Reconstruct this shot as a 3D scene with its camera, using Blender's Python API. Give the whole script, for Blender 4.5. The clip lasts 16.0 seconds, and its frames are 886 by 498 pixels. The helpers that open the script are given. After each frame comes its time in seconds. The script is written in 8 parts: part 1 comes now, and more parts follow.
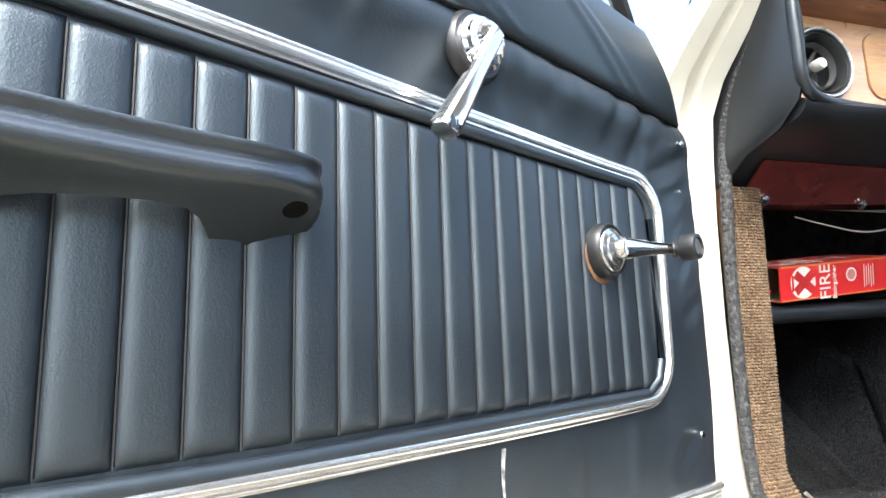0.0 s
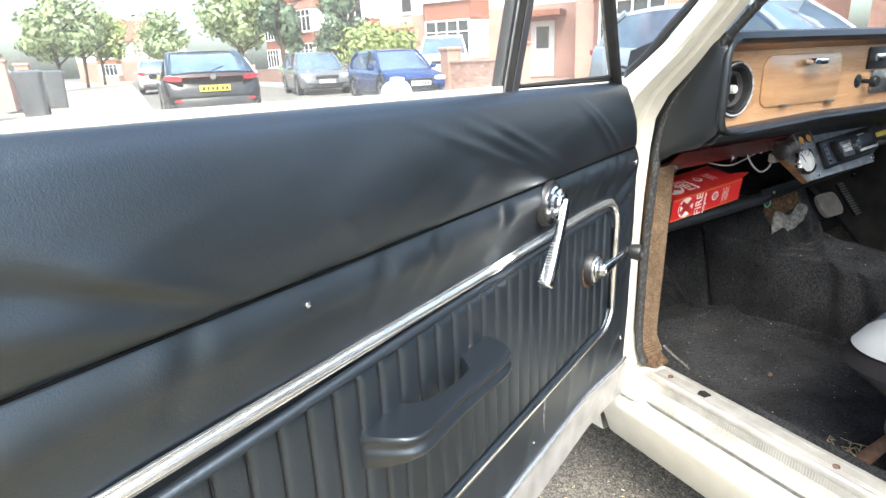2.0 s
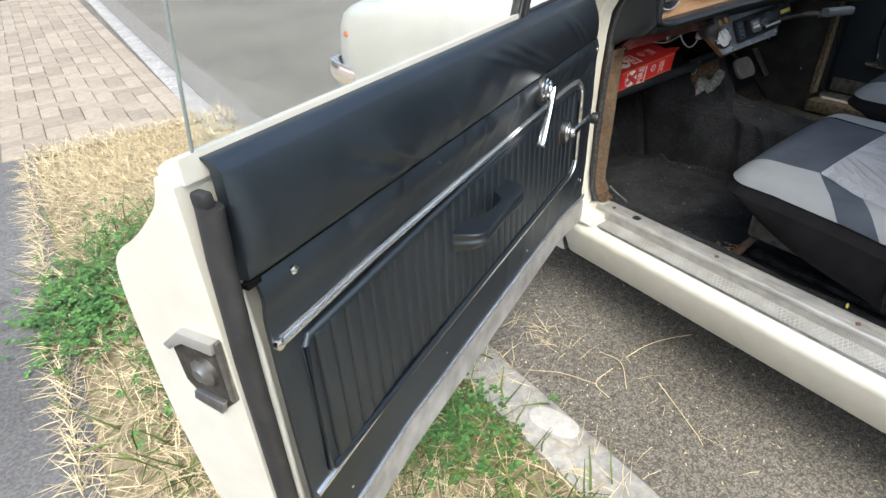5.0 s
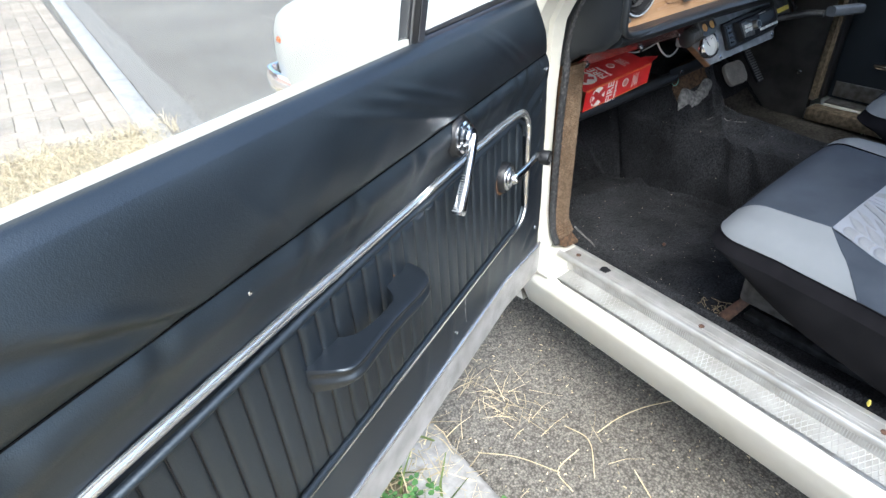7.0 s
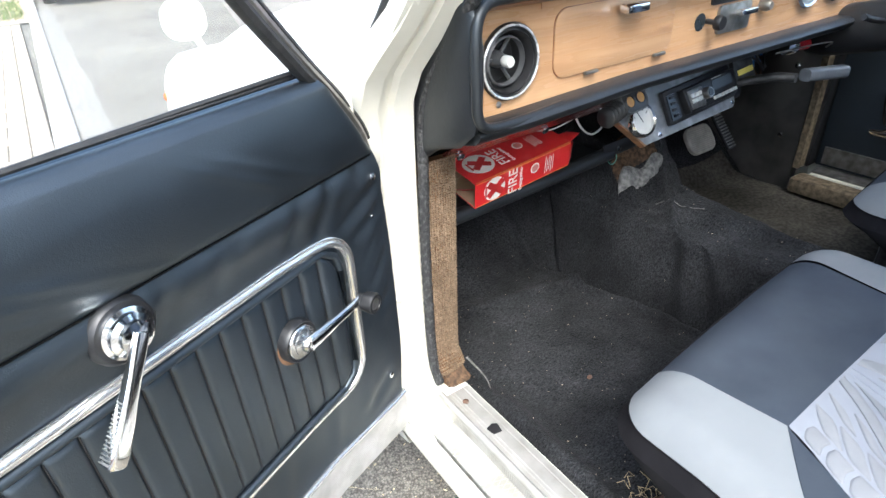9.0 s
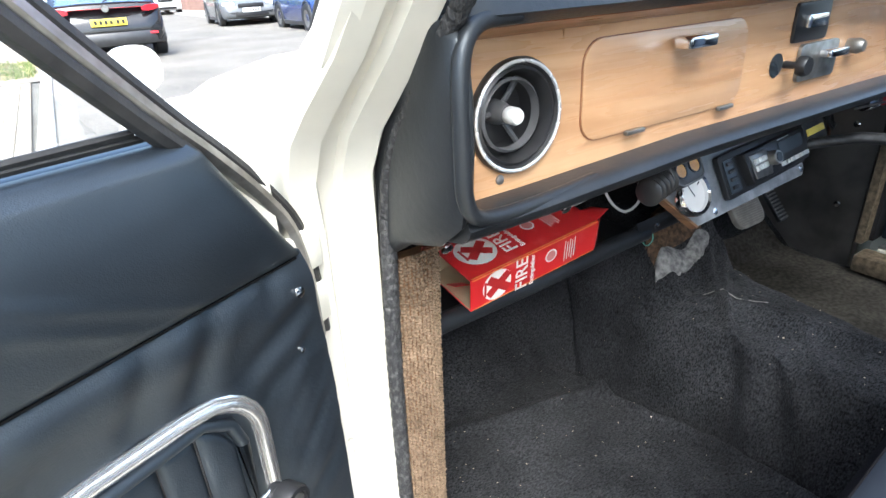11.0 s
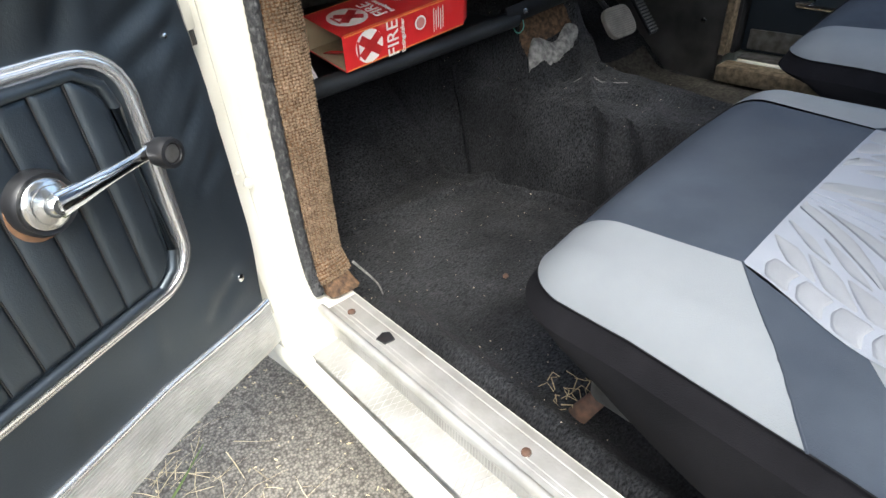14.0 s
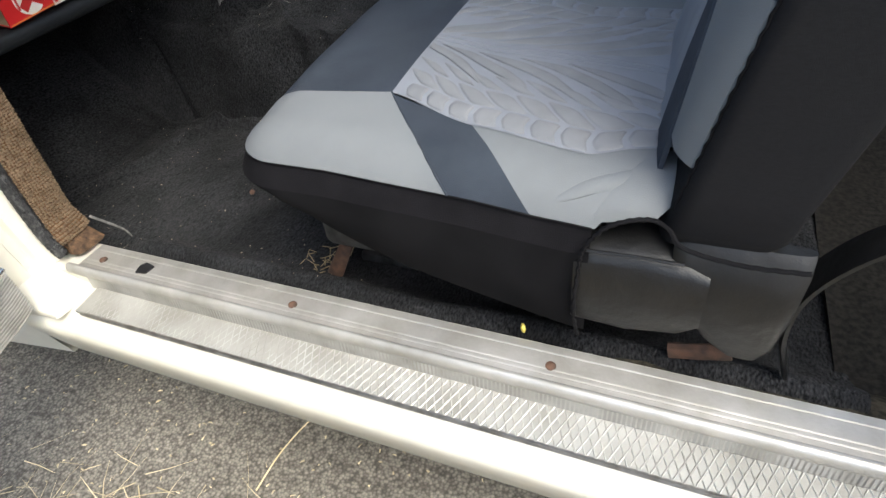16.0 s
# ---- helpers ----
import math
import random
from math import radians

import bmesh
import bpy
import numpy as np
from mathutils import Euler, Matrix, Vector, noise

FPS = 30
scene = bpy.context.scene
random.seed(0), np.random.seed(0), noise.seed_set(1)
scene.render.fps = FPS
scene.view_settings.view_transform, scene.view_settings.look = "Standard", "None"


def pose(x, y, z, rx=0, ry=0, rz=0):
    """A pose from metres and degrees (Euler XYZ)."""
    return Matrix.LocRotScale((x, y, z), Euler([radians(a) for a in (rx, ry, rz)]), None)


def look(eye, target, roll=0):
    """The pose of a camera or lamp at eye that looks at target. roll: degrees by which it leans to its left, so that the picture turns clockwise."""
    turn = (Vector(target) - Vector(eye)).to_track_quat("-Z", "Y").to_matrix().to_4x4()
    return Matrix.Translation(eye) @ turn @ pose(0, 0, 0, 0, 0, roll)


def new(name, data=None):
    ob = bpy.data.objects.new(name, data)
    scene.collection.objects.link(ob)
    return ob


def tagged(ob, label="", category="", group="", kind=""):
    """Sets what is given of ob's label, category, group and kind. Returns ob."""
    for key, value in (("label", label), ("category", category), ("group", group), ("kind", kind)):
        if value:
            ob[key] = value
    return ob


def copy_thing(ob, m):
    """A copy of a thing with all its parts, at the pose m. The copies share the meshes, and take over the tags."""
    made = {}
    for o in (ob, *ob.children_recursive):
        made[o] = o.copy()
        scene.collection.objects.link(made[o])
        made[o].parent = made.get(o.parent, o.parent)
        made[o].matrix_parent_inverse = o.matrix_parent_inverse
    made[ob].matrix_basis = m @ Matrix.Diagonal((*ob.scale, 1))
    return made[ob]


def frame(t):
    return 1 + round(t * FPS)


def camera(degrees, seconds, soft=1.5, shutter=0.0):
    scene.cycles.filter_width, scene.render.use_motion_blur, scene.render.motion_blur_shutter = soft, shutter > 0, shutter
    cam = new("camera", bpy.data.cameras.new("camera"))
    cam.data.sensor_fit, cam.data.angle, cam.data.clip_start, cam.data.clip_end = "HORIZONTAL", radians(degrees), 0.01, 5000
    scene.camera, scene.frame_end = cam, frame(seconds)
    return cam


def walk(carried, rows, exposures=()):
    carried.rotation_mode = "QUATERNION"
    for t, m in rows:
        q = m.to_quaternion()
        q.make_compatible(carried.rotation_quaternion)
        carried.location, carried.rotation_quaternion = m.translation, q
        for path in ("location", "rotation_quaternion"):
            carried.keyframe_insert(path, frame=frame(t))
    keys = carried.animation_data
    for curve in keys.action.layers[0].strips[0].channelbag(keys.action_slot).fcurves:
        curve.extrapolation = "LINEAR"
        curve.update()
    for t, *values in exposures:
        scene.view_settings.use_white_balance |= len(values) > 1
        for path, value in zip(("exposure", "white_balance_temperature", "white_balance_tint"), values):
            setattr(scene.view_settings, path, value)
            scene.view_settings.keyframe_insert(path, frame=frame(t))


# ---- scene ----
cam = camera(75.6, 16.0)
PATH = [
    (0, (0.005, 0.005, 0.534), (0.559, 1.9, 0.854), -1.9),
    (0.5, (-0.031, -0.057, 0.628), (0.591, 1.844, 0.673), -2.2),
    (1, (-0.088, -0.085, 0.725), (0.618, 1.759, 0.407), -2.1),
    (1.5, (-0.145, -0.088, 0.794), (0.669, 1.667, 0.287), -2.9),
    (2, (-0.264, -0.136, 0.892), (0.63, 1.54, 0.267), -2.5),
    (2.5, (-0.363, -0.183, 0.954), (0.613, 1.416, 0.255), -2.5),
    (3, (-0.447, -0.244, 0.987), (0.56, 1.313, 0.237), -2.5),
    (3.5, (-0.502, -0.298, 0.998), (0.498, 1.226, 0.173), -2.6),
    (4, (-0.536, -0.34, 1.01), (0.436, 1.132, 0.067), -2.7),
    (4.2, (-0.54, -0.351, 1.019), (0.417, 1.106, 0.039), -2.7),
    (6.3, (-0.417, -0.239, 1.035), (0.509, 1.136, -0.084), -3.1),
    (6.5, (-0.365, -0.217, 1.023), (0.563, 1.159, -0.093), -3.2),
    (7, (-0.255, -0.176, 1.009), (0.672, 1.209, -0.096), -3.4),
    (7.5, (-0.138, -0.13, 0.991), (0.787, 1.265, -0.104), -3.5),
    (8, (-0.037, -0.082, 0.983), (0.888, 1.318, -0.105), -3.3),
    (8.5, (0.065, -0.071, 0.972), (0.995, 1.345, -0.091), -3.3),
    (9, (0.153, -0.051, 0.985), (1.083, 1.395, -0.037), -3.6),
    (9.2, (0.184, -0.028, 0.992), (1.122, 1.434, 0.0), -3.5),
    (11.3, (0.312, 0.138, 0.902), (1.277, 1.669, 0.051), -3.5),
    (11.5, (0.31, 0.13, 0.884), (1.275, 1.654, 0.018), -3.6),
    (12, (0.306, 0.107, 0.845), (1.265, 1.601, -0.076), -3.7),
    (12.5, (0.302, 0.08, 0.822), (1.256, 1.54, -0.158), -3.9),
    (13, (0.293, 0.049, 0.808), (1.258, 1.462, -0.228), -3.8),
    (13.5, (0.279, 0.012, 0.796), (1.273, 1.371, -0.284), -4.2),
    (14, (0.26, -0.023, 0.785), (1.309, 1.256, -0.339), -4.5),
    (14.5, (0.246, -0.065, 0.776), (1.368, 1.113, -0.388), -5.1),
    (15, (0.225, -0.102, 0.767), (1.432, 0.937, -0.442), -6.0),
    (15.5, (0.208, -0.127, 0.765), (1.499, 0.742, -0.491), -6.9),
    (16, (0.188, -0.162, 0.761), (1.556, 0.52, -0.529), -7.7),
]
EXPOSURE = [(0, 2.44, 6050), (0.5, 2.44, 6150), (1.0, 2.45, 6200), (1.5, 2.35, 6300), (2.0, 1.99, 6200), (2.5, 1.49, 6150), (3.0, 1.11, 6150), (3.5, 0.91, 6200), (4.2, 0.91, 6200), (6.3, 1.19, 5760), (7.5, 1.62, 5600),
            (9.2, 2.03, 5800), (11.3, 2.23, 5710), (12.5, 2.52, 5660), (13.5, 2.07, 5910), (14.5, 1.61, 6110), (15.5, 1.36, 6210), (16.0, 1.21, 6210)]
walk(cam, [(t, look(eye, target, roll)) for t, eye, target, roll in PATH], [(t, stops, kelvin, 4) for t, stops, kelvin in EXPOSURE])

# ---- light ----
world = bpy.data.worlds.new("sky")
scene.world = world
world.use_nodes = True
wn = world.node_tree.nodes
sky = wn.new("ShaderNodeTexSky")
sky.sky_type = "NISHITA"
sky.sun_disc = False
sky.sun_elevation, sky.sun_rotation = radians(53), radians(209)
sky.air_density, sky.dust_density, sky.ozone_density = 1.0, 4.5, 1.0
wn["Background"].inputs["Strength"].default_value = 0.20
world.node_tree.links.new(sky.outputs["Color"], wn["Background"].inputs["Color"])
sun = new("sun", bpy.data.lights.new("sun", "SUN"))
sun.data.energy, sun.data.angle, sun.data.color = 1.2, radians(30), (1.0, 0.97, 0.94)
SUN_AZ, SUN_EL = radians(209), radians(53)
sun.matrix_world = look((8 * math.sin(SUN_AZ) * math.cos(SUN_EL), 8 * math.cos(SUN_AZ) * math.cos(SUN_EL), 8 * math.sin(SUN_EL)), (0, 0, 0))

# ---- materials ----


def material(name, a, b=None, rough=0.5, metal=0.0, scale=20.0, grain=0.0, grain_scale=400.0, wave=0.0, wave_scale=25.0,
             coat=0.0, rough_var=0.08, island=0.0, stretch=(1, 1, 1), spec=0.5, cells=False, detail=6.0, sharp=(0.35, 0.65), blotch=0.0, blotch_scale=2.0, crease=0.0, crease_scale=60.0, tint=None, chips=0.0, sheen=0.0):
    """A surface of two colours mixed by noise, with fine grain and broad unevenness as relief."""
    m = bpy.data.materials.new(name)
    m.use_nodes = True
    nt = m.node_tree
    bsdf = nt.nodes["Principled BSDF"]
    tc = nt.nodes.new("ShaderNodeTexCoord")
    mp = nt.nodes.new("ShaderNodeMapping")
    mp.inputs["Scale"].default_value = stretch
    nt.links.new(tc.outputs["Object"], mp.inputs["Vector"])
    b = b or tuple(0.75 * c for c in a)
    no = nt.nodes.new("ShaderNodeTexNoise")
    no.inputs["Scale"].default_value, no.inputs["Detail"].default_value = scale, detail
    nt.links.new(mp.outputs["Vector"], no.inputs["Vector"])
    ra = nt.nodes.new("ShaderNodeValToRGB")
    ra.color_ramp.elements[0].position, ra.color_ramp.elements[1].position = sharp
    ra.color_ramp.elements[0].color, ra.color_ramp.elements[1].color = (*a, 1), (*b, 1)
    nt.links.new(no.outputs["Fac"], ra.inputs["Fac"])
    colour = ra.outputs["Color"]
    if island:
        oi = nt.nodes.new("ShaderNodeObjectInfo")
        ge = nt.nodes.new("ShaderNodeNewGeometry")
        ad = nt.nodes.new("ShaderNodeMath")
        ad.operation = "ADD"
        nt.links.new(oi.outputs["Random"], ad.inputs[0])
        nt.links.new(ge.outputs["Random Per Island"], ad.inputs[1])
        fr = nt.nodes.new("ShaderNodeMath")
        fr.operation = "FRACT"
        nt.links.new(ad.outputs[0], fr.inputs[0])
        mr = nt.nodes.new("ShaderNodeMapRange")
        mr.inputs["To Min"].default_value, mr.inputs["To Max"].default_value = 1 - island, 1 + island
        nt.links.new(fr.outputs[0], mr.inputs["Value"])
        hs = nt.nodes.new("ShaderNodeHueSaturation")
        nt.links.new(mr.outputs["Result"], hs.inputs["Value"])
        nt.links.new(colour, hs.inputs["Color"])
        colour = hs.outputs["Color"]
    if blotch:
        bn = nt.nodes.new("ShaderNodeTexNoise")
        bn.inputs["Scale"].default_value, bn.inputs["Detail"].default_value = blotch_scale, 5
        nt.links.new(tc.outputs["Object"], bn.inputs["Vector"])
        br = nt.nodes.new("ShaderNodeMapRange")
        br.inputs["From Min"].default_value, br.inputs["From Max"].default_value = 0.3, 0.7
        br.inputs["To Min"].default_value, br.inputs["To Max"].default_value = 1 - blotch, 1 + blotch
        nt.links.new(bn.outputs["Fac"], br.inputs["Value"])
        bh = nt.nodes.new("ShaderNodeHueSaturation")
        nt.links.new(br.outputs["Result"], bh.inputs["Value"])
        nt.links.new(colour, bh.inputs["Color"])
        colour = bh.outputs["Color"]
    if chips:
        vo = nt.nodes.new("ShaderNodeTexVoronoi")
        vo.inputs["Scale"].default_value = chips
        nt.links.new(mp.outputs["Vector"], vo.inputs["Vector"])
        sp = nt.nodes.new("ShaderNodeSeparateColor")
        nt.links.new(vo.outputs["Color"], sp.inputs["Color"])
        c1 = nt.nodes.new("ShaderNodeMapRange")
        c1.inputs["To Min"].default_value, c1.inputs["To Max"].default_value = 0.72, 1.28
        nt.links.new(sp.outputs["Red"], c1.inputs["Value"])
        c2 = nt.nodes.new("ShaderNodeMapRange")
        c2.inputs["From Min"].default_value, c2.inputs["From Max"].default_value = 0.35, 0.75
        c2.inputs["To Min"].default_value, c2.inputs["To Max"].default_value = 1.06, 0.5
        nt.links.new(vo.outputs["Distance"], c2.inputs["Value"])
        cm = nt.nodes.new("ShaderNodeMath")
        cm.operation = "MULTIPLY"
        nt.links.new(c1.outputs["Result"], cm.inputs[0])
        nt.links.new(c2.outputs["Result"], cm.inputs[1])
        ch = nt.nodes.new("ShaderNodeHueSaturation")
        nt.links.new(cm.outputs[0], ch.inputs["Value"])
        nt.links.new(colour, ch.inputs["Color"])
        colour = ch.outputs["Color"]
    nt.links.new(colour, bsdf.inputs["Base Color"])
    bsdf.inputs["Metallic"].default_value = metal
    bsdf.inputs["Coat Weight"].default_value = coat
    bsdf.inputs["Specular IOR Level"].default_value = spec
    if sheen:
        bsdf.inputs["Sheen Weight"].default_value, bsdf.inputs["Sheen Roughness"].default_value = sheen, 0.45
    if tint:
        bsdf.inputs["Specular Tint"].default_value = (*tint, 1)
    rr = nt.nodes.new("ShaderNodeMapRange")
    rr.inputs["To Min"].default_value, rr.inputs["To Max"].default_value = max(0.02, rough - rough_var), min(1, rough + rough_var)
    nt.links.new(no.outputs["Fac"], rr.inputs["Value"])
    nt.links.new(rr.outputs["Result"], bsdf.inputs["Roughness"])
    last = None
    for strength, sc, dist in ((wave, wave_scale, 0.01), (crease, crease_scale, 0.002), (grain, grain_scale, 0.001)):
        if strength:
            if cells and sc == grain_scale:
                t = nt.nodes.new("ShaderNodeTexVoronoi")
                t.inputs["Scale"].default_value = sc
                out = t.outputs["Distance"]
            else:
                t = nt.nodes.new("ShaderNodeTexNoise")
                t.inputs["Scale"].default_value, t.inputs["Detail"].default_value = sc, (8 if sc == crease_scale else 3)
                out = t.outputs["Fac"]
            nt.links.new(mp.outputs["Vector"], t.inputs["Vector"])
            bp = nt.nodes.new("ShaderNodeBump")
            bp.inputs["Strength"].default_value, bp.inputs["Distance"].default_value = strength, dist
            nt.links.new(out, bp.inputs["Height"])
            if last:
                nt.links.new(last.outputs["Normal"], bp.inputs["Normal"])
            last = bp
    if last:
        nt.links.new(last.outputs["Normal"], bsdf.inputs["Normal"])
    return m


def glass_material(name, tint=(1, 1, 1), dust=0.05):
    """Thin clear glass: straight through, with a slight mirror sheen."""
    m = bpy.data.materials.new(name)
    m.use_nodes = True
    nt = m.node_tree
    nt.nodes.remove(nt.nodes["Principled BSDF"])
    tr, gl = nt.nodes.new("ShaderNodeBsdfTransparent"), nt.nodes.new("ShaderNodeBsdfGlossy")
    tr.inputs["Color"].default_value = (*tint, 1)
    gl.inputs["Roughness"].default_value = 0.02
    mx = nt.nodes.new("ShaderNodeMixShader")
    mx.inputs["Fac"].default_value = 0.035
    nt.links.new(tr.outputs["BSDF"], mx.inputs[1])
    nt.links.new(gl.outputs["BSDF"], mx.inputs[2])
    # a thin uneven film of dust
    di, no, ra, mt = nt.nodes.new("ShaderNodeBsdfDiffuse"), nt.nodes.new("ShaderNodeTexNoise"), nt.nodes.new("ShaderNodeMapRange"), nt.nodes.new("ShaderNodeMixShader")
    di.inputs["Color"].default_value = (0.75, 0.74, 0.71, 1)
    no.inputs["Scale"].default_value, no.inputs["Detail"].default_value = 9, 6
    ra.inputs["To Min"].default_value, ra.inputs["To Max"].default_value = 0.25 * dust, 1.75 * dust
    nt.links.new(no.outputs["Fac"], ra.inputs["Value"])
    nt.links.new(ra.outputs["Result"], mt.inputs["Fac"])
    nt.links.new(mx.outputs["Shader"], mt.inputs[1])
    nt.links.new(di.outputs["BSDF"], mt.inputs[2])
    nt.links.new(mt.outputs["Shader"], nt.nodes["Material Output"].inputs["Surface"])
    return m


VINYL = material("black_vinyl", (0.0066, 0.0086, 0.0116), (0.0114, 0.0145, 0.0192), rough=0.43, scale=9, grain=0.11, grain_scale=1100, cells=True, wave=0.03, wave_scale=14, spec=0.9, rough_var=0.09, crease=0.085, crease_scale=420, stretch=(1, 1, 0.85), tint=(0.80, 0.93, 1.0), blotch=0.18, blotch_scale=6)
VINYL_SOFT = material("dash_vinyl", (0.0110, 0.0118, 0.0132), (0.0175, 0.0186, 0.0205), rough=0.40, scale=12, grain=0.16, grain_scale=900, spec=0.5, crease=0.14, crease_scale=160, tint=(0.86, 0.95, 1.0))
VINYL_GREY = material("grey_vinyl", (0.0062, 0.0060, 0.0058), (0.0100, 0.0096, 0.0092), rough=0.42, scale=30, grain=0.2, grain_scale=600, wave=0.3, wave_scale=22, crease=0.3, crease_scale=40, spec=0.4)
PLASTIC = material("black_plastic", (0.009, 0.009, 0.0098), (0.016, 0.016, 0.017), rough=0.40, scale=40, grain=0.08, grain_scale=500, spec=0.45)
RUBBER = material("black_rubber", (0.014, 0.014, 0.014), (0.028, 0.027, 0.026), rough=0.62, scale=60, grain=0.4, grain_scale=300)
BRAID = material("braided_edging", (0.014, 0.014, 0.0145), (0.075, 0.073, 0.070), rough=0.7, scale=300, grain=0.9, grain_scale=520, cells=True, sharp=(0.48, 0.74), detail=3, stretch=(1, 1, 0.55))
CHROME = material("chrome", (0.90, 0.90, 0.90), (0.78, 0.78, 0.79), rough=0.12, metal=1, scale=60, rough_var=0.06, grain=0.05, grain_scale=150)
ALUMINIUM = material("aluminium", (0.50, 0.485, 0.455), (0.34, 0.325, 0.29), rough=0.42, metal=0.5, scale=28, rough_var=0.14, grain=0.25, grain_scale=240, blotch=0.18, blotch_scale=14)
KICK_METAL = material("ribbed_kick_metal", (0.56, 0.55, 0.53), (0.40, 0.39, 0.365), rough=0.38, metal=0.55, scale=26, rough_var=0.12, grain=0.1, grain_scale=200, blotch=0.15, blotch_scale=12)
DULL_METAL = material("dull_metal", (0.36, 0.35, 0.33), (0.20, 0.19, 0.17), rough=0.4, metal=0.9, scale=50, rough_var=0.15)
STEEL_DARK = material("dark_steel", (0.08, 0.08, 0.08), (0.03, 0.03, 0.03), rough=0.45, metal=0.6, scale=50)
RUST = material("rusty_metal", (0.115, 0.058, 0.034), (0.045, 0.028, 0.020), rough=0.85, scale=70, grain=0.6, grain_scale=200)
CREAM = material("cream_paint", (0.64, 0.617, 0.535), (0.59, 0.563, 0.475), rough=0.32, scale=5, coat=0.25, grain=0.03, grain_scale=60, wave=0.02, wave_scale=8, blotch=0.05, blotch_scale=25)
CREAM_WORN = material("worn_cream_paint", (0.68, 0.655, 0.56), (0.50, 0.465, 0.375), rough=0.40, scale=14, grain=0.06, grain_scale=120, wave=0.06, wave_scale=20, sharp=(0.45, 0.85))
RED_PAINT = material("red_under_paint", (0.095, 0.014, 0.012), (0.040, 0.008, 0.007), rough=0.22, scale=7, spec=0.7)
WOOD = material("varnished_veneer", (0.46, 0.283, 0.152), (0.350, 0.196, 0.096), rough=0.27, scale=8, stretch=(0.9, 8, 11), coat=0.35, rough_var=0.06, detail=10, sharp=(0.36, 0.64), blotch=0.14, blotch_scale=7)
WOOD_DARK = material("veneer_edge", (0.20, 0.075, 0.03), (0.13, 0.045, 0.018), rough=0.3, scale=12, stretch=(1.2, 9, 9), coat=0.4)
RAW_WOOD = material("raw_plywood", (0.20, 0.098, 0.042), (0.095, 0.050, 0.026), rough=0.7, scale=30, stretch=(1, 1, 6))
BOARD = material("scuffed_black_board", (0.115, 0.125, 0.135), (0.26, 0.275, 0.29), rough=0.36, scale=45, grain=0.3, grain_scale=200, sharp=(0.45, 0.78))
CARPET_BROWN = material("brown_loop_carpet", (0.172, 0.122, 0.080), (0.118, 0.082, 0.052), rough=0.95, scale=45, grain=0.5, grain_scale=700, spec=0.1, island=0.3, blotch=0.25, blotch_scale=9)
CARPET_BASE = material("brown_carpet_ground", (0.11, 0.06, 0.028), (0.07, 0.038, 0.02), rough=0.95, scale=90, spec=0.05)
CARPET_OLD = material("dirty_brown_carpet", (0.17, 0.132, 0.086), (0.075, 0.060, 0.041), rough=0.95, scale=90, grain=1.0, grain_scale=300, spec=0.1)
CARPET = material("black_carpet", (0.0064, 0.0065, 0.0070), (0.040, 0.040, 0.0415), rough=1.0, scale=250, grain=0.9, grain_scale=420, wave=0.55, wave_scale=170, spec=0.03, sharp=(0.34, 0.74), detail=4, rough_var=0.02, blotch=0.5, blotch_scale=9, sheen=0.03, stretch=(1, 1.9, 1))
CARPET_DUSTY = material("dusty_carpet", (0.021, 0.019, 0.016), (0.009, 0.0085, 0.008), rough=0.95, scale=160, grain=1.0, grain_scale=330, spec=0.1, detail=3)
FELT = material("underfelt", (0.115, 0.070, 0.040), (0.040, 0.028, 0.021), rough=1.0, scale=140, grain=1.0, grain_scale=300, spec=0.05)
GREY_BACKING = material("grey_backing", (0.20, 0.193, 0.18), (0.085, 0.083, 0.078), rough=0.95, scale=120, grain=1.0, grain_scale=300, spec=0.05)
CLOTH_LIGHT = material("light_grey_cloth", (0.163, 0.171, 0.174), (0.143, 0.150, 0.154), rough=0.85, scale=8, grain=0.4, grain_scale=1200, spec=0.2, wave=0.08, wave_scale=16, crease=0.10, crease_scale=22, blotch=0.03, blotch_scale=30)
CLOTH_PALE = material("pale_blue_cloth", (0.205, 0.215, 0.236), (0.184, 0.194, 0.213), rough=0.85, scale=20, grain=0.4, grain_scale=1200, spec=0.2)
CLOTH_PAD = material("beige_grey_cloth", (0.196, 0.200, 0.207), (0.172, 0.175, 0.181), rough=0.9, scale=30, grain=0.5, grain_scale=900, spec=0.15)
CLOTH_DARK = material("charcoal_cloth", (0.028, 0.034, 0.045), (0.036, 0.043, 0.054), rough=0.85, scale=20, grain=0.4, grain_scale=1200, spec=0.2, wave=0.10, wave_scale=16, blotch=0.12, blotch_scale=12)
TWILL = material("black_twill", (0.0078, 0.0077, 0.0086), (0.0122, 0.0120, 0.0132), rough=0.9, scale=300, grain=0.6, grain_scale=1400, spec=0.15, wave=0.12, wave_scale=9, crease=0.2, crease_scale=14, stretch=(1, 1, 4))
CLOTH_BLACK = material("black_cloth", (0.0062, 0.0060, 0.0066), (0.0105, 0.0100, 0.0108), rough=0.95, scale=15, grain=0.4, grain_scale=1000, spec=0.07, wave=0.25, wave_scale=14, crease=0.2, crease_scale=25)
BOX_RED = material("red_card", (0.60, 0.022, 0.024), (0.66, 0.09, 0.085), rough=0.42, scale=38, grain=0.05, grain_scale=80, sharp=(0.55, 0.85), detail=9, wave=0.05, wave_scale=18)
CARD = material("brown_card", (0.42, 0.32, 0.20), (0.33, 0.25, 0.15), rough=0.8, scale=30)
PRINT_WHITE = material("white_print", (0.78, 0.75, 0.70), (0.70, 0.66, 0.60), rough=0.45, scale=60)
PRINT_RED = material("red_print", (0.55, 0.03, 0.03), rough=0.45)
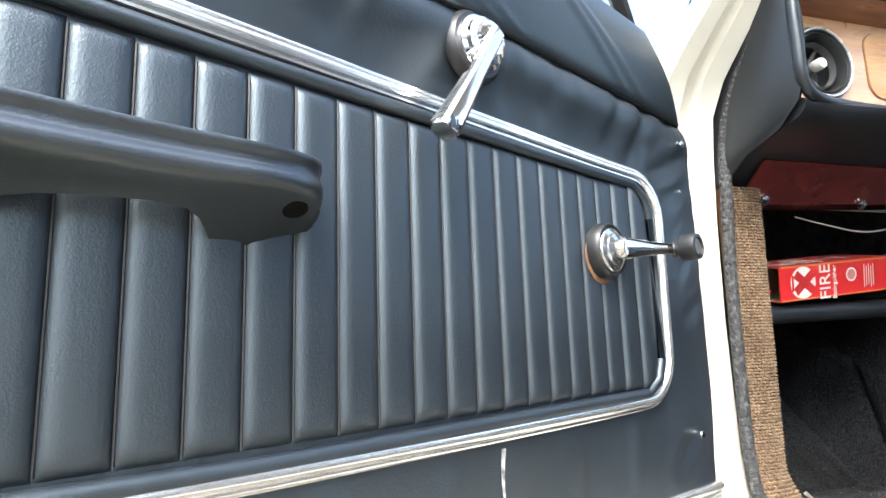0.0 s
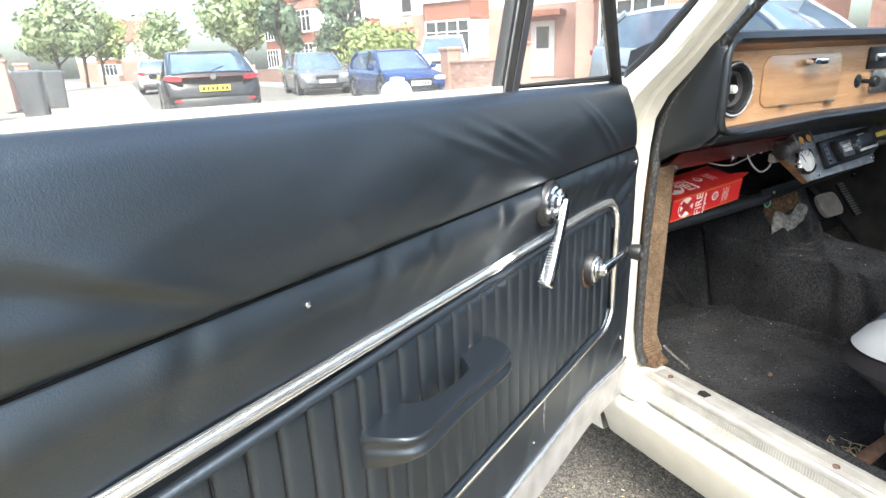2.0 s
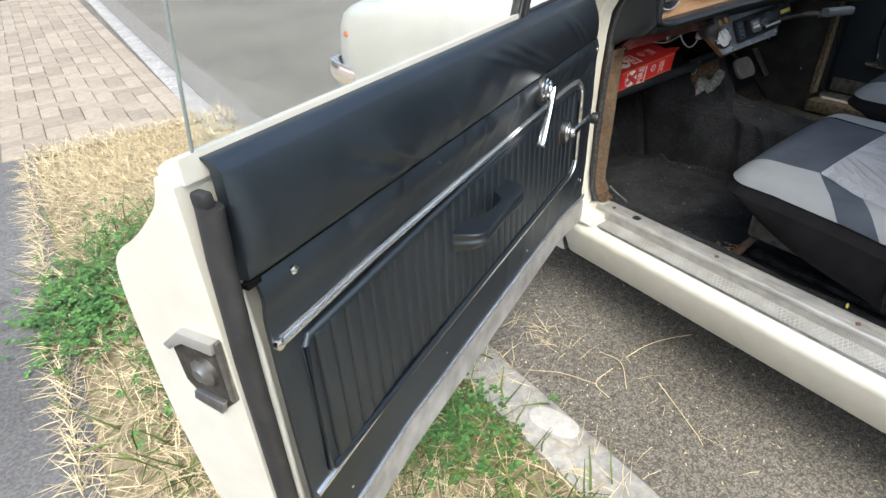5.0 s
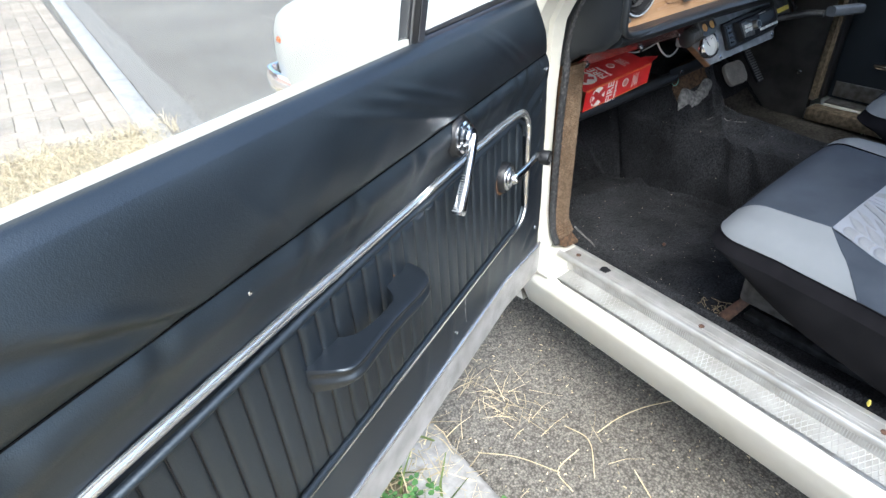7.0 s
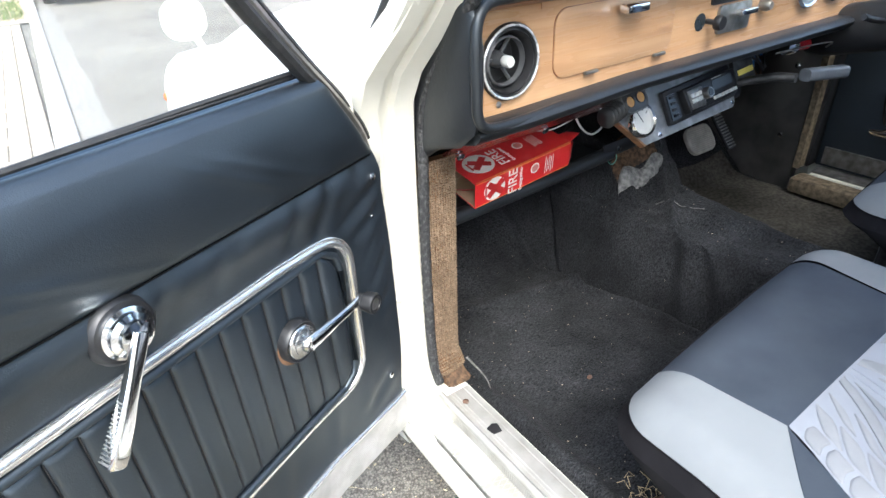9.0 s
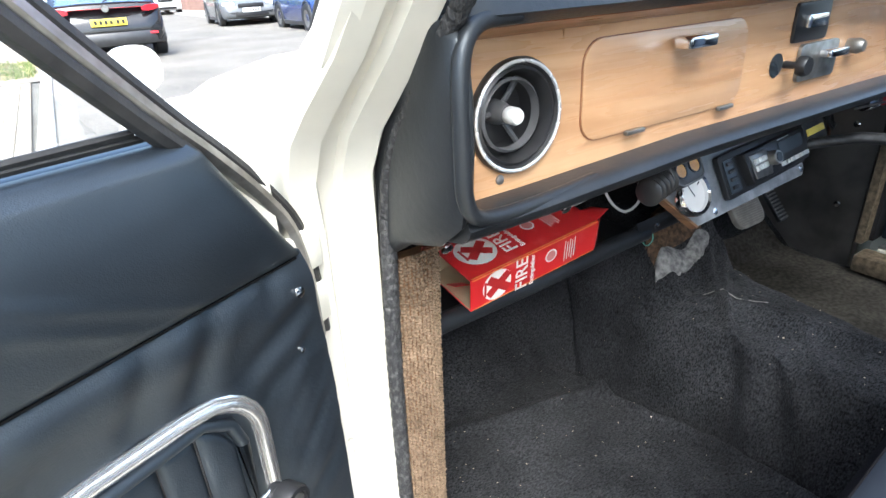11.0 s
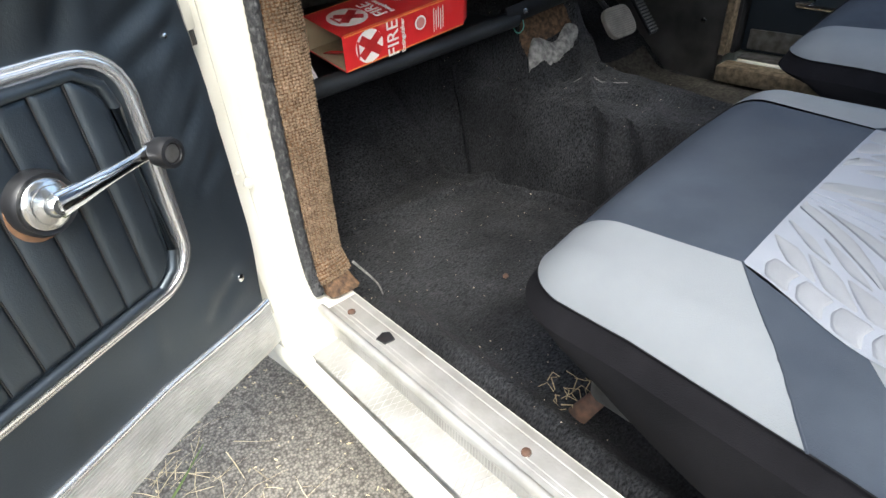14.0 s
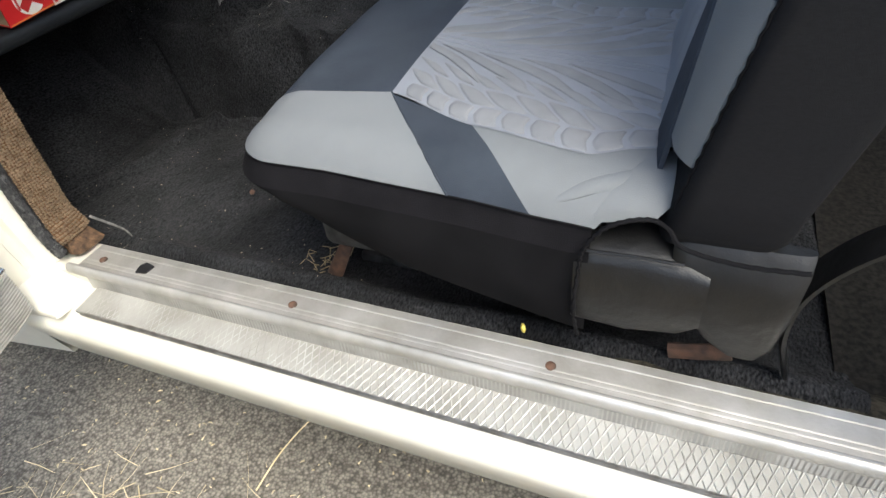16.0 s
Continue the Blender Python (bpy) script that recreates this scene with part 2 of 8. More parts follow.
DIAL_FACE = material("dial_face", (0.62, 0.62, 0.58), (0.5, 0.5, 0.47), rough=0.4)
DIAL_DARK = material("dark_dial_face", (0.02, 0.025, 0.03), rough=0.3)
AMBER = material("amber_plastic", (0.50, 0.26, 0.05), (0.36, 0.17, 0.03), rough=0.3, scale=60)
ORANGE = material("orange_lens", (0.75, 0.16, 0.02), rough=0.2)
RED_LENS = material("red_lens", (0.45, 0.02, 0.03), rough=0.15, coat=0.5)
YELLOW = material("yellow_tape", (0.75, 0.60, 0.12), rough=0.5)
WIRE_WHITE = material("white_wire", (0.50, 0.49, 0.46), rough=0.5)
WIRE_GREEN = material("green_wire", (0.10, 0.32, 0.25), rough=0.4)
WIRE_BLUE = material("blue_wire", (0.05, 0.15, 0.40), rough=0.4)
SKIN_HAZE = material("headlining", (0.60, 0.58, 0.53), rough=0.9, scale=30)
# near-black that paints the shade of gaps and holes
HOLLOW_SHADE = material("dark_hollow", (0.004, 0.004, 0.004), rough=0.9, spec=0.1)
GLASS = glass_material("clear_glass", (0.965, 0.975, 0.965))

# ---- builders ----


def thing(name, m=None, label="", category="", group="", kind=""):
    ob = new(name)
    ob.empty_display_size = 0.05
    if m is not None:
        ob.matrix_world = m
    return tagged(ob, label, category, group, kind)


def part(name, bm, mat, parent=None, label="", smooth=True, m=None):
    me = bpy.data.meshes.new(name)
    bm.normal_update()
    for f in bm.faces:
        f.smooth = smooth
    bm.to_mesh(me)
    bm.free()
    if smooth:
        me.set_sharp_from_angle(angle=radians(42))
    me.materials.append(mat)
    ob = new(name, me)
    ob.parent = parent
    if m is not None:
        ob.matrix_local = m
    return tagged(ob, label)


def again(ob, m, parent=None):
    """Another piece on the same mesh."""
    o = new(ob.name.split(".")[0], ob.data)
    o.parent = parent or ob.parent
    o.matrix_local = m
    return o


def join(bms):
    out = bmesh.new()
    for b in bms:
        me = bpy.data.meshes.new("tmp")
        b.to_mesh(me)
        b.free()
        out.from_mesh(me)
        bpy.data.meshes.remove(me)
    return out


def block(x0, x1, y0, y1, z0, z1, bevel=0.0, seg=2):
    bm = bmesh.new()
    bmesh.ops.create_cube(bm, size=1, matrix=Matrix.Translation(((x0 + x1) / 2, (y0 + y1) / 2, (z0 + z1) / 2)) @ Matrix.Diagonal((x1 - x0, y1 - y0, z1 - z0, 1)))
    if bevel:
        bmesh.ops.bevel(bm, geom=bm.edges[:], offset=bevel, segments=seg, affect="EDGES", profile=0.5)
    return bm


def loft(rings, closed=True, caps=True):
    """A skin through rings of equally many points."""
    bm = bmesh.new()
    vs = [[bm.verts.new(p) for p in r] for r in rings]
    n = len(vs[0])
    for a, b in zip(vs, vs[1:]):
        for i in range(n if closed else n - 1):
            j = (i + 1) % n
            bm.faces.new((a[i], a[j], b[j], b[i]))
    if caps and closed:
        bm.faces.new(vs[0][::-1])
        bm.faces.new(vs[-1])
    bmesh.ops.recalc_face_normals(bm, faces=bm.faces[:])
    return bm


def surface(f, us, vs, thick=0.0, direction=None):
    """The sheet f(u, v); with thickness it becomes a closed shell along direction."""
    bm = bmesh.new()
    top = [[bm.verts.new(f(u, v)) for u in us] for v in vs]
    for j in range(len(vs) - 1):
        for i in range(len(us) - 1):
            bm.faces.new((top[j][i], top[j][i + 1], top[j + 1][i + 1], top[j + 1][i]))
    if thick:
        d = Vector(direction) * thick
        low = [[bm.verts.new(v.co + d) for v in row] for row in top]
        for j in range(len(vs) - 1):
            for i in range(len(us) - 1):
                bm.faces.new((low[j][i], low[j + 1][i], low[j + 1][i + 1], low[j][i + 1]))
        rim = top[0] + [r[-1] for r in top[1:]] + top[-1][-2::-1] + [r[0] for r in top[-2:0:-1]]
        rlo = low[0] + [r[-1] for r in low[1:]] + low[-1][-2::-1] + [r[0] for r in low[-2:0:-1]]
        for i in range(len(rim)):
            j = (i + 1) % len(rim)
            bm.faces.new((rim[j], rim[i], rlo[i], rlo[j]))
        bmesh.ops.recalc_face_normals(bm, faces=bm.faces[:])
    return bm


def steps(a, b, n):
    return [a + (b - a) * i / n for i in range(n + 1)]


def smooth_path(pts, n=6):
    """Catmull-Rom through the points."""
    p = [Vector(q) for q in pts]
    p = [2 * p[0] - p[1]] + p + [2 * p[-1] - p[-2]]
    out = []
    for i in range(1, len(p) - 2):
        for k in range(n):
            t = k / n
            a, b, c, d = p[i - 1:i + 3]
            out.append(0.5 * ((2 * b) + (c - a) * t + (2 * a - 5 * b + 4 * c - d) * t * t + (3 * b - a - 3 * c + d) * t ** 3))
    return out + [p[-2]]


def sweep(path, profile, up=(0, 0, 1), caps=True):
    """Carry a closed profile of (side, up) pairs along a path."""
    path = [Vector(q) for q in path]
    rings = []
    for i, p in enumerate(path):
        t = (path[min(i + 1, len(path) - 1)] - path[max(i - 1, 0)]).normalized()
        u = Vector(up)
        side = t.cross(u)
        if side.length < 1e-4:
            side = t.cross(Vector((1, 0, 0.1)))
        side.normalize()
        u = side.cross(t)
        rings.append([p + side * a + u * b for a, b in profile])
    return loft(rings, caps=caps)


def circle(r, n=8, ry=None):
    return [(r * math.cos(2 * math.pi * i / n), (ry or r) * math.sin(2 * math.pi * i / n)) for i in range(n)]


def tube(path, r, n=8):
    return sweep(path, circle(r, n))


def lathe(profile, m=None, n=24):
    """Turn (radius, height) pairs round local z."""
    rings = []
    for r, h in profile:
        rings.append([Vector((max(r, 1e-5) * math.cos(2 * math.pi * i / n), max(r, 1e-5) * math.sin(2 * math.pi * i / n), h)) for i in range(n)])
    ring = profile[0][0] > 1e-4 and profile[-1][0] > 1e-4
    bm = loft(rings + rings[:1] if ring else rings, caps=not ring)
    if ring:
        bmesh.ops.remove_doubles(bm, verts=bm.verts[:], dist=1e-6)
        bmesh.ops.recalc_face_normals(bm, faces=bm.faces[:])
    if m is not None:
        bm.transform(m)
    return bm


def prism(points, d, m=None, bevel=0.0):
    """An upright slab on a plane outline of (x, y), from z = 0 to d."""
    bm = loft([[Vector((x, y, 0)) for x, y in points], [Vector((x, y, d)) for x, y in points]])
    if bevel:
        bmesh.ops.bevel(bm, geom=[e for e in bm.edges if e.calc_length() > bevel * 2], offset=bevel, segments=2, affect="EDGES", profile=0.5)
    if m is not None:
        bm.transform(m)
    return bm


def rounded(w, h, r, n=5):
    """Outline of a rounded rectangle about the origin."""
    out = []
    for cx, cy, a0 in ((w / 2 - r, h / 2 - r, 0), (-w / 2 + r, h / 2 - r, 90), (-w / 2 + r, -h / 2 + r, 180), (w / 2 - r, -h / 2 + r, 270)):
        for i in range(n + 1):
            a = radians(a0 + 90 * i / n)
            out.append((cx + r * math.cos(a), cy + r * math.sin(a)))
    return out


def oval(c, ax, ay, p=2.6, n=20):
    """A ring of superellipse shape about c with half axes as vectors."""
    c, ax, ay = Vector(c), Vector(ax), Vector(ay)
    out = []
    for i in range(n):
        a = 2 * math.pi * i / n
        k, s = math.cos(a), math.sin(a)
        out.append(c + ax * math.copysign(abs(k) ** (2 / p), k) + ay * math.copysign(abs(s) ** (2 / p), s))
    return out


def bump(x, c, w):
    return math.exp(-((x - c) / w) ** 2)


def lettering(text, size, mat, parent, m, name="lettering", depth=0.0004, align="LEFT"):
    cu = bpy.data.curves.new(name, "FONT")
    cu.body, cu.size, cu.extrude, cu.align_x = text, size, depth, align
    tmp = bpy.data.objects.new(name, cu)
    scene.collection.objects.link(tmp)
    me = bpy.data.meshes.new_from_object(tmp.evaluated_get(bpy.context.evaluated_depsgraph_get()))
    bpy.data.objects.remove(tmp)
    me.materials.clear()
    me.materials.append(mat)
    ob = new(name, me)
    ob.parent = parent
    ob.matrix_local = m
    return ob


TO_REAR = Matrix.Rotation(radians(90), 4, "X")      # local z to -y

# ---- the open door ----
DOOR = thing("open_door", pose(0.406, 0.493, 0, 0, 0, 206.74), "cream car door standing open with black vinyl trim", "open door")
# local axes of the door: x from hinge to rear edge, y towards the cabin side, z up


def door_top(s):
    return 0.853 + 0.024 * s


def seam_z(s):
    return 0.7535 + 0.0195 * s


SKIN = [(-0.041, 0.866), (-0.047, 0.850), (-0.058, 0.835), (-0.091, 0.806), (-0.128, 0.780), (-0.142, 0.750), (-0.146, 0.674), (-0.144, 0.58), (-0.133, 0.49),
        (-0.115, 0.40), (-0.09, 0.325), (-0.026, 0.318), (-0.022, 0.33), (-0.022, 0.50), (-0.022, 0.70), (-0.022, 0.862)]
SKIN = [(p.x, p.y) for p in smooth_path([(n, z, 0) for n, z in SKIN[:10]], 4)] + SKIN[10:]
door_rings = []
for s in (-0.02, 0.0, 0.25, 0.5, 0.75, 0.96, 0.985, 0.992):
    k = {-0.02: 0.93, 0.992: 0.985}.get(s, 1.0)
    lift = 0.024 * s - 0.024 * 0.985
    door_rings.append([Vector((s, n * k, z + (lift if z > 0.7 else 0))) for n, z in SKIN])
part("door_shell", loft(door_rings), CREAM, DOOR, "cream painted steel door shell")


def glide(table, i, h):
    """A smooth value between stations i and i + 1."""
    a, b, c, d = (table[max(0, min(len(table) - 1, i + k))] for k in (-1, 0, 1, 2))
    return 0.5 * (2 * b + (c - a) * h + (2 * a - 5 * b + 4 * c - d) * h * h + (3 * b - a - 3 * c + d) * h ** 3)


# long dents that run down to the seam: from, to, height, width
DENTS = [((0.815, 0.842), (0.710, 0.778), 0.0030, 0.011), ((0.865, 0.842), (0.725, 0.780), -0.0042, 0.010), ((0.872, 0.822), (0.750, 0.776), 0.0030, 0.011), ((0.640, 0.830), (0.600, 0.775), 0.0014, 0.014)]


def pad(s, v):
    """The padded top roll, from the seam up over the ledge."""
    e = min(1, max(0, (s + 0.032) / 0.02)) * min(1, max(0, (0.968 - s) / 0.02))
    e = math.sqrt(max(0.0, 1 - (1 - e) ** 2))
    zs, zt = seam_z(s), door_top(s)
    i = min(8, int(v))
    h = v - i
    ns, zt_ = [-0.006, 0.0008, 0.0052, 0.0098, 0.0092, 0.0058, 0.0005, -0.0075, -0.017, -0.024], [0.0, 0.035, 0.13, 0.36, 0.58, 0.78, 0.92, 0.99, 1.0, 0.985]
    n, z = glide(ns, i, h), glide(zt_, i, h)
    f = 0
    for c, a, w in ((0.30, 1.5, 0.010), (0.335, 1.7, 0.009), (0.27, 1.4, 0.008), (0.10, 0.8, 0.008), (0.07, 0.9, 0.008)):
        f += 0.0019 * bump(s - a * 0.16 * (z - 0.2), c, 1.35 * w) * math.sin(math.pi * min(1, z * 1.1))
    for c, a, w in ((0.56, 1.6, 0.016), (0.63, 1.8, 0.020), (0.71, 1.7, 0.018), (0.79, 1.9, 0.022), (0.88, 1.6, 0.018), (0.46, 1.5, 0.014)):
        f += 0.0013 * bump(s + a * 0.10 * (z - 0.3), c, 1.5 * w) * bump(z, 0.25, 0.30)
    f += 0.0030 * noise.noise((s * 6, z * 2.2, 1.0)) * math.sin(math.pi * z) + 0.0004 * noise.noise((s * 15 + z * 5, z * 5, 3.0)) * math.sin(math.pi * z)
    zz = zs + (zt - zs) * z
    for (s0, z0), (s1, z1), deep, wide in DENTS:
        if s1 - 0.05 < s < s0 + 0.05:
            k = (s - s1) / (s0 - s1)
            f += deep * bump(zz, z1 + (z0 - z1) * k, wide * (0.55 + 0.6 * max(0, k))) * bump(k, 0.42, 0.42)
    s0 = -0.015 + 0.66 * max(0.0, zz - 0.757)
    ss = s0 + (s + 0.032) * (0.968 - s0)
    return Vector((ss, 0.001 + (n + f) * e if n + f > 0 else n, zz))


part("top_pad", surface(pad, steps(-0.032, 0.968, 240), [k / 6 for k in range(55)], 0.012, (0, -1, 0)), VINYL, DOOR, "padded black vinyl top roll")


# soft folds pulled into the card: from, to, depth
FOLDS = [((0.060, 0.757), (0.086, 0.695), 0.0026), ((0.109, 0.753), (0.124, 0.708), 0.0020), ((0.045, 0.690), (-0.006, 0.716), 0.0024), ((0.031, 0.668), (-0.012, 0.688), 0.0020), ((0.012, 0.758), (0.020, 0.735), 0.0018),
         ((0.205, 0.752), (0.216, 0.715), 0.0014), ((0.268, 0.752), (0.262, 0.712), 0.0016), ((0.405, 0.752), (0.416, 0.715), 0.0014), ((0.522, 0.756), (0.536, 0.718), 0.0016), ((0.588, 0.758), (0.602, 0.720), 0.0018),
         ((0.74, 0.762), (0.755, 0.725), 0.0016), ((0.005, 0.440), (0.05, 0.415), 0.0018), ((0.012, 0.60), (-0.018, 0.622), 0.0016), ((0.012, 0.55), (-0.018, 0.565), 0.0014)]


def panel(s, z):
    y = 0.0013 * noise.noise((s * 9, z * 9, 4.0)) + 0.0003 * noise.noise((s * 26 + z * 9, z * 22, 7.0))
    for k in range(6):
        y += 0.0013 * bump(s + 0.9 * (z - 0.62), -0.045 + 0.022 * k, 0.006) * bump(s, 0.0, 0.035) * bump(z, 0.60, 0.13)
    y += 0.0042 * bump(z, seam_z(s) - 0.020, 0.016) - 0.004 * bump(z, seam_z(s) + 0.004, 0.006)
    for c, zc in ((0.585, 0.748), (0.522, 0.748), (0.405, 0.745), (0.84, 0.755), (0.19, 0.745)):
        y -= 0.0026 * bump(s, c, 0.009) * bump(z, zc, 0.009) - 0.0012 * bump(s, c - 0.012, 0.014) * bump(z, zc - 0.006, 0.014)
    for (s0, z0), (s1, z1), k in FOLDS:
        if abs(s - (s0 + s1) / 2) < 0.07:
            ds, dz = s1 - s0, z1 - z0
            u = min(1, max(0, ((s - s0) * ds + (z - z0) * dz) / (ds * ds + dz * dz)))
            d = math.hypot(s - s0 - u * ds, z - z0 - u * dz)
            y += k * (0.6 * bump(d, 0.016, 0.010) - bump(d, 0, 0.0075)) * (0.4 + 0.6 * math.sin(math.pi * (0.15 + 0.7 * u)))
    for c in (0.05, 0.11, 0.2, 0.33, 0.41):
        y += 0.0022 * bump(s + 0.15 * (z - 0.43), c, 0.010) * bump(z, 0.435, 0.035)
    return Vector((s, y, z))


def panel_sheet():
    def f(s, v):
        front = -0.030 + 0.012 * bump(v, 0.0, 0.15) + 0.010 * bump(v, 1.0, 0.2)
        ss = front + (0.962 - front) * s
        z0 = 0.386 + 0.010 * ss
        return panel(ss, z0 + (seam_z(ss) + 0.004 - z0) * v)
    return surface(f, steps(0, 1, 190), steps(0, 1, 72), 0.005, (0, -1, 0))


part("trim_panel", panel_sheet(), VINYL, DOOR, "black vinyl covered door card")
# thin black tube painting the shadow gap under the roll
part("seam_piping", tube([(s, 0.0004, seam_z(s) + 0.0008) for s in steps(-0.012, 0.96, 40)], 0.0009, 6), HOLLOW_SHADE, DOOR, "black line for the shade in the seam under the top roll")

# raised border round the fluted field, then the flutes one by one
FIELD = [(0.086, 0.482), (0.068, 0.493), (0.0615, 0.512), (0.0615, 0.644), (0.067, 0.664), (0.086, 0.6765), (0.45, 0.680), (0.922, 0.682), (0.927, 0.675), (0.929, 0.500), (0.922, 0.492), (0.45, 0.479)]
part("field_border", tube([(x, 0.0012, z) for x, z in FIELD + FIELD[:1]], 0.0046, 10), VINYL, DOOR)


def flute(u, v):
    w = 1 - abs(2 * u - 1) ** 5.5
    e = min(1, v / 0.05, (1 - v) / 0.05)
    e = math.sqrt(max(0, 1 - (1 - e) ** 2))
    return Vector((0.0260 * u, 0.0005 + 0.0042 * w * e, 0.4865 + 0.187 * v))


def flute_edge(k):
    return 0.066 + 0.02635 * min(k, 19) + 0.0247 * max(0, k - 19)


first = part("flute", surface(flute, (0, 0.02, 0.05, 0.1, 0.18, 0.32, 0.5, 0.68, 0.82, 0.9, 0.95, 0.98, 1), (0, 0.015, 0.035, 0.06, 0.3, 0.6, 0.94, 0.965, 0.985, 1)), VINYL, DOOR, "", m=pose(flute_edge(1), 0, 0))
def end_flute(u, v):
    """The foremost flute, cut by the rounded corners of the field."""
    p = flute(u, v)
    k = max(0.0, 1 - u) ** 2
    return Vector((p.x, p.y, 0.4865 + 0.026 * k + (0.187 - 0.054 * k) * v))


part("flute", surface(end_flute, (0, 0.02, 0.05, 0.1, 0.18, 0.32, 0.5, 0.68, 0.82, 0.9, 0.95, 0.98, 1), (0, 0.015, 0.035, 0.06, 0.3, 0.6, 0.94, 0.965, 0.985, 1)), VINYL, DOOR, "", m=pose(flute_edge(0), 0, 0))
for i in range(2, 33):
    again(first, pose(flute_edge(i), 0, 0.0045 * (i / 33) * (1 if i > 20 else 0.3)) @ Matrix.Diagonal(((flute_edge(i + 1) - flute_edge(i)) / 0.0262, 1, 1, 1)), DOOR)
stitch = part("stitch_line", tube([(0, 0.0014, 0.489), (0, 0.0014, 0.671)], 0.0007, 5), PLASTIC, DOOR, m=pose(flute_edge(1) - 0.0004, 0, 0))
for i in range(2, 34):
    again(stitch, pose(flute_edge(i) - 0.0004, 0, 0), DOOR)

# bright strip: back along the top, round the front, back along the bottom
path = [(0.956, 0.701), (0.80, 0.697), (0.62, 0.694), (0.45, 0.692), (0.30, 0.690), (0.15, 0.688), (0.096, 0.6865)]
for a in range(0, 91, 15):
    path.append((0.085 - 0.039 * math.sin(radians(a)), 0.647 + 0.039 * math.cos(radians(a))))
path += [(0.0465, 0.60), (0.048, 0.55)]
for a in range(0, 91, 15):
    path.append((0.090 - 0.041 * math.cos(radians(a)), 0.516 - 0.041 * math.sin(radians(a))))
path += [(0.15, 0.4735), (0.30, 0.473), (0.45, 0.4735), (0.62, 0.476), (0.80, 0.481), (0.958, 0.487)]
BRIGHT = material("bright_trim", (0.84, 0.83, 0.81), (0.70, 0.69, 0.67), rough=0.20, metal=0.9, scale=40, rough_var=0.1, grain=0.06, grain_scale=150)
STRIP = [(-0.0062, 0), (-0.0062, 0.002), (-0.0050, 0.0028), (-0.0036, 0.0026), (-0.0022, 0.0048), (0.0006, 0.0056), (0.0032, 0.0046), (0.0042, 0.0026), (0.0058, 0.0026), (0.0062, 0.0018), (0.0062, 0)]
part("chrome_strip", sweep([(a, 0.0008, b) for a, b in path], STRIP, up=(0, 1, 0)), BRIGHT, DOOR, "bright metal strip with fine ridges")
part("strip_end_cap", lathe([(0, 0), (0.006, 0), (0.006, 0.004), (0.003, 0.0055), (0, 0.0055)], pose(0.957, 0.001, 0.701) @ Matrix.Rotation(radians(-90), 4, "X"), 14), CHROME, DOOR)

# ribbed kick strip along the bottom
prof = [(0.0, 0.386)]
for i in range(16):
    z = 0.3835 - 0.0037 * i
    prof += [(0.0050, z), (0.0050, z - 0.0014), (0.0014, z - 0.0021), (0.0014, z - 0.0032)]
prof += [(0.0, 0.322)]
part("kick_strip", loft([[Vector((s, n, z + 0.010 * max(s, 0))) for n, z in prof] for s in (-0.022, 0.0, 0.03, 0.06, 0.09, 0.12, 0.3, 0.6, 0.76, 0.82, 0.88, 0.95)], caps=True), KICK_METAL, DOOR, "ribbed aluminium kick strip", smooth=False)
part("kick_bead", tube([(s, 0.0022, 0.3862 + 0.010 * max(s, 0)) for s in (-0.022, 0.0, 0.03, 0.06, 0.09, 0.12, 0.3, 0.6, 0.76, 0.82, 0.88, 0.95)], 0.0042, 10), BRIGHT, DOOR, "bright bead above the kick strip")


def screw(parent, m, r=0.0045, mat=CHROME):
    ob = part("screw", lathe([(0, 0), (r, 0), (r * 0.95, r * 0.35), (r * 0.5, r * 0.55), (0, r * 0.6)], None, 12), mat, parent, m=m)
    return ob


FACE = Matrix.Rotation(radians(-90), 4, "X")
for s, z in ((0.925, 0.760), (0.645, 0.425), (0.002, 0.436), (-0.004, 0.732), (-0.003, 0.681), (0.311, 0.417), (0.665, 0.753), (0.90, 0.425)):
    screw(DOOR, pose(s, panel(s, z).y + 0.0006, z) @ FACE, 0.0044 if s > 0.9 or z in (0.436, 0.732) else 0.0022)
part("pale_scratch", surface(lambda u, v: panel(0.279 + 0.0018 * math.sin(v * 4) + 0.0046 * (u - 0.5) * (1 - v * 0.75), 0.462 - 0.050 * v) + Vector((0, 0.0006, 0)), steps(0, 1, 2), steps(0, 1, 10)), material("scratch_grey", (0.42, 0.42, 0.41), (0.10, 0.10, 0.10), rough=0.6, scale=160), DOOR)

# release lever
SATIN_GRIP = material("worn_grip_metal", (0.50, 0.50, 0.49), (0.36, 0.36, 0.35), rough=0.35, metal=0.9, scale=80)
LEVER = part("lever_escutcheon", lathe([(0, 0), (0.0270, 0), (0.0268, 0.0045), (0.0235, 0.0085), (0.0215, 0.0085), (0.0, 0.0085)], pose(0.304, 0.001, 0.7365) @ FACE, 36), PLASTIC, DOOR, "black lever escutcheon")
part("lever_boss", lathe([(0, 0.008), (0.0205, 0.008), (0.0202, 0.0115), (0.0172, 0.0130), (0.0168, 0.0165), (0.0125, 0.0185), (0.0118, 0.0215), (0.006, 0.0235), (0, 0.0235)], pose(0.304, 0.001, 0.7365) @ FACE, 36), CHROME, LEVER, "stepped chrome boss")
GRIP = Vector((0.84, 0, 0.54))


def lever_mid(t):
    return Vector((0.304 + 0.048 * t, 0.0245 + 0.004 * t - 0.004 * t * t, 0.7365 - 0.075 * t))


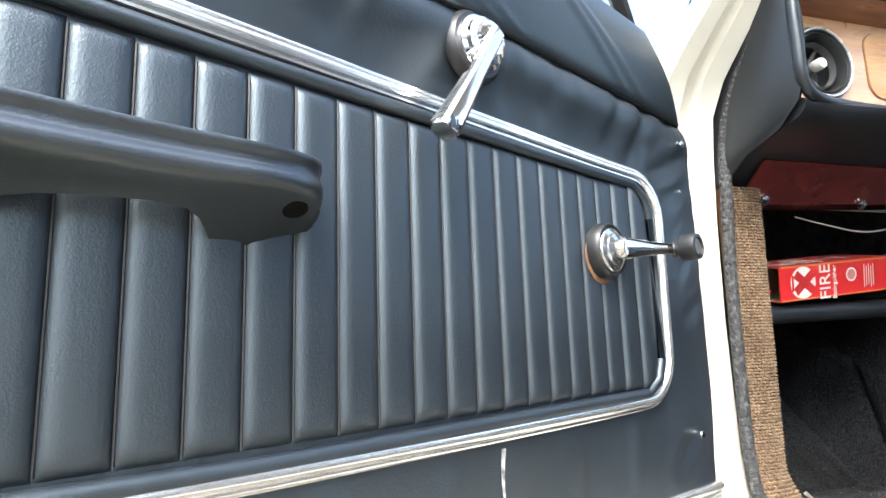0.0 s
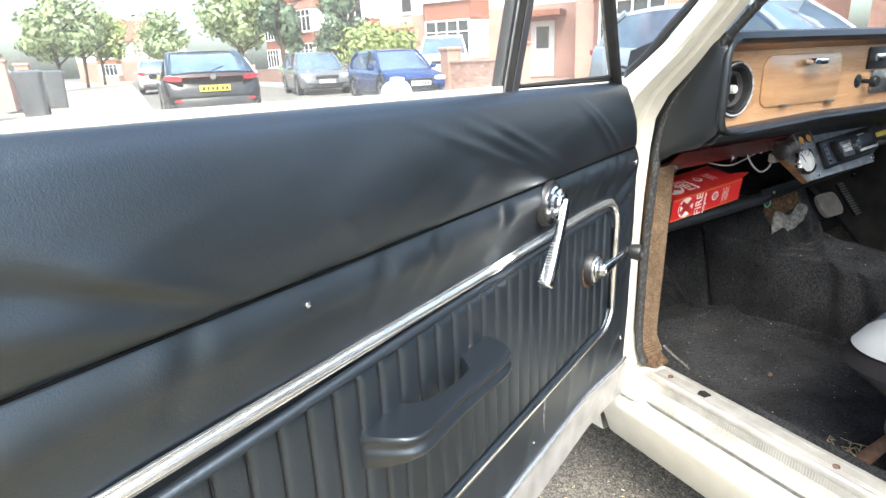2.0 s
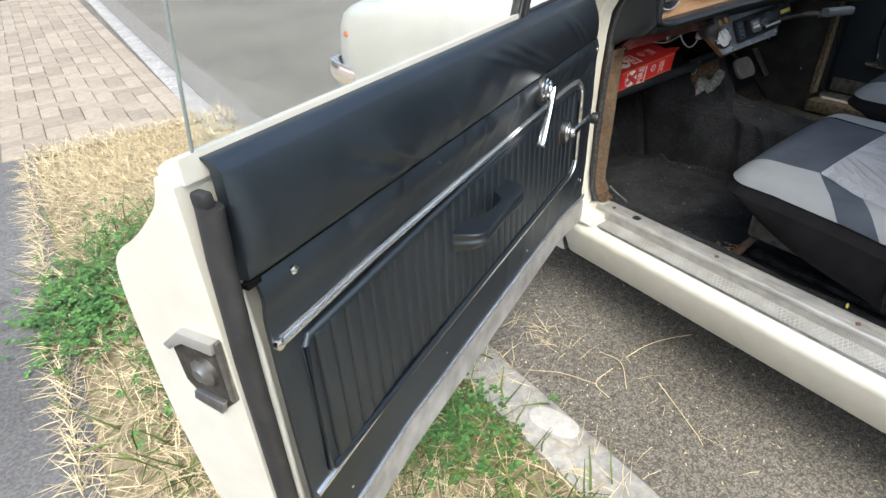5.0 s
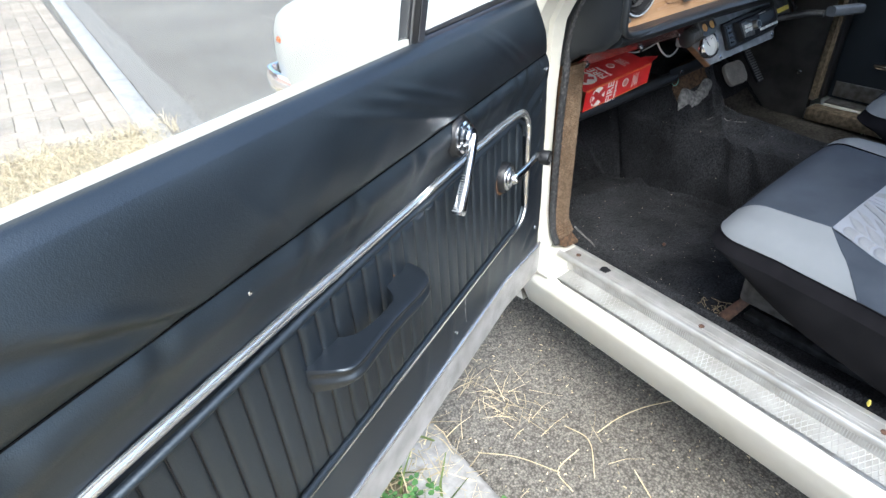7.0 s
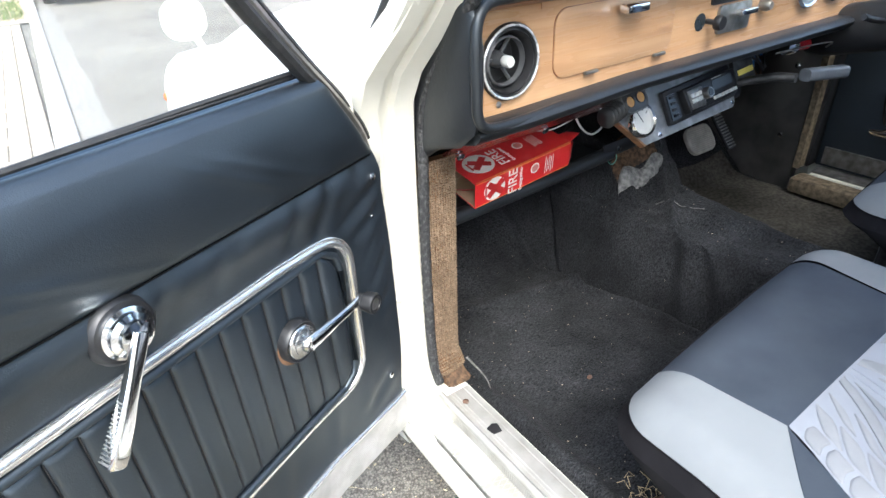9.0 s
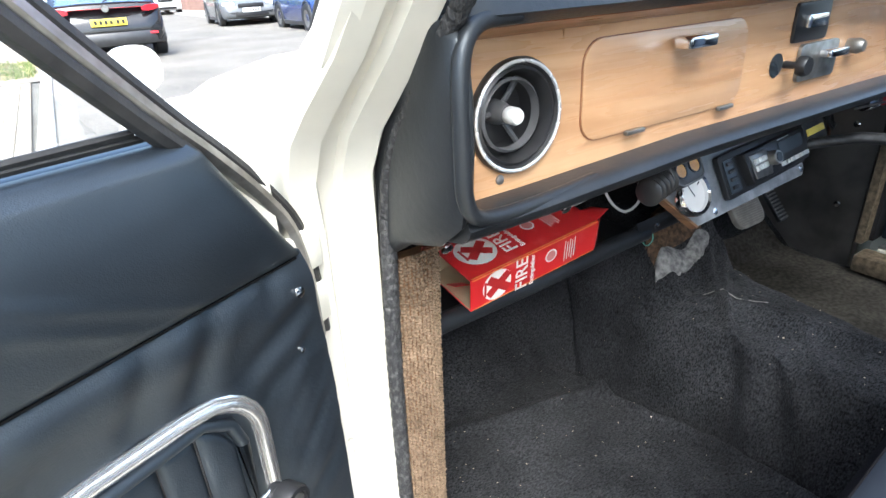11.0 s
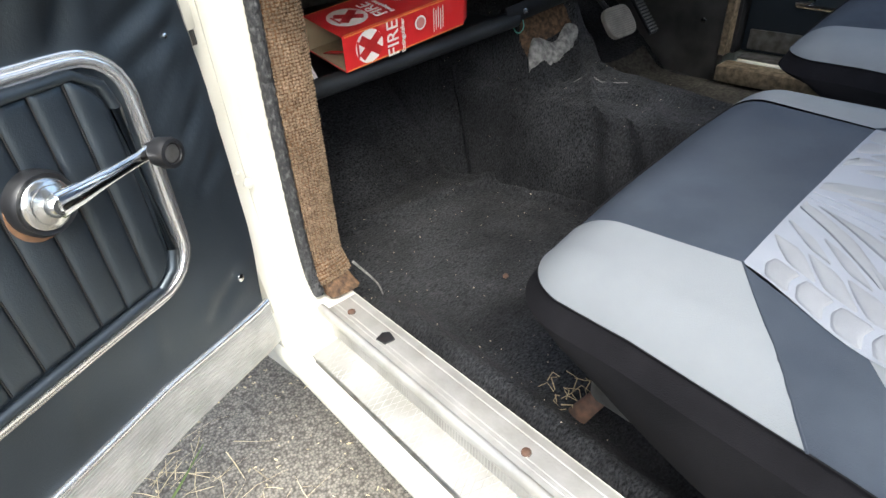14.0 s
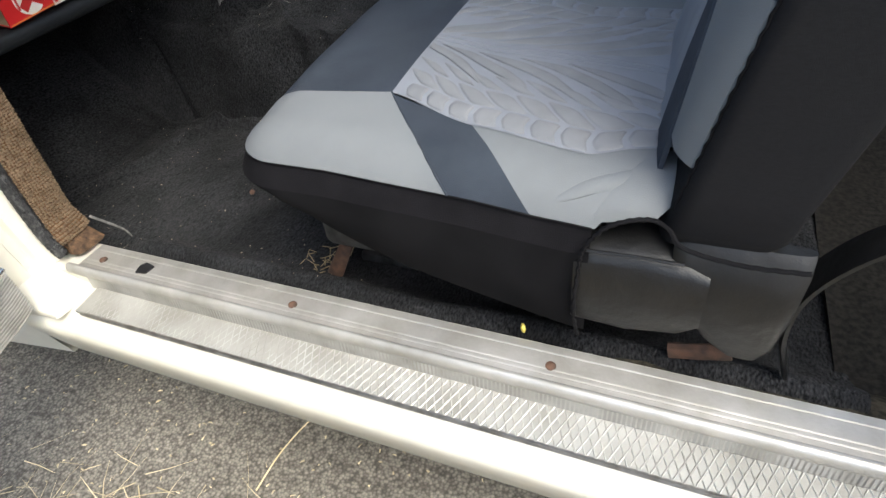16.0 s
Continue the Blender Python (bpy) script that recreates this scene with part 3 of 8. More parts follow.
rings = []
for t, w, d in ((-0.05, 0.0056, 0.0035), (0.1, 0.0062, 0.0042), (0.3, 0.0058, 0.0046), (0.5, 0.0060, 0.0052), (0.72, 0.0072, 0.0066), (0.95, 0.0082, 0.0078), (1.04, 0.0080, 0.0078), (1.06, 0.0070, 0.0070)):
    rings.append(oval(lever_mid(t), GRIP * w, Vector((0, d, 0)), 3.4, 20))
part("release_lever", loft(rings), CHROME, LEVER, "chrome release lever with a ribbed grip")
# ribs across the finger side of the blade
for i in range(15):
    t = 0.52 + 0.0355 * i
    w, d = 0.0058 + 0.0023 * (t - 0.5) / 0.5, (0.0050 + 0.0028 * (t - 0.5) / 0.5) * 0.72
    c = lever_mid(t) + GRIP * w
    part("grip_rib", tube([c - Vector((0, d, 0)), c, c + Vector((0, d, 0))], 0.0006, 5), SATIN_GRIP, LEVER)
screw(LEVER, pose(0.304, 0.0235, 0.7365) @ FACE, 0.004, DULL_METAL)

# window winder
WINDER = part("winder_escutcheon", lathe([(0, 0), (0.0240, 0), (0.0240, 0.009), (0.0220, 0.012), (0.0202, 0.0105), (0, 0.0105)], pose(0.150, 0.004, 0.600) @ FACE), PLASTIC, DOOR, "black rubber winder escutcheon")
BRUSHED = material("brushed_chrome", (0.62, 0.62, 0.61), (0.48, 0.48, 0.47), rough=0.20, metal=0.95, scale=90, rough_var=0.08)
part("winder_boss", lathe([(0, 0.010), (0.0190, 0.010), (0.0189, 0.0122), (0.0180, 0.0132), (0.0140, 0.0148), (0.0136, 0.0164), (0.0105, 0.0178), (0.0086, 0.0190), (0.0082, 0.0222), (0.0058, 0.0250), (0.0030, 0.0250), (0.0026, 0.0240), (0, 0.0240)], pose(0.150, 0.004, 0.600) @ FACE, 36), BRUSHED, WINDER, "domed bright metal boss")
rings = []
for t, w, d in ((0, 0.0098, 0.004), (0.2, 0.0085, 0.0045), (0.5, 0.0064, 0.004), (0.85, 0.0052, 0.0035), (1.0, 0.0066, 0.003)):
    rings.append(oval(Vector((0.150 - 0.081 * t, 0.026 + 0.006 * t, 0.600 + 0.0055 * t)), Vector((0, 0, w)), Vector((0, d, 0)), 2.3, 14))
part("winder_arm", loft(rings), CHROME, WINDER, "chrome winder arm")
screw(WINDER, pose(0.146, 0.0168, 0.606) @ FACE, 0.0030, DULL_METAL)
part("winder_knob", lathe([(0, 0), (0.007, 0), (0.0075, 0.006), (0.0115, 0.009), (0.0125, 0.020), (0.0115, 0.0235), (0.0085, 0.024), (0.0080, 0.0215), (0, 0.0215)], pose(0.068, 0.030, 0.6052) @ FACE), PLASTIC, WINDER, "black winder knob")
part("knob_cap", lathe([(0, 0.0215), (0.0075, 0.0215), (0.007, 0.0225), (0, 0.0228)], pose(0.068, 0.030, 0.6052) @ FACE), DULL_METAL, WINDER)

part("bare_ring", lathe([(0.019, 0), (0.0232, 0), (0.0230, 0.0006), (0.019, 0.0006)], pose(0.1525, 0.0050, 0.5952) @ FACE, 28), material("bare_board", (0.17, 0.088, 0.042), (0.09, 0.05, 0.028), rough=0.8, scale=90), WINDER, "bare wood-coloured ring where the trim has worn")

# pull handle: flat pebbled top, two beads along the face, underside falling towards the door


def handle_top(n):
    return 0.6222 + 0.09 * (0.031 - n)


def handle_under(n, s=0.52):
    g = 1 - 0.62 * min(1, max(0, (s - 0.590) / 0.030)) - 0.45 * min(1, max(0, (0.458 - s) / 0.026))
    return 0.6030 - 0.52 * g * max(0.0, 0.0285 - n)


rings = []
for s, n0, n1 in ((0.4300, -0.014, -0.006), (0.4302, -0.014, 0.002), (0.4315, -0.014, 0.010), (0.4340, -0.014, 0.017), (0.4390, -0.014, 0.0240), (0.4460, -0.014, 0.0288), (0.4550, -0.014, 0.0310), (0.4660, -0.014, 0.0318),
                  (0.4720, -0.014, 0.0318), (0.4760, -0.012, 0.0317), (0.4800, -0.0075, 0.0315), (0.4840, -0.0015, 0.0312), (0.4890, 0.0050, 0.0308), (0.4960, 0.0098, 0.0303), (0.5100, 0.0115, 0.0298), (0.5300, 0.0105, 0.0298), (0.5480, 0.0080, 0.0305),
                  (0.5590, 0.0040, 0.0310), (0.5665, -0.002, 0.0315), (0.5720, -0.010, 0.0320), (0.5750, -0.014, 0.0322), (0.5840, -0.014, 0.0322), (0.5920, -0.014, 0.0312), (0.5985, -0.014, 0.0285), (0.6035, -0.014, 0.0245),
                  (0.6080, -0.014, 0.0180), (0.6135, -0.014, 0.0090), (0.6190, -0.014, -0.0010), (0.6225, -0.014, -0.0075)):
    w = n1 - n0
    f = min(1.0, w / 0.018)
    prof = [(n0, handle_under(n0, s)), (n0 + 0.5 * (w - 0.004 * f), handle_under(n0 + 0.5 * w, s)), (n1 - 0.0040 * f, handle_under(n1 - 0.004 * f, s)), (n1 - 0.0014 * f, 0.6038), (n1 - 0.0003 * f, 0.6058), (n1, 0.6080), (n1 - 0.0006 * f, 0.6102),
            (n1 - 0.0026 * f, 0.6120), (n1 - 0.0033 * f, 0.6142), (n1 - 0.0030 * f, 0.6172), (n1 - 0.0016 * f, 0.6188), (n1 - 0.0012 * f, 0.6206), (n1 - 0.0017 * f, 0.6218), (n1 - 0.0030 * f, handle_top(n1)),
            (n1 - 0.0060 * f, handle_top(n1 - 0.006 * f)), (n0 + 0.3 * w, handle_top(n0 + 0.3 * w)), (n0 + 0.0012 * f, handle_top(n0)), (n0, handle_top(n0) - 0.0012)]
    rings.append([Vector((s, a, b)) for a, b in prof])
HANDLE = part("pull_handle", loft(rings), material("handle_plastic", (0.0060, 0.0076, 0.0100), (0.0112, 0.0138, 0.0175), rough=0.35, scale=220, spec=1.0, tint=(0.86, 0.94, 1.0), grain=0.16, grain_scale=800, rough_var=0.07, sharp=(0.45, 0.80), detail=8), DOOR, "moulded black plastic pull handle with a grooved face")
# no hollow is cut: black discs paint the shaded screw recesses
for s, n, r in ((0.4490, 0.0165, 0.0058), (0.5880, 0.0130, 0.0072)):
    part("screw_recess", lathe([(0, 0.0003), (r * 0.92, 0.0003), (r, 0.0007), (r * 1.06, 0.0004), (r, -0.004), (0, -0.004)], pose(s, n, handle_under(n, s), 207.5, 0, 0), 24), HOLLOW_SHADE, HANDLE, "flat black disc for the shade of a screw recess")
part("bare_end", sweep(smooth_path([(0.4440, -0.0090, 0.6258), (0.4560, -0.0100, 0.6262), (0.4680, -0.0096, 0.6262), (0.4755, -0.0080, 0.6252)], 4), circle(0.0011, 6, 0.0022)), RAW_WOOD, HANDLE, "worn orange edge at the handle mount")

# edges, latch and window
part("edge_seal", sweep([(0.9845, -0.0095, 0.335), (0.9850, -0.0095, 0.5), (0.9845, -0.0095, 0.7), (0.9825, -0.0075, 0.80), (0.9800, -0.0060, 0.846)], circle(0.0085, 14, 0.0125), up=(0, 1, 0)), RUBBER, DOOR, "perished black rubber edge seal")
part("trim_edge_bead", tube([(0.9675, 0.0, 0.345), (0.968, 0.0, 0.5), (0.968, -0.0005, 0.70), (0.9705, -0.001, 0.762), (0.9720, -0.003, 0.79)], 0.0046, 10), CREAM_WORN, DOOR)
# dark block added for the shade in the seal's torn gap
part("seal_gap", block(0.977, 0.9870, -0.016, -0.0005, 0.845, 0.858, 0.003), RUBBER, DOOR, "dark rubber block for the shaded torn gap at the seal's end")
# solid black block in place of the notch's dark inside
part("seam_notch", block(0.957, 0.9725, -0.006, 0.0015, 0.7675, 0.7735, 0.001), HOLLOW_SHADE, DOOR, "black block for the shade in the torn notch at the seam's end")
part("ledge", surface(lambda u, v: Vector((u, -0.018 - 0.027 * v, door_top(u) + 0.0045 - 0.012 * v * v)), steps(0.374, 0.985, 12), steps(0, 1, 4), 0.02, (0, 0, -1)), CREAM, DOOR, "cream painted window ledge")
part("weather_strip", tube([(s, -0.018, door_top(s) + 0.003) for s in (0.05, 0.2, 0.34)], 0.0026, 6), RUBBER, DOOR)
LATCH = part("latch_plate", prism([(-0.026, 0.722), (-0.070, 0.719), (-0.096, 0.695), (-0.093, 0.649), (-0.080, 0.636), (-0.047, 0.631), (-0.025, 0.653)], 0.003, Matrix.Translation((0.990, 0, 0)) @ Matrix(((0, 0, 1, 0), (1, 0, 0, 0), (0, 1, 0, 0), (0, 0, 0, 1)))), material("grimy_latch", (0.075, 0.065, 0.052), (0.028, 0.025, 0.021), rough=0.6, metal=0.3, scale=70, grain=0.5, grain_scale=200), DOOR, "grimy steel door latch")
M_END = Matrix.Translation((0.992, 0, 0)) @ Matrix(((0, 0, 1, 0), (1, 0, 0, 0), (0, 1, 0, 0), (0, 0, 0, 1)))
part("latch_hood", prism([(-0.027, 0.723), (-0.070, 0.7205), (-0.097, 0.697), (-0.090, 0.693), (-0.068, 0.708), (-0.030, 0.709)], 0.009, M_END, 0.0015), ALUMINIUM, LATCH)
part("latch_cheek", prism([(-0.024, 0.722), (-0.029, 0.722), (-0.030, 0.655), (-0.025, 0.652)], 0.006, M_END, 0.001), DULL_METAL, LATCH)
part("latch_foot", prism([(-0.047, 0.629), (-0.082, 0.634), (-0.078, 0.646), (-0.040, 0.645)], 0.007, M_END, 0.001), DULL_METAL, LATCH)
part("latch_rotor", lathe([(0, 0), (0.015, 0), (0.0145, 0.005), (0.009, 0.008), (0.007, 0.010), (0, 0.010)], Matrix.Translation((0.993, -0.057, 0.676)) @ Matrix.Rotation(radians(90), 4, "Y"), 9), DULL_METAL, LATCH)


def lean(z):
    """The glazing leans inwards as it rises."""
    return -0.022 + 0.20 * (z - 0.86)


PANE = part("window_pane", loft([[Vector((s, lean(z) - d, z)) for s, z in ((0.372, 0.84), (0.968, 0.84), (0.980, 1.22), (0.372, 1.22))] for d in (0, 0.004)]), GLASS, DOOR, "raised clear side window glass", smooth=False)
PANE.visible_shadow = False
part("pane_edge", tube([(0.9695 + 0.031 * (z - 0.84), lean(z) - 0.002, z) for z in (0.86, 0.95, 1.05, 1.22)], 0.0015, 6), material("glass_edge", (0.26, 0.29, 0.275), rough=0.15), DOOR, "grey-green glass edge")
QUARTER = part("quarter_light", loft([[Vector((s, lean(z) - d, z)) for s, z in ((0.085, 0.865), (0.345, 0.862), (0.345, 1.18), (0.330, 1.18))] for d in (0, 0.004)]), GLASS, DOOR, "clear quarter light glass", smooth=False)
QUARTER.visible_shadow = False
part("quarter_post", sweep([(0.357, lean(z), z) for z in (0.845, 0.95, 1.08, 1.22)], [(-0.013, -0.012), (0.013, -0.012), (0.014, 0.002), (0.008, 0.008), (-0.008, 0.008), (-0.014, 0.002)], up=(0, 1, 0.2)), PLASTIC, DOOR, "black quarter light post with bright edge")
part("post_channel", sweep([(0.357, lean(z) + 0.008, z) for z in (0.852, 0.95, 1.08, 1.22)], [(-0.006, -0.001), (0.006, -0.001), (0.006, 0.0012), (-0.006, 0.0012)], up=(0, 1, 0.2)), material("satin_grey", (0.12, 0.12, 0.13), rough=0.3, metal=0.5), DOOR)
part("post_edge", tube([(0.3715, lean(z) + 0.004, z) for z in (0.85, 0.95, 1.08, 1.22)], 0.0012, 8), DULL_METAL, DOOR)
FRAME = [(-0.047, -0.030, 0.66), (-0.045, -0.030, 0.72), (-0.034, -0.029, 0.765), (-0.008, -0.026, 0.802), (0.026, -0.021, 0.838), (0.058, -0.015, 0.868), (0.118, -0.004, 0.930), (0.180, 0.008, 1.0), (0.268, 0.026, 1.1), (0.352, 0.042, 1.2)]
part("front_frame", sweep(smooth_path(FRAME, 4), circle(0.007, 8, 0.010), up=(0, 1, 0)), DULL_METAL, DOOR, "worn bright metal window frame")
part("frame_rubber", sweep(smooth_path([(s + 0.013, n + 0.006, z + 0.002) for s, n, z in FRAME[4:]], 4), circle(0.0065, 8, 0.008), up=(0, 1, 0)), RUBBER, DOOR)
part("frame_seal", sweep(smooth_path([(s - 0.012, n - 0.004, z - 0.002) for s, n, z in FRAME], 4), circle(0.006, 8, 0.009), up=(0, 1, 0)), RUBBER, DOOR, "black rubber weather seal")
part("waist_rubber", tube([(0.07, -0.016, 0.862), (0.2, -0.018, 0.863), (0.345, -0.019, 0.864)], 0.0024, 6), RUBBER, DOOR)
for z in (0.722, 0.672):
    part("hinge", block(-0.062, -0.020, -0.045, -0.022, z, z + 0.035, 0.002), CREAM_WORN, DOOR)

# the card sits a little deeper in the middle of the door


def deeper(s, z):
    k = min(1, max(0, (s - 0.0) / 0.12)) * min(1, max(0, (0.96 - s) / 0.2)) * min(1, max(0, (0.745 - z) / 0.05))
    return -0.012 * k


done = set()
for ob in DOOR.children_recursive:
    kind = ob.name.split(".")[0]
    if kind in ("door_shell", "top_pad", "ledge", "weather_strip", "edge_seal", "window_pane", "quarter_light", "quarter_post", "post_edge", "front_frame", "hinge", "pane_edge", "post_channel", "frame_rubber", "frame_seal", "waist_rubber", "pull_handle", "screw_recess", "bare_end", "seam_notch", "seal_gap") or kind.startswith("latch"):
        continue
    if kind in ("flute", "stitch_line"):
        ob.location.y += deeper(ob.location.x + 0.013, 0.58)
    elif kind == "screw":
        ob.location.y += deeper(ob.location.x, ob.location.z)
    elif kind in ("trim_panel", "chrome_strip", "field_border", "seam_piping", "pale_scratch", "strip_end_cap"):
        for v in ob.data.vertices:
            v.co.y += deeper(v.co.x, v.co.z)
    elif kind in ("kick_strip", "kick_bead"):
        for v in ob.data.vertices:
            v.co.y += deeper(v.co.x, 0.5)
    elif kind.startswith("lever") or kind in ("release_lever", "grip_rib"):
        for v in ob.data.vertices:
            v.co.y -= 0.0035
    else:
        for v in ob.data.vertices:
            v.co.y -= 0.012
for ob in DOOR.children_recursive:
    if ob.name.split(".")[0] in ("winder_escutcheon", "winder_boss", "winder_arm", "winder_knob", "knob_cap", "bare_ring"):
        for v in ob.data.vertices:
            v.co.z += 0.006
            v.co.x -= 0.004

# ---- the car's body ----
CAR = thing("classic_car", pose(0, 0, 0), "cream classic saloon car parked by the kerb with its door open", "car")
SILL = [(0.476, 0.175), (0.462, 0.19), (0.429, 0.276), (0.428, 0.286), (0.433, 0.297), (0.446, 0.303), (0.450, 0.307), (0.486, 0.309), (0.487, 0.330), (0.540, 0.330), (0.548, 0.26), (0.548, 0.175)]
part("sill", loft([[Vector((x, y, z)) for x, z in SILL] for y in (-1.15, -0.4, 0.2, 0.56)]), CREAM, CAR, "cream painted sill")


PLATE = material("dull_plate", (0.37, 0.36, 0.33), (0.25, 0.24, 0.21), rough=0.5, metal=0.2, scale=18, rough_var=0.12, grain=0.25, grain_scale=240)


def scuff(u, v):
    x = 0.4475 + 0.0385 * u
    y = -1.1 + 1.565 * v
    return Vector((x, y, 0.3105 + 0.0035 * u))


part("scuff_plate", surface(scuff, steps(0, 1, 3), steps(0, 1, 8), 0.0025, (0, 0, -1)), PLATE, CAR, "patterned aluminium scuff plate")
part("scuff_riser", surface(lambda z, v: Vector((0.4846 + 0.0012 * (z - 0.311) / 0.02, -1.1 + 1.575 * v, z)), steps(0.3115, 0.331, 2), steps(0, 1, 8), 0.002, (1, 0, 0)), ALUMINIUM, CAR, "upright aluminium edge of the threshold")
LOZENGE = material("aluminium_worn", (0.44, 0.43, 0.40), (0.28, 0.268, 0.24), rough=0.36, metal=0.35, scale=40, rough_var=0.12, grain=0.2, grain_scale=300)
# a raised lattice of crossing ribs pressed into the scuff plate
bm = bmesh.new()
for j in range(-2, 186):
    y = -1.09 + 0.0085 * j
    for way in (1, -1):
        ends = []
        for u in (0.02, 0.98):
            x = 0.4475 + 0.0385 * u
            yy = y + way * 0.017 * (u - 0.5)
            ends.append((x, yy, 0.3105 + 0.0035 * u))
        if max(e[1] for e in ends) > 0.462 or min(e[1] for e in ends) < -1.1:
            continue
        rows = []
        high = 0.0007 * (0.16 + 0.84 * min(1, max(0, (0.26 - y) / 0.45)))
        for x, yy, z in ends:
            rows.append([bm.verts.new((x, yy - 0.0012, z - 0.0002)), bm.verts.new((x, yy, z + high)), bm.verts.new((x, yy + 0.0012, z - 0.0002))])
        for i in (0, 1):
            bm.faces.new((rows[0][i], rows[0][i + 1], rows[1][i + 1], rows[1][i]))
for j in range(390):
    y = -1.095 + 0.004 * j
    vs = [bm.verts.new(p) for p in ((0.4840, y - 0.0012, 0.3150), (0.4840, y + 0.0012, 0.3150), (0.4852, y + 0.0012, 0.3285), (0.4852, y - 0.0012, 0.3285))]
    bm.faces.new(vs)
tagged(part("lattice_pattern", bm, LOZENGE, CAR, "raised lozenge lattice on the threshold", smooth=False), kind="stuff")
part("sill_strip", block(0.4935, 0.5365, -1.1, 0.498, 0.3305, 0.3345, 0.001), ALUMINIUM, CAR, "scratched flat aluminium tread strip")
for x in (0.503, 0.5085, 0.527):
    part("strip_ridge", tube([(x, -1.1, 0.3345), (x, 0.3, 0.3345), (x, 0.496, 0.3345)], 0.0009, 5), ALUMINIUM, CAR)
part("sill_lip", sweep([(0.4900, -1.1, 0.333), (0.490, 0.2, 0.333), (0.4900, 0.505, 0.333)], circle(0.0056, 12, 0.0080)), ALUMINIUM, CAR, "rolled aluminium lip")
for y in (0.47, 0.188, -0.093, -0.37):
    screw(CAR, pose(0.512, y, 0.3345), 0.0050, RUST)
part("trim_clip", prism([(-0.007, -0.008), (0.006, -0.010), (0.009, 0.004), (0.002, 0.009), (-0.009, 0.006)], 0.002, pose(0.513, 0.402, 0.3350)), PLASTIC, CAR, "torn scrap of black rubber")
part("sill_seal", tube([(0.4475, -1.1, 0.3085), (0.4475, 0.455, 0.3085)], 0.0026, 6), DULL_METAL, CAR)

# windscreen pillar: up from the sill, then raked back
rings = []
for y, z, x0, x1, d in ((0.552, 0.300, 0.436, 0.500, 0.04), (0.545, 0.335, 0.440, 0.507, 0.035), (0.563, 0.40, 0.440, 0.509, 0.03), (0.565, 0.55, 0.438, 0.510, 0.03),
                        (0.562, 0.66, 0.436, 0.511, 0.03), (0.556, 0.74, 0.434, 0.511, 0.034), (0.546, 0.79, 0.428, 0.508, 0.040), (0.525, 0.828, 0.429, 0.510, 0.020),
                        (0.500, 0.855, 0.434, 0.512, 0.012), (0.465, 0.892, 0.446, 0.515, 0.010), (0.385, 0.985, 0.462, 0.522, 0.010), (0.20, 1.15, 0.50, 0.56, 0.012), (0.04, 1.27, 0.55, 0.61, 0.015), (-0.05, 1.34, 0.565, 0.62, 0.02)):
    k = 0.75 if z > 0.85 else (0.3 if z > 0.78 else 0.0)
    n = Vector((0, 1 - k * 0.35, k * 0.8)).normalized()
    c = Vector(((x0 + x1) / 2, y, z))
    w = (x1 - x0) / 2
    prof = [(-w, 0.0), (-w * 0.9, -0.006), (-w * 0.35, -0.008), (-w * 0.25, 0.0), (w * 0.1, 0.001), (w * 0.2, -0.007), (w * 0.85, -0.009), (w, -0.002), (w, 2 * d), (-w, 2 * d)]
    rings.append([c + Vector((a, 0, 0)) + n * b for a, b in prof])
part("windscreen_pillar", loft(rings), CREAM, CAR, "cream painted windscreen pillar with pressed creases")
screw(CAR, pose(0.463, 0.556, 0.503) @ TO_REAR, 0.006, CREAM_WORN)
screw(CAR, pose(0.455, 0.556, 0.518) @ TO_REAR, 0.003, CREAM_WORN)
part("pillar_flange", loft([[Vector((x - 0.008, y, z)), Vector((x + 0.006, y - 0.006, z + 0.003)), Vector((x + 0.006, y - 0.004, z + 0.006)), Vector((x - 0.008, y + 0.003, z + 0.003))] for x, y, z in ((0.452, 0.470, 0.882), (0.456, 0.420, 0.935), (0.464, 0.372, 0.990), (0.485, 0.285, 1.075))]), CREAM_WORN, CAR, "folded outer flange of the pillar")
part("pillar_return", loft([[Vector((0.4345 - 0.002 * k, y, z)) for y, z in ((0.545, 0.795), (0.615, 0.800), (0.625, 0.66), (0.550, 0.66))] for k in (0, 1)]), CREAM_WORN, CAR, "inner return of the pillar")
part("pillar_foot", loft([oval((0.462, y, 0.312), (0.032, 0, 0), (0, 0, h), 3, 16) for y, h in ((0.475, 0.004), (0.50, 0.010), (0.53, 0.02), (0.56, 0.035))]), CREAM, CAR, "cream pillar foot with chipped paint")
seal = [(0.498, 0.520, 0.346), (0.499, 0.531, 0.362), (0.500, 0.537, 0.385), (0.501, 0.540, 0.44), (0.504, 0.540, 0.58), (0.508, 0.537, 0.69), (0.511, 0.533, 0.76), (0.513, 0.512, 0.815), (0.516, 0.455, 0.880), (0.520, 0.385, 0.955), (0.535, 0.26, 1.07), (0.565, 0.10, 1.2)]
weave = smooth_path(seal, 40)
part("draught_seal", sweep([p + Vector((0.0005 * math.sin(i * 1.9), 0.0005 * math.cos(i * 1.3), 0)) for i, p in enumerate(weave)], circle(0.0062, 10, 0.0076), up=(1, 0, 0)), BRAID, CAR, "black woven draught seal")

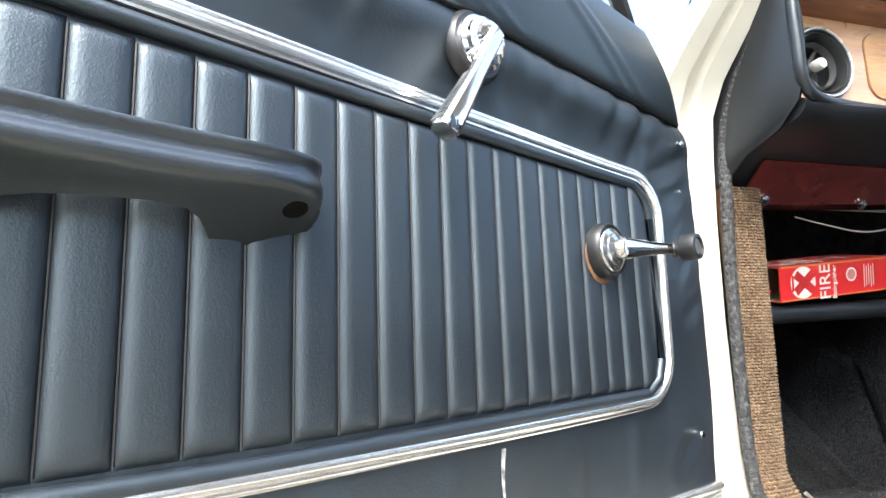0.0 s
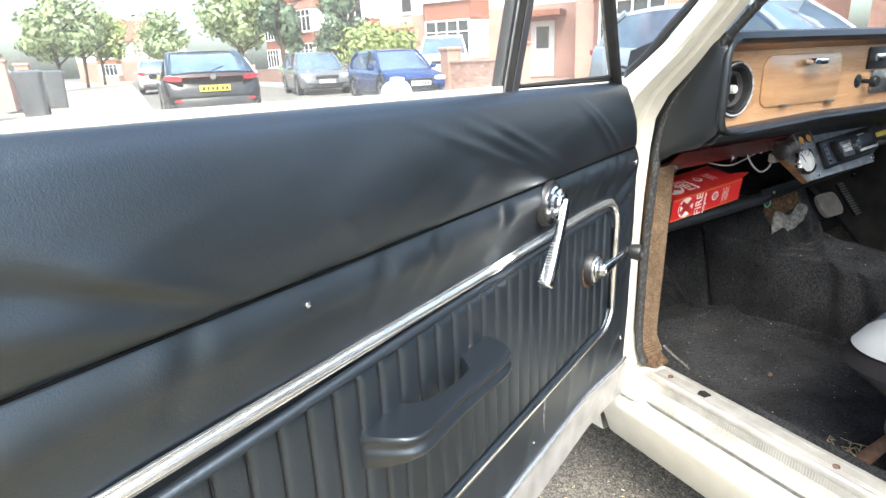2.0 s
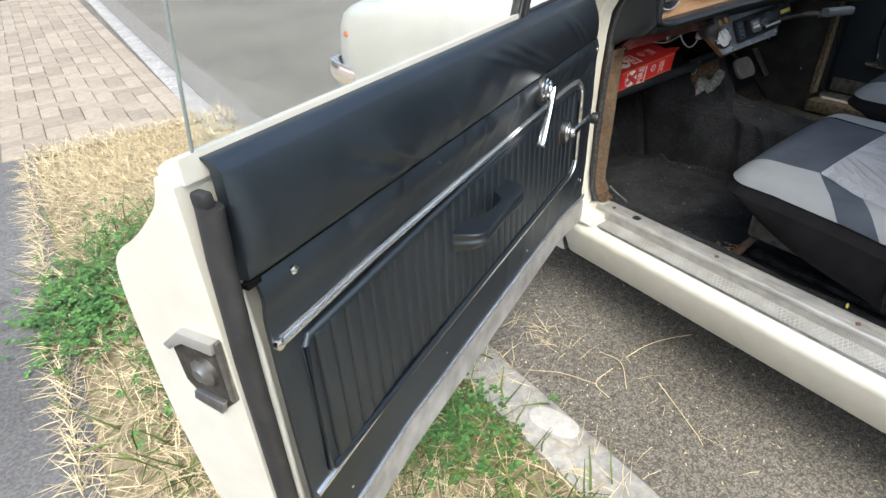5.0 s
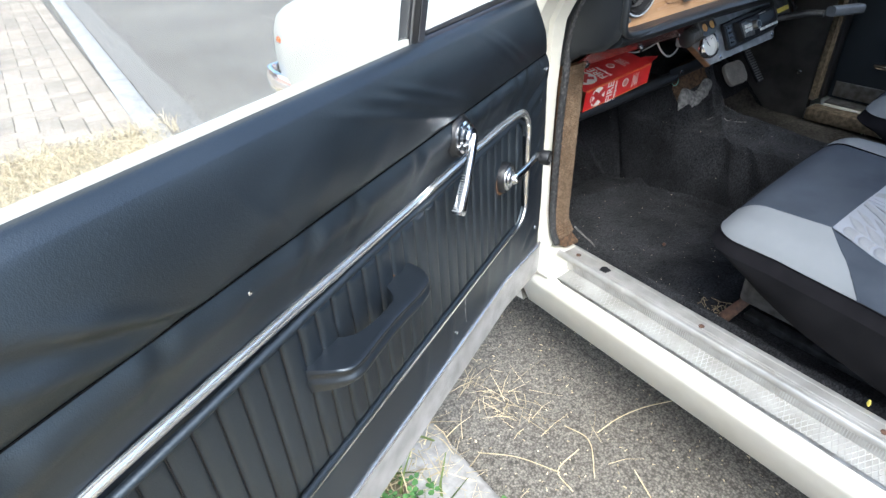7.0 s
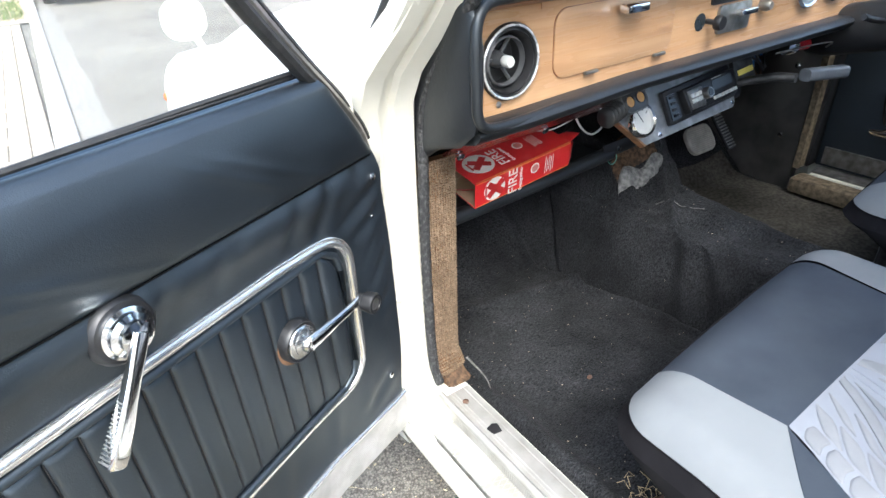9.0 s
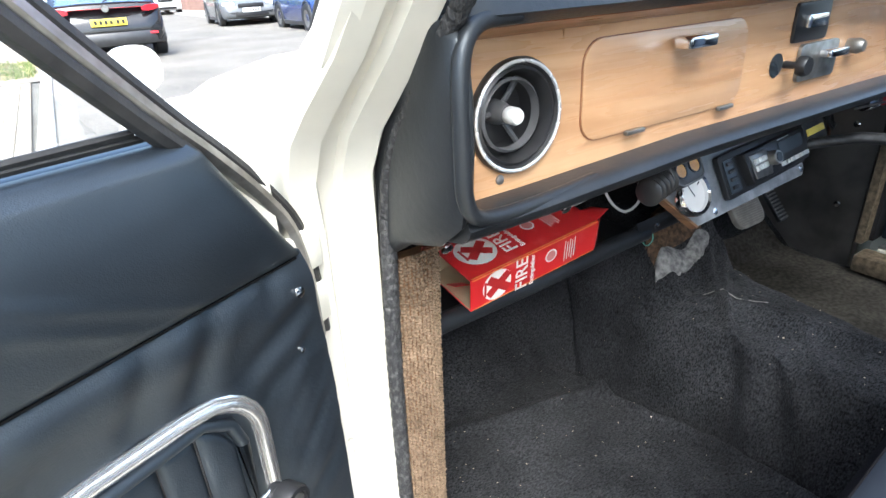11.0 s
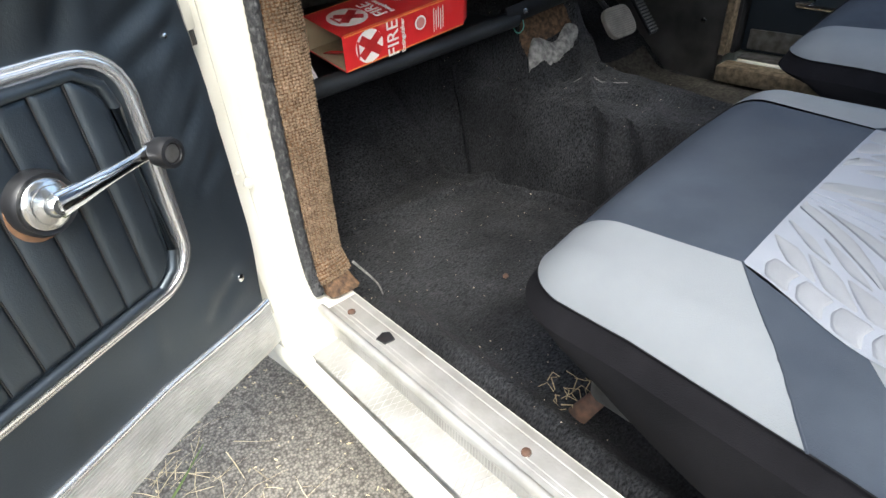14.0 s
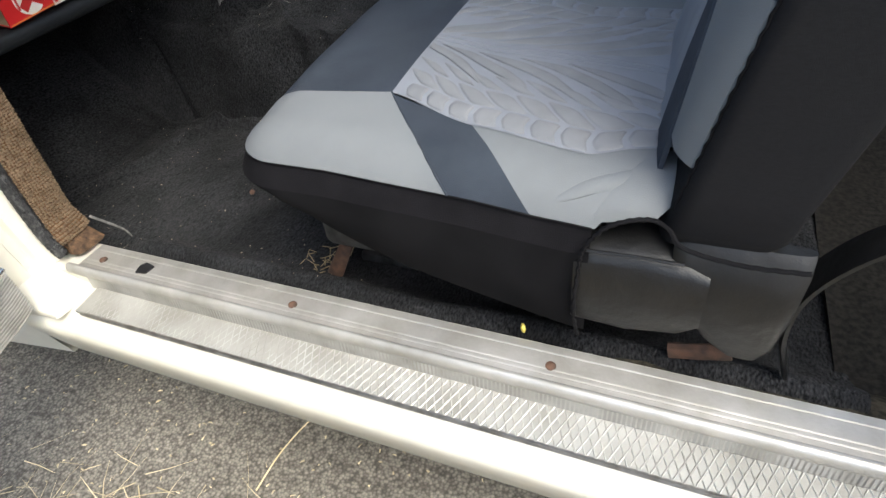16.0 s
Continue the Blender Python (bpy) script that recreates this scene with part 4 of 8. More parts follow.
# wing, bonnet and nose
rings = []
for y, zt, zc, xs, zb in ((0.575, 0.836, 0.852, 0.430, 0.18), (0.75, 0.825, 0.848, 0.408, 0.18), (1.05, 0.790, 0.834, 0.392, 0.19), (1.35, 0.750, 0.815, 0.385, 0.26),
                          (1.58, 0.712, 0.795, 0.388, 0.28), (1.70, 0.680, 0.765, 0.400, 0.30), (1.765, 0.635, 0.71, 0.425, 0.33), (1.79, 0.56, 0.60, 0.46, 0.36)):
    half = []
    for x, z in ((xs + 0.03, zb), (xs, zb + 0.12), (xs - 0.008, zt - 0.14), (xs, zt - 0.07), (xs + 0.018, zt - 0.028), (xs + 0.05, zt - 0.006), (xs + 0.10, zt), (xs + 0.16, zt + 0.002), (xs + 0.22, zt + (zc - zt) * 0.4), (xs + 0.38, zt + (zc - zt) * 0.85), (1.115, zc)):
        half.append((x, z))
    ring = half + [(2.23 - x, z) for x, z in half[-2::-1]]
    rings.append([Vector((x, y, z)) for x, z in ring])
part("front_wing", loft(rings, caps=False), CREAM, CAR, "cream painted front wing and bonnet")
part("side_repeater", loft([oval((0.396 - d, 1.635, 0.592), (0, 0.019 * k, 0), (0, 0, 0.011 * k), 2.2, 14) for d, k in ((0, 1), (0.008, 0.95), (0.013, 0.5))]), ORANGE, CAR, "orange indicator lens")
part("front_bumper", sweep(smooth_path([(0.40, 1.60, 0.43), (0.39, 1.76, 0.43), (0.45, 1.85, 0.43), (0.8, 1.89, 0.43), (1.115, 1.90, 0.43), (1.43, 1.89, 0.43), (1.78, 1.85, 0.43), (1.84, 1.76, 0.43)], 4), circle(0.018, 10, 0.045)), CHROME, CAR, "chrome front bumper")
for x in (0.455, 1.775):
    wheel = part("front_wheel", lathe([(0.0, -0.06), (0.22, -0.06), (0.285, -0.05), (0.30, -0.03), (0.30, 0.03), (0.285, 0.05), (0.22, 0.06), (0, 0.06)], pose(x + (0.03 if x < 1 else -0.03), 1.30, 0.30) @ Matrix.Rotation(radians(90), 4, "Y"), 28), RUBBER, CAR)
MIRROR = thing("wing_mirror", pose(0.457, 1.449, 0.715), "cream wing mirror on a short stalk on the front wing", "mirror")
part("stalk", tube([(0.03, 0.01, -0.005), (0.015, 0.005, 0.025), (0.0, 0.0, 0.055)], 0.009, 10), CREAM, MIRROR)
part("mirror_shell", loft([oval((-0.012, -0.020 + d, 0.085), (0.052 * k, 0.012 * k, 0), (0, 0, 0.045 * k), 2.5, 24) for d, k in ((0, 1.0), (0.012, 1.0), (0.03, 0.9), (0.045, 0.65), (0.052, 0.3))]), CREAM, MIRROR)
part("mirror_glass", loft([oval((-0.012, -0.0215 + d, 0.085), (0.046 * k, 0.0106 * k, 0), (0, 0, 0.039 * k), 2.5, 24) for d, k in ((0, 1), (0.001, 1.0))]), CHROME, MIRROR, "mirror glass")

VENT_KICK = material("scuffed_gloss_black", (0.022, 0.0205, 0.019), (0.075, 0.069, 0.060), rough=0.32, scale=14, grain=0.1, grain_scale=90, spec=0.8, wave=0.2, wave_scale=9)
# scuttle, screen, roof and the closed side
part("scuttle", surface(lambda x, v: Vector((x, 0.64 - 0.06 * v, 0.845 + 0.008 * v)), steps(0.46, 1.77, 10), steps(0, 1, 2), 0.03, (0, 0, -1)), CREAM, CAR)
SCREEN = part("windscreen", surface(lambda u, v: Vector((0.50 + 1.23 * u, 0.60 + 0.06 * math.sin(math.pi * u) - 0.66 * v, 0.853 + 0.487 * v)), steps(0, 1, 12), steps(0, 1, 2), 0.005, (0, 0.6, 0.8)), GLASS, CAR, "curved clear windscreen")
SCREEN.visible_shadow = False
part("screen_rubber", tube(smooth_path([(0.540, -0.05, 1.335), (0.505, 0.04, 1.275), (0.470, 0.42, 0.985), (0.468, 0.53, 0.890), (0.50, 0.60, 0.858), (0.60, 0.635, 0.856), (1.115, 0.665, 0.858), (1.63, 0.635, 0.856)], 5), 0.007, 8), RUBBER, CAR)
for x0, x1 in ((0.78, 1.18), (1.28, 1.62)):
    wiper = part("wiper", tube([(x0, 0.665, 0.885), ((x0 + x1) / 2, 0.655, 0.895), (x1, 0.65, 0.890)], 0.006, 6), PLASTIC, CAR, "black wiper arm and blade")
part("roof", surface(lambda u, v: Vector((0.56 + 1.11 * u, -0.04 - 1.45 * v, 1.335 + 0.07 * math.sin(math.pi * u) ** 0.6 + 0.05 * math.sin(math.pi * min(1, v + 0.1)))), steps(0, 1, 12), steps(0, 1, 8), 0.03, (0, 0, 1)), CREAM, CAR, "cream roof")
part("headlining", surface(lambda u, v: Vector((0.57 + 1.09 * u, -0.05 - 1.42 * v, 1.322 + 0.06 * math.sin(math.pi * u) ** 0.6 + 0.045 * math.sin(math.pi * min(1, v + 0.1)))), steps(0, 1, 12), steps(0, 1, 8), 0.006, (0, 0, 1)), SKIN_HAZE, CAR)
part("far_screen_pillar", sweep([(1.76, 0.56, 0.85), (1.70, 0.30, 1.06), (1.64, 0.04, 1.28), (1.62, -0.05, 1.345)], circle(0.03, 8)), CREAM, CAR)
part("rear_quarter", block(0.425, 0.475, -1.75, -0.52, 0.19, 0.86, 0.01), CREAM, CAR, "cream painted rear quarter panel")
part("quarter_trim", block(0.476, 0.492, -1.45, -0.53, 0.335, 0.855, 0.004), VINYL_SOFT, CAR, "black vinyl rear side trim")
part("door_pillar", sweep([(0.462, -0.555, 0.84), (0.50, -0.57, 1.05), (0.565, -0.60, 1.335)], circle(0.035, 8, 0.02)), CREAM, CAR, "cream pillar behind the door opening")
part("rear_pillar", sweep([(0.50, -1.60, 0.85), (0.58, -1.42, 1.34)], circle(0.09, 8)), CREAM, CAR)
part("far_rear_pillar", sweep([(1.73, -1.60, 0.85), (1.65, -1.42, 1.34)], circle(0.09, 8)), CREAM, CAR)
part("rear_bulkhead", block(0.53, 1.70, -1.50, -1.46, 0.25, 0.86, 0.01), VINYL_SOFT, CAR)
part("boot", block(0.45, 1.78, -2.4, -1.50, 0.3, 0.86, 0.05), CREAM, CAR)
part("far_body_side", block(1.765, 1.815, -1.75, 0.60, 0.20, 0.855, 0.01), CREAM, CAR)
part("far_sill", block(1.69, 1.765, -1.15, 0.56, 0.20, 0.345, 0.004), CREAM_WORN, CAR)
part("far_sill_strip", block(1.695, 1.745, -1.1, 0.56, 0.346, 0.351, 0.001), DULL_METAL, CAR)
part("floor_pan", block(0.548, 1.69, -1.46, 1.30, 0.20, 0.25), STEEL_DARK, CAR)
part("bulkhead", block(0.50, 1.74, 1.06, 1.09, 0.25, 0.785), STEEL_DARK, CAR)
# added panel: keeps the lit inside of the wing out of view
part("firewall", block(0.53, 1.72, 0.945, 0.960, 0.585, 0.790), STEEL_DARK, CAR, "added dark panel behind the shelf that hides the lit wing")
part("kick_side", block(0.525, 0.548, 0.56, 1.06, 0.25, 0.72), CARPET, CAR)
part("far_kick_side", block(1.70, 1.73, 0.61, 1.06, 0.25, 0.80, 0.003), VENT_KICK, CAR, "glossy black far kick panel")
for y, z in ((0.66, 0.42), (0.66, 0.60), (0.80, 0.5)):
    screw(CAR, pose(1.700, y, z) @ Matrix.Rotation(radians(-90), 4, "Y"), 0.007)
FAR = part("far_door_panel", block(1.740, 1.764, -0.55, 0.575, 0.352, 0.855, 0.004), VINYL, CAR, "black vinyl far door panel with a chrome strip")
pts = [(1.738, -0.5, 0.69), (1.738, 0.40, 0.69), (1.738, 0.45, 0.66), (1.738, 0.46, 0.60), (1.738, 0.46, 0.54), (1.738, 0.44, 0.48), (1.738, 0.40, 0.465), (1.738, -0.5, 0.465)]
part("chrome_strip", tube(smooth_path(pts, 4), 0.006, 8), CHROME, FAR)
part("far_door_scuff", block(1.736, 1.742, -0.5, 0.56, 0.36, 0.405, 0.001), DULL_METAL, FAR)

# ---- carpets ----


def foot(y):
    """Where the passenger side of the tunnel meets the floor."""
    return 0.925 + 0.19 * max(0, 0.735 - y)


def tunnel(x, y):
    h = 0.150 + 0.030 * min(1, max(0, (y - 0.25) / 0.5))
    base = foot(y)
    s = lambda t: t * t * (3 - 2 * t)
    a = min(1, max(0, (x - base) / 0.045))
    b = min(1, max(0, (1.33 - x) / 0.17))
    return h * min(s(a) ** 0.8 * 0.88 + 0.12 * min(1, max(0, (x - base) / 0.16)), s(b))


def carpet(x, y):
    z = 0.284 + tunnel(x, y)
    ramp = min(1, max(0, (x - 0.985) / 0.05)) * min(1, max(0, (1.25 - x) / 0.09))
    z += min(0.11, 1.6 * max(0.0, y - 0.592)) * ramp * ramp * (3 - 2 * ramp)
    toe = max(0.0, y - (0.735 + 0.02 * math.sin(x * 9)))
    z += 0.95 * toe - 0.55 * toe * min(1, max(0, (x - 0.9) / 0.1)) * min(1, max(0, (1.4 - x) / 0.1))
    z += 0.042 * bump(x, 0.565, 0.030) * min(1, max(0, (0.54 - y) / 0.08))
    z += 0.014 * bump(y + 0.25 * (x - 0.6), 0.725, 0.014) * (1 if x < 0.98 else 0.4)
    z -= 0.017 * bump(x, foot(y) - 0.002, 0.006) * bump(y, 0.52, 0.25) - 0.017 * bump(x, foot(y) - 0.017 - 0.004 * math.sin(y * 25), 0.009) * bump(y, 0.52, 0.22)
    z += 0.018 * bump(x + 0.5 * (y - 0.55), 1.06, 0.014) * bump(y, 0.50, 0.14) + 0.015 * bump(x - 0.9 * (y - 0.5), 1.03, 0.012) * bump(y, 0.6, 0.12) + 0.012 * bump(x - 1.4 * (y - 0.6), 1.16, 0.013) * bump(y, 0.58, 0.1)
    z += 0.008 * noise.noise((x * 7, y * 7, 0)) + 0.004 * noise.noise((x * 20, y * 20, 5)) + 0.0022 * noise.noise((x * 90, y * 90, 2))
    # folds pushed out of the tunnel's upright side and over its shoulder
    d = x - foot(y)
    side = bump(d, 0.035, 0.035)
    out = 0.010 * bump(y - 0.9 * d, 0.425, 0.017) - 0.006 * bump(y - 0.9 * d, 0.455, 0.015) + 0.009 * bump(y - 1.8 * d, 0.335, 0.016) - 0.005 * bump(y - 1.8 * d, 0.365, 0.013)
    out += 0.007 * bump(y + 1.6 * d, 0.64, 0.012) - 0.020 * bump(y - 1.9 * d, 0.705, 0.010)
    out += 0.006 * noise.noise((d * 14, y * 16, 7)) + 0.003 * noise.noise((d * 30, y * 40, 9))
    out += 0.0022 * noise.noise((d * 40, y * 150, 3))
    top = bump(d, 0.11, 0.05)
    z += top * (0.009 * bump(d + 0.35 * (y - 0.5), 0.095, 0.010) * bump(y, 0.56, 0.16) - 0.006 * bump(d + 0.35 * (y - 0.5), 0.112, 0.009) * bump(y, 0.56, 0.16) + 0.008 * bump(y - 0.7 * d, 0.35, 0.012))
    return Vector((x - side * out, y, z))


tagged(part("car_carpet", surface(carpet, steps(0.546, 0.86, 46) + steps(0.865, 1.16, 100) + steps(1.17, 1.70, 50), steps(-0.35, 0.20, 40) + steps(0.205, 0.86, 170) + steps(0.865, 1.06, 28), 0.006, (0, 0, -1)), CARPET, None, "worn black pile carpet moulded over the transmission tunnel"), "", "carpet", "", "structure")
tagged(part("rear_carpet", surface(lambda x, y: Vector((x, y, 0.288 + 0.006 * noise.noise((x * 8, y * 8, 0)))), steps(0.546, 1.70, 50), steps(-1.44, -0.34, 60), 0.006, (0, 0, -1)), CARPET_DUSTY, None, "dusty dark carpet behind the front seat"), "", "carpet", "", "structure")
tagged(part("edge_carpet", surface(lambda u, v: Vector((0.545 + 0.055 * u, -1.0 + 1.02 * v, 0.318 - 0.03 * u * u + 0.004 * noise.noise((u * 4, v * 30, 0)))), steps(0, 1, 8), steps(0, 1, 80), 0.008, (0, 0, -1)), material("threadbare_carpet", (0.060, 0.053, 0.040), (0.020, 0.018, 0.015), rough=1.0, scale=130, grain=1.0, grain_scale=330, spec=0.05, detail=5, blotch=0.5, blotch_scale=14), None, "threadbare brown carpet edge along the sill"), "", "carpet", "", "structure")

tagged(part("driver_carpet", surface(lambda x, y: carpet(x, y) + Vector((0, 0, 0.008)), steps(1.335, 1.675, 30), steps(0.05, 0.80, 50), 0.006, (0, 0, -1)), material("dusty_brown_mat", (0.066, 0.060, 0.049), (0.034, 0.031, 0.026), rough=1.0, scale=120, grain=0.8, grain_scale=300, spec=0.05, blotch=0.4, blotch_scale=7), None, "dusty brown worn carpet in the far footwell"), "", "carpet", "", "structure")
KICK = thing("kick_panel", pose(0, 0, 0), "brown loop-pile carpet trim on the pillar base", "trim panel")


def brown(u, v):
    z = 0.352 + 0.352 * v
    x0 = 0.504 + 0.006 * v
    x1 = 0.552 + 0.013 * v + 0.003 * bump(v, 0, 0.06)
    y = 0.541 - 0.002 * math.sin(math.pi * u) - 0.020 * bump(v, 0, 0.05) * (1 - u * 0.3) + 0.03 * max(0, u - 0.85)
    return Vector((x0 + (x1 - x0) * u, y + 0.0008 * noise.noise((u * 9, v * 50, 1)), z))


part("carpet_facing", surface(brown, steps(0, 1, 10), steps(0, 1, 60), 0.014, (0, 1, 0)), CARPET_BASE, KICK)
# loops of the pile
bm = bmesh.new()
for j in range(100):
    for i in range(13):
        u, v = (i + 0.5 + 0.15 * random.uniform(-1, 1)) / 13, (j + 0.5 + 0.1 * random.uniform(-1, 1)) / 100
        c = brown(u, v)
        r = 0.0018 * random.uniform(0.85, 1.15)
        lo = [bm.verts.new(c + Vector((a * r, 0.0004, b * r))) for a, b in ((-1, -0.6), (0, -1), (1, -0.6), (1, 0.6), (0, 1), (-1, 0.6))]
        hi = [bm.verts.new(c + Vector((a * r * 0.6, -0.0022, b * r * 0.6))) for a, b in ((-1, -0.6), (0, -1), (1, -0.6), (1, 0.6), (0, 1), (-1, 0.6))]
        for a in range(6):
            bm.faces.new((lo[a], lo[(a + 1) % 6], hi[(a + 1) % 6], hi[a]))
        bm.faces.new(hi)
tagged(part("carpet_nap", bm, CARPET_BROWN, KICK, "brown looped wool nap"), kind="stuff")
part("frayed_foot", loft([[c + Vector((0.0022 * noise.noise((i * 1.7, k * 2.1, 3)), 0.002 * noise.noise((i * 1.3, k * 1.1, 8)), 0)) for i, c in enumerate(oval((0.530, 0.520 + 0.005 * k, 0.337 + 0.006 * k), (0.023 - 0.002 * k, 0, 0), (0, 0.017 - 0.003 * k, 0), 3, 26))] for k in range(4)]), FELT, KICK, "frayed brown foot of the carpet trim")
part("frayed_edge", sweep(smooth_path([(0.557, 0.527, 0.360), (0.563, 0.516, 0.349), (0.567, 0.503, 0.341), (0.566, 0.486, 0.337), (0.560, 0.470, 0.336)], 4), circle(0.0010, 6, 0.0022)), GREY_BACKING, KICK, "frayed grey backing")
part("far_jamb", block(1.709, 1.764, 0.577, 0.606, 0.352, 0.85, 0.002), PLASTIC, CAR, "dark edge of the far door opening")
FKICK = thing("far_kick_panel", pose(0, 0, 0), "brown carpet trim beside the far door", "trim panel")
part("carpet_facing", surface(lambda u, v: Vector((1.678 + 0.030 * u, 0.585 + 0.002 * math.sin(u * 3), 0.352 + 0.36 * v)), steps(0, 1, 6), steps(0, 1, 20), 0.015, (0, 1, 0)), CARPET_OLD, FKICK)
part("carpet_foot", block(1.64, 1.70, 0.30, 0.585, 0.30, 0.340, 0.008), CARPET_OLD, FKICK)

# ---- dashboard ----
DASH = thing("dashboard", pose(0, 0, 0), "padded black dashboard with a varnished wood fascia", "dashboard")


def dash_section(x):
    end = max(0.0, 1 - (x - 0.522) / 0.015)
    rise = min(0.002, max(-0.005, 0.045 * (x - 0.70)))
    return [(0.515, 0.886), (0.468, 0.888), (0.455, 0.893), (0.432 + 0.01 * end, 0.898), (0.424 + 0.01 * end, 0.905), (0.430 + 0.01 * end, 0.914), (0.47, 0.918), (0.55, 0.914), (0.62, 0.895), (0.64, 0.80), (0.60, 0.712),
            (0.575, 0.703), (0.562, 0.706), (0.532, 0.724), (0.505, 0.7375), (0.475 + 0.005 * end, 0.7475 + rise), (0.455 + 0.005 * end, 0.7530 + rise), (0.4425, 0.7575 + rise), (0.4340, 0.7640 + rise), (0.4315, 0.7700 + rise), (0.4350, 0.7750 + rise), (0.4450, 0.7775 + rise), (0.468, 0.7770 + rise), (0.515, 0.778 + rise)]


def dash_ring(x):
    return [Vector((x, y, z)) for y, z in dash_section(x)]


part("crash_pad", loft([dash_ring(x) for x in (0.522, 0.531, 0.546, 0.6, 0.8, 1.1, 1.4, 1.66)]), VINYL_SOFT, DASH, "padded black vinyl crash pad")
# the cheek that closes the near end
lip = [(0.470, 0.908), (0.440, 0.905), (0.426, 0.893), (0.421, 0.86), (0.421, 0.83), (0.424, 0.80), (0.434, 0.7685), (0.462, 0.7455), (0.507, 0.7315), (0.548, 0.706)]
pil = [(0.455, 0.902), (0.462, 0.896), (0.480, 0.882), (0.503, 0.860), (0.527, 0.835), (0.545, 0.812), (0.557, 0.787), (0.562, 0.76), (0.564, 0.735), (0.562, 0.703)]
rings = [[] for _ in range(4)]
for k in range(11):
    t = k / 10
    row = []
    for (p, q), (c, d) in zip(lip, pil):
        if k == 0:
            for r, (x, dy) in zip(rings, ((0.5255, 0.040), (0.5250, 0.012), (0.5225, 0.003), (0.5190, -0.0005))):
                r.append(Vector((x, p + dy, q + (0.002 if q < 0.79 else 0))))
        row.append(Vector((0.516 - 0.006 * math.sin(t * math.pi / 2) ** 0.7 - 0.004 * math.sin(math.pi * t), p + (c - p) * t ** 1.4, q + (d - q) * t ** 1.4)))
    rings.append(row)
bm = loft(rings, closed=False)
part("dash_cheek", bm, VINYL_SOFT, DASH, "curved black vinyl dash end")
part("recess_lip", sweep(smooth_path([(0.565, 0.432, 0.904), (0.535, 0.431, 0.902), (0.519, 0.428, 0.889), (0.514, 0.426, 0.86), (0.514, 0.426, 0.82), (0.516, 0.428, 0.793), (0.527, 0.431, 0.776), (0.555, 0.436, 0.7690), (0.60, 0.440, 0.7680), (0.66, 0.446, 0.7695)], 4), circle(0.0062, 10), up=(0, 1, 0)), VINYL_SOFT, DASH)
VENT = (0.591, 0.830)
outer = []
for k in range(48):
    a = 2 * math.pi * k / 48
    c, s = math.cos(a), math.sin(a)
    f = min([((0.640 if c > 0 else 0.5245) - VENT[0]) / c if abs(c) > 1e-6 else 9, ((0.890 if s > 0 else 0.760) - VENT[1]) / s if abs(s) > 1e-6 else 9])
    outer.append((VENT[0] + c * f, VENT[1] + s * f))
hole = [(VENT[0] + 0.0385 * math.cos(2 * math.pi * k / 48), VENT[1] + 0.0385 * math.sin(2 * math.pi * k / 48)) for k in range(48)]
part("vent_surround", loft([[Vector((x, 0.476, z)) for x, z in outer], [Vector((x, 0.466, z)) for x, z in outer], [Vector((x, 0.466, z)) for x, z in hole], [Vector((x, 0.476, z)) for x, z in hole]], caps=False), WOOD, DASH, "varnished wood round the air vent", smooth=False)
part("fascia", block(0.640, 1.655, 0.466, 0.476, 0.760, 0.890), WOOD, DASH, "orange varnished wood veneer fascia", smooth=False)
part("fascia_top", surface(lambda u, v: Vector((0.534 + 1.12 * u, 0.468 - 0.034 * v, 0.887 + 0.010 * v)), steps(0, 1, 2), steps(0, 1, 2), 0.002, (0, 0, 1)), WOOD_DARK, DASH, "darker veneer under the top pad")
M_DASH = Matrix(((1, 0, 0, 0), (0, 0, -1, 0), (0, 1, 0, 0), (0, 0, 0, 1)))   # plan x, y to x, z; height towards the seats


def on_dash(x, y, z):
    return Matrix.Translation((x, y, z)) @ M_DASH


lid = rounded(0.226, 0.082, 0.020, 6)
part("glovebox_gap", prism([(a * 1.008, b * 1.019) for a, b in lid], 0.0012, on_dash(0.774, 0.4666, 0.8365)), WOOD_DARK, DASH)
GLOVE = part("glovebox_lid", prism(lid, 0.0022, on_dash(0.774, 0.4664, 0.8365), 0.0004), WOOD, DASH, "varnished wood glovebox lid")
for x in (0.724, 0.859):
    part("hinge", block(x - 0.012, x + 0.012, 0.458, 0.463, 0.7935, 0.7975, 0.001), DULL_METAL, GLOVE)
part("lid_pull", block(0.766, 0.806, 0.443, 0.461, 0.860, 0.871, 0.003), CHROME, GLOVE, "chrome glovebox pull")
screw(DASH, pose(0.5755, 0.466, 0.7835) @ TO_REAR, 0.004, DULL_METAL)


VENT_DARK = material("vent_black_plastic", (0.014, 0.014, 0.0145), (0.020, 0.020, 0.0205), rough=0.4, scale=40)
VENT_GREY = material("vent_grey_plastic", (0.10, 0.10, 0.10), (0.075, 0.075, 0.076), rough=0.35, scale=40)
SATIN = material("satin_chrome", (0.72, 0.72, 0.71), (0.60, 0.60, 0.59), rough=0.28, metal=0.55, scale=60)


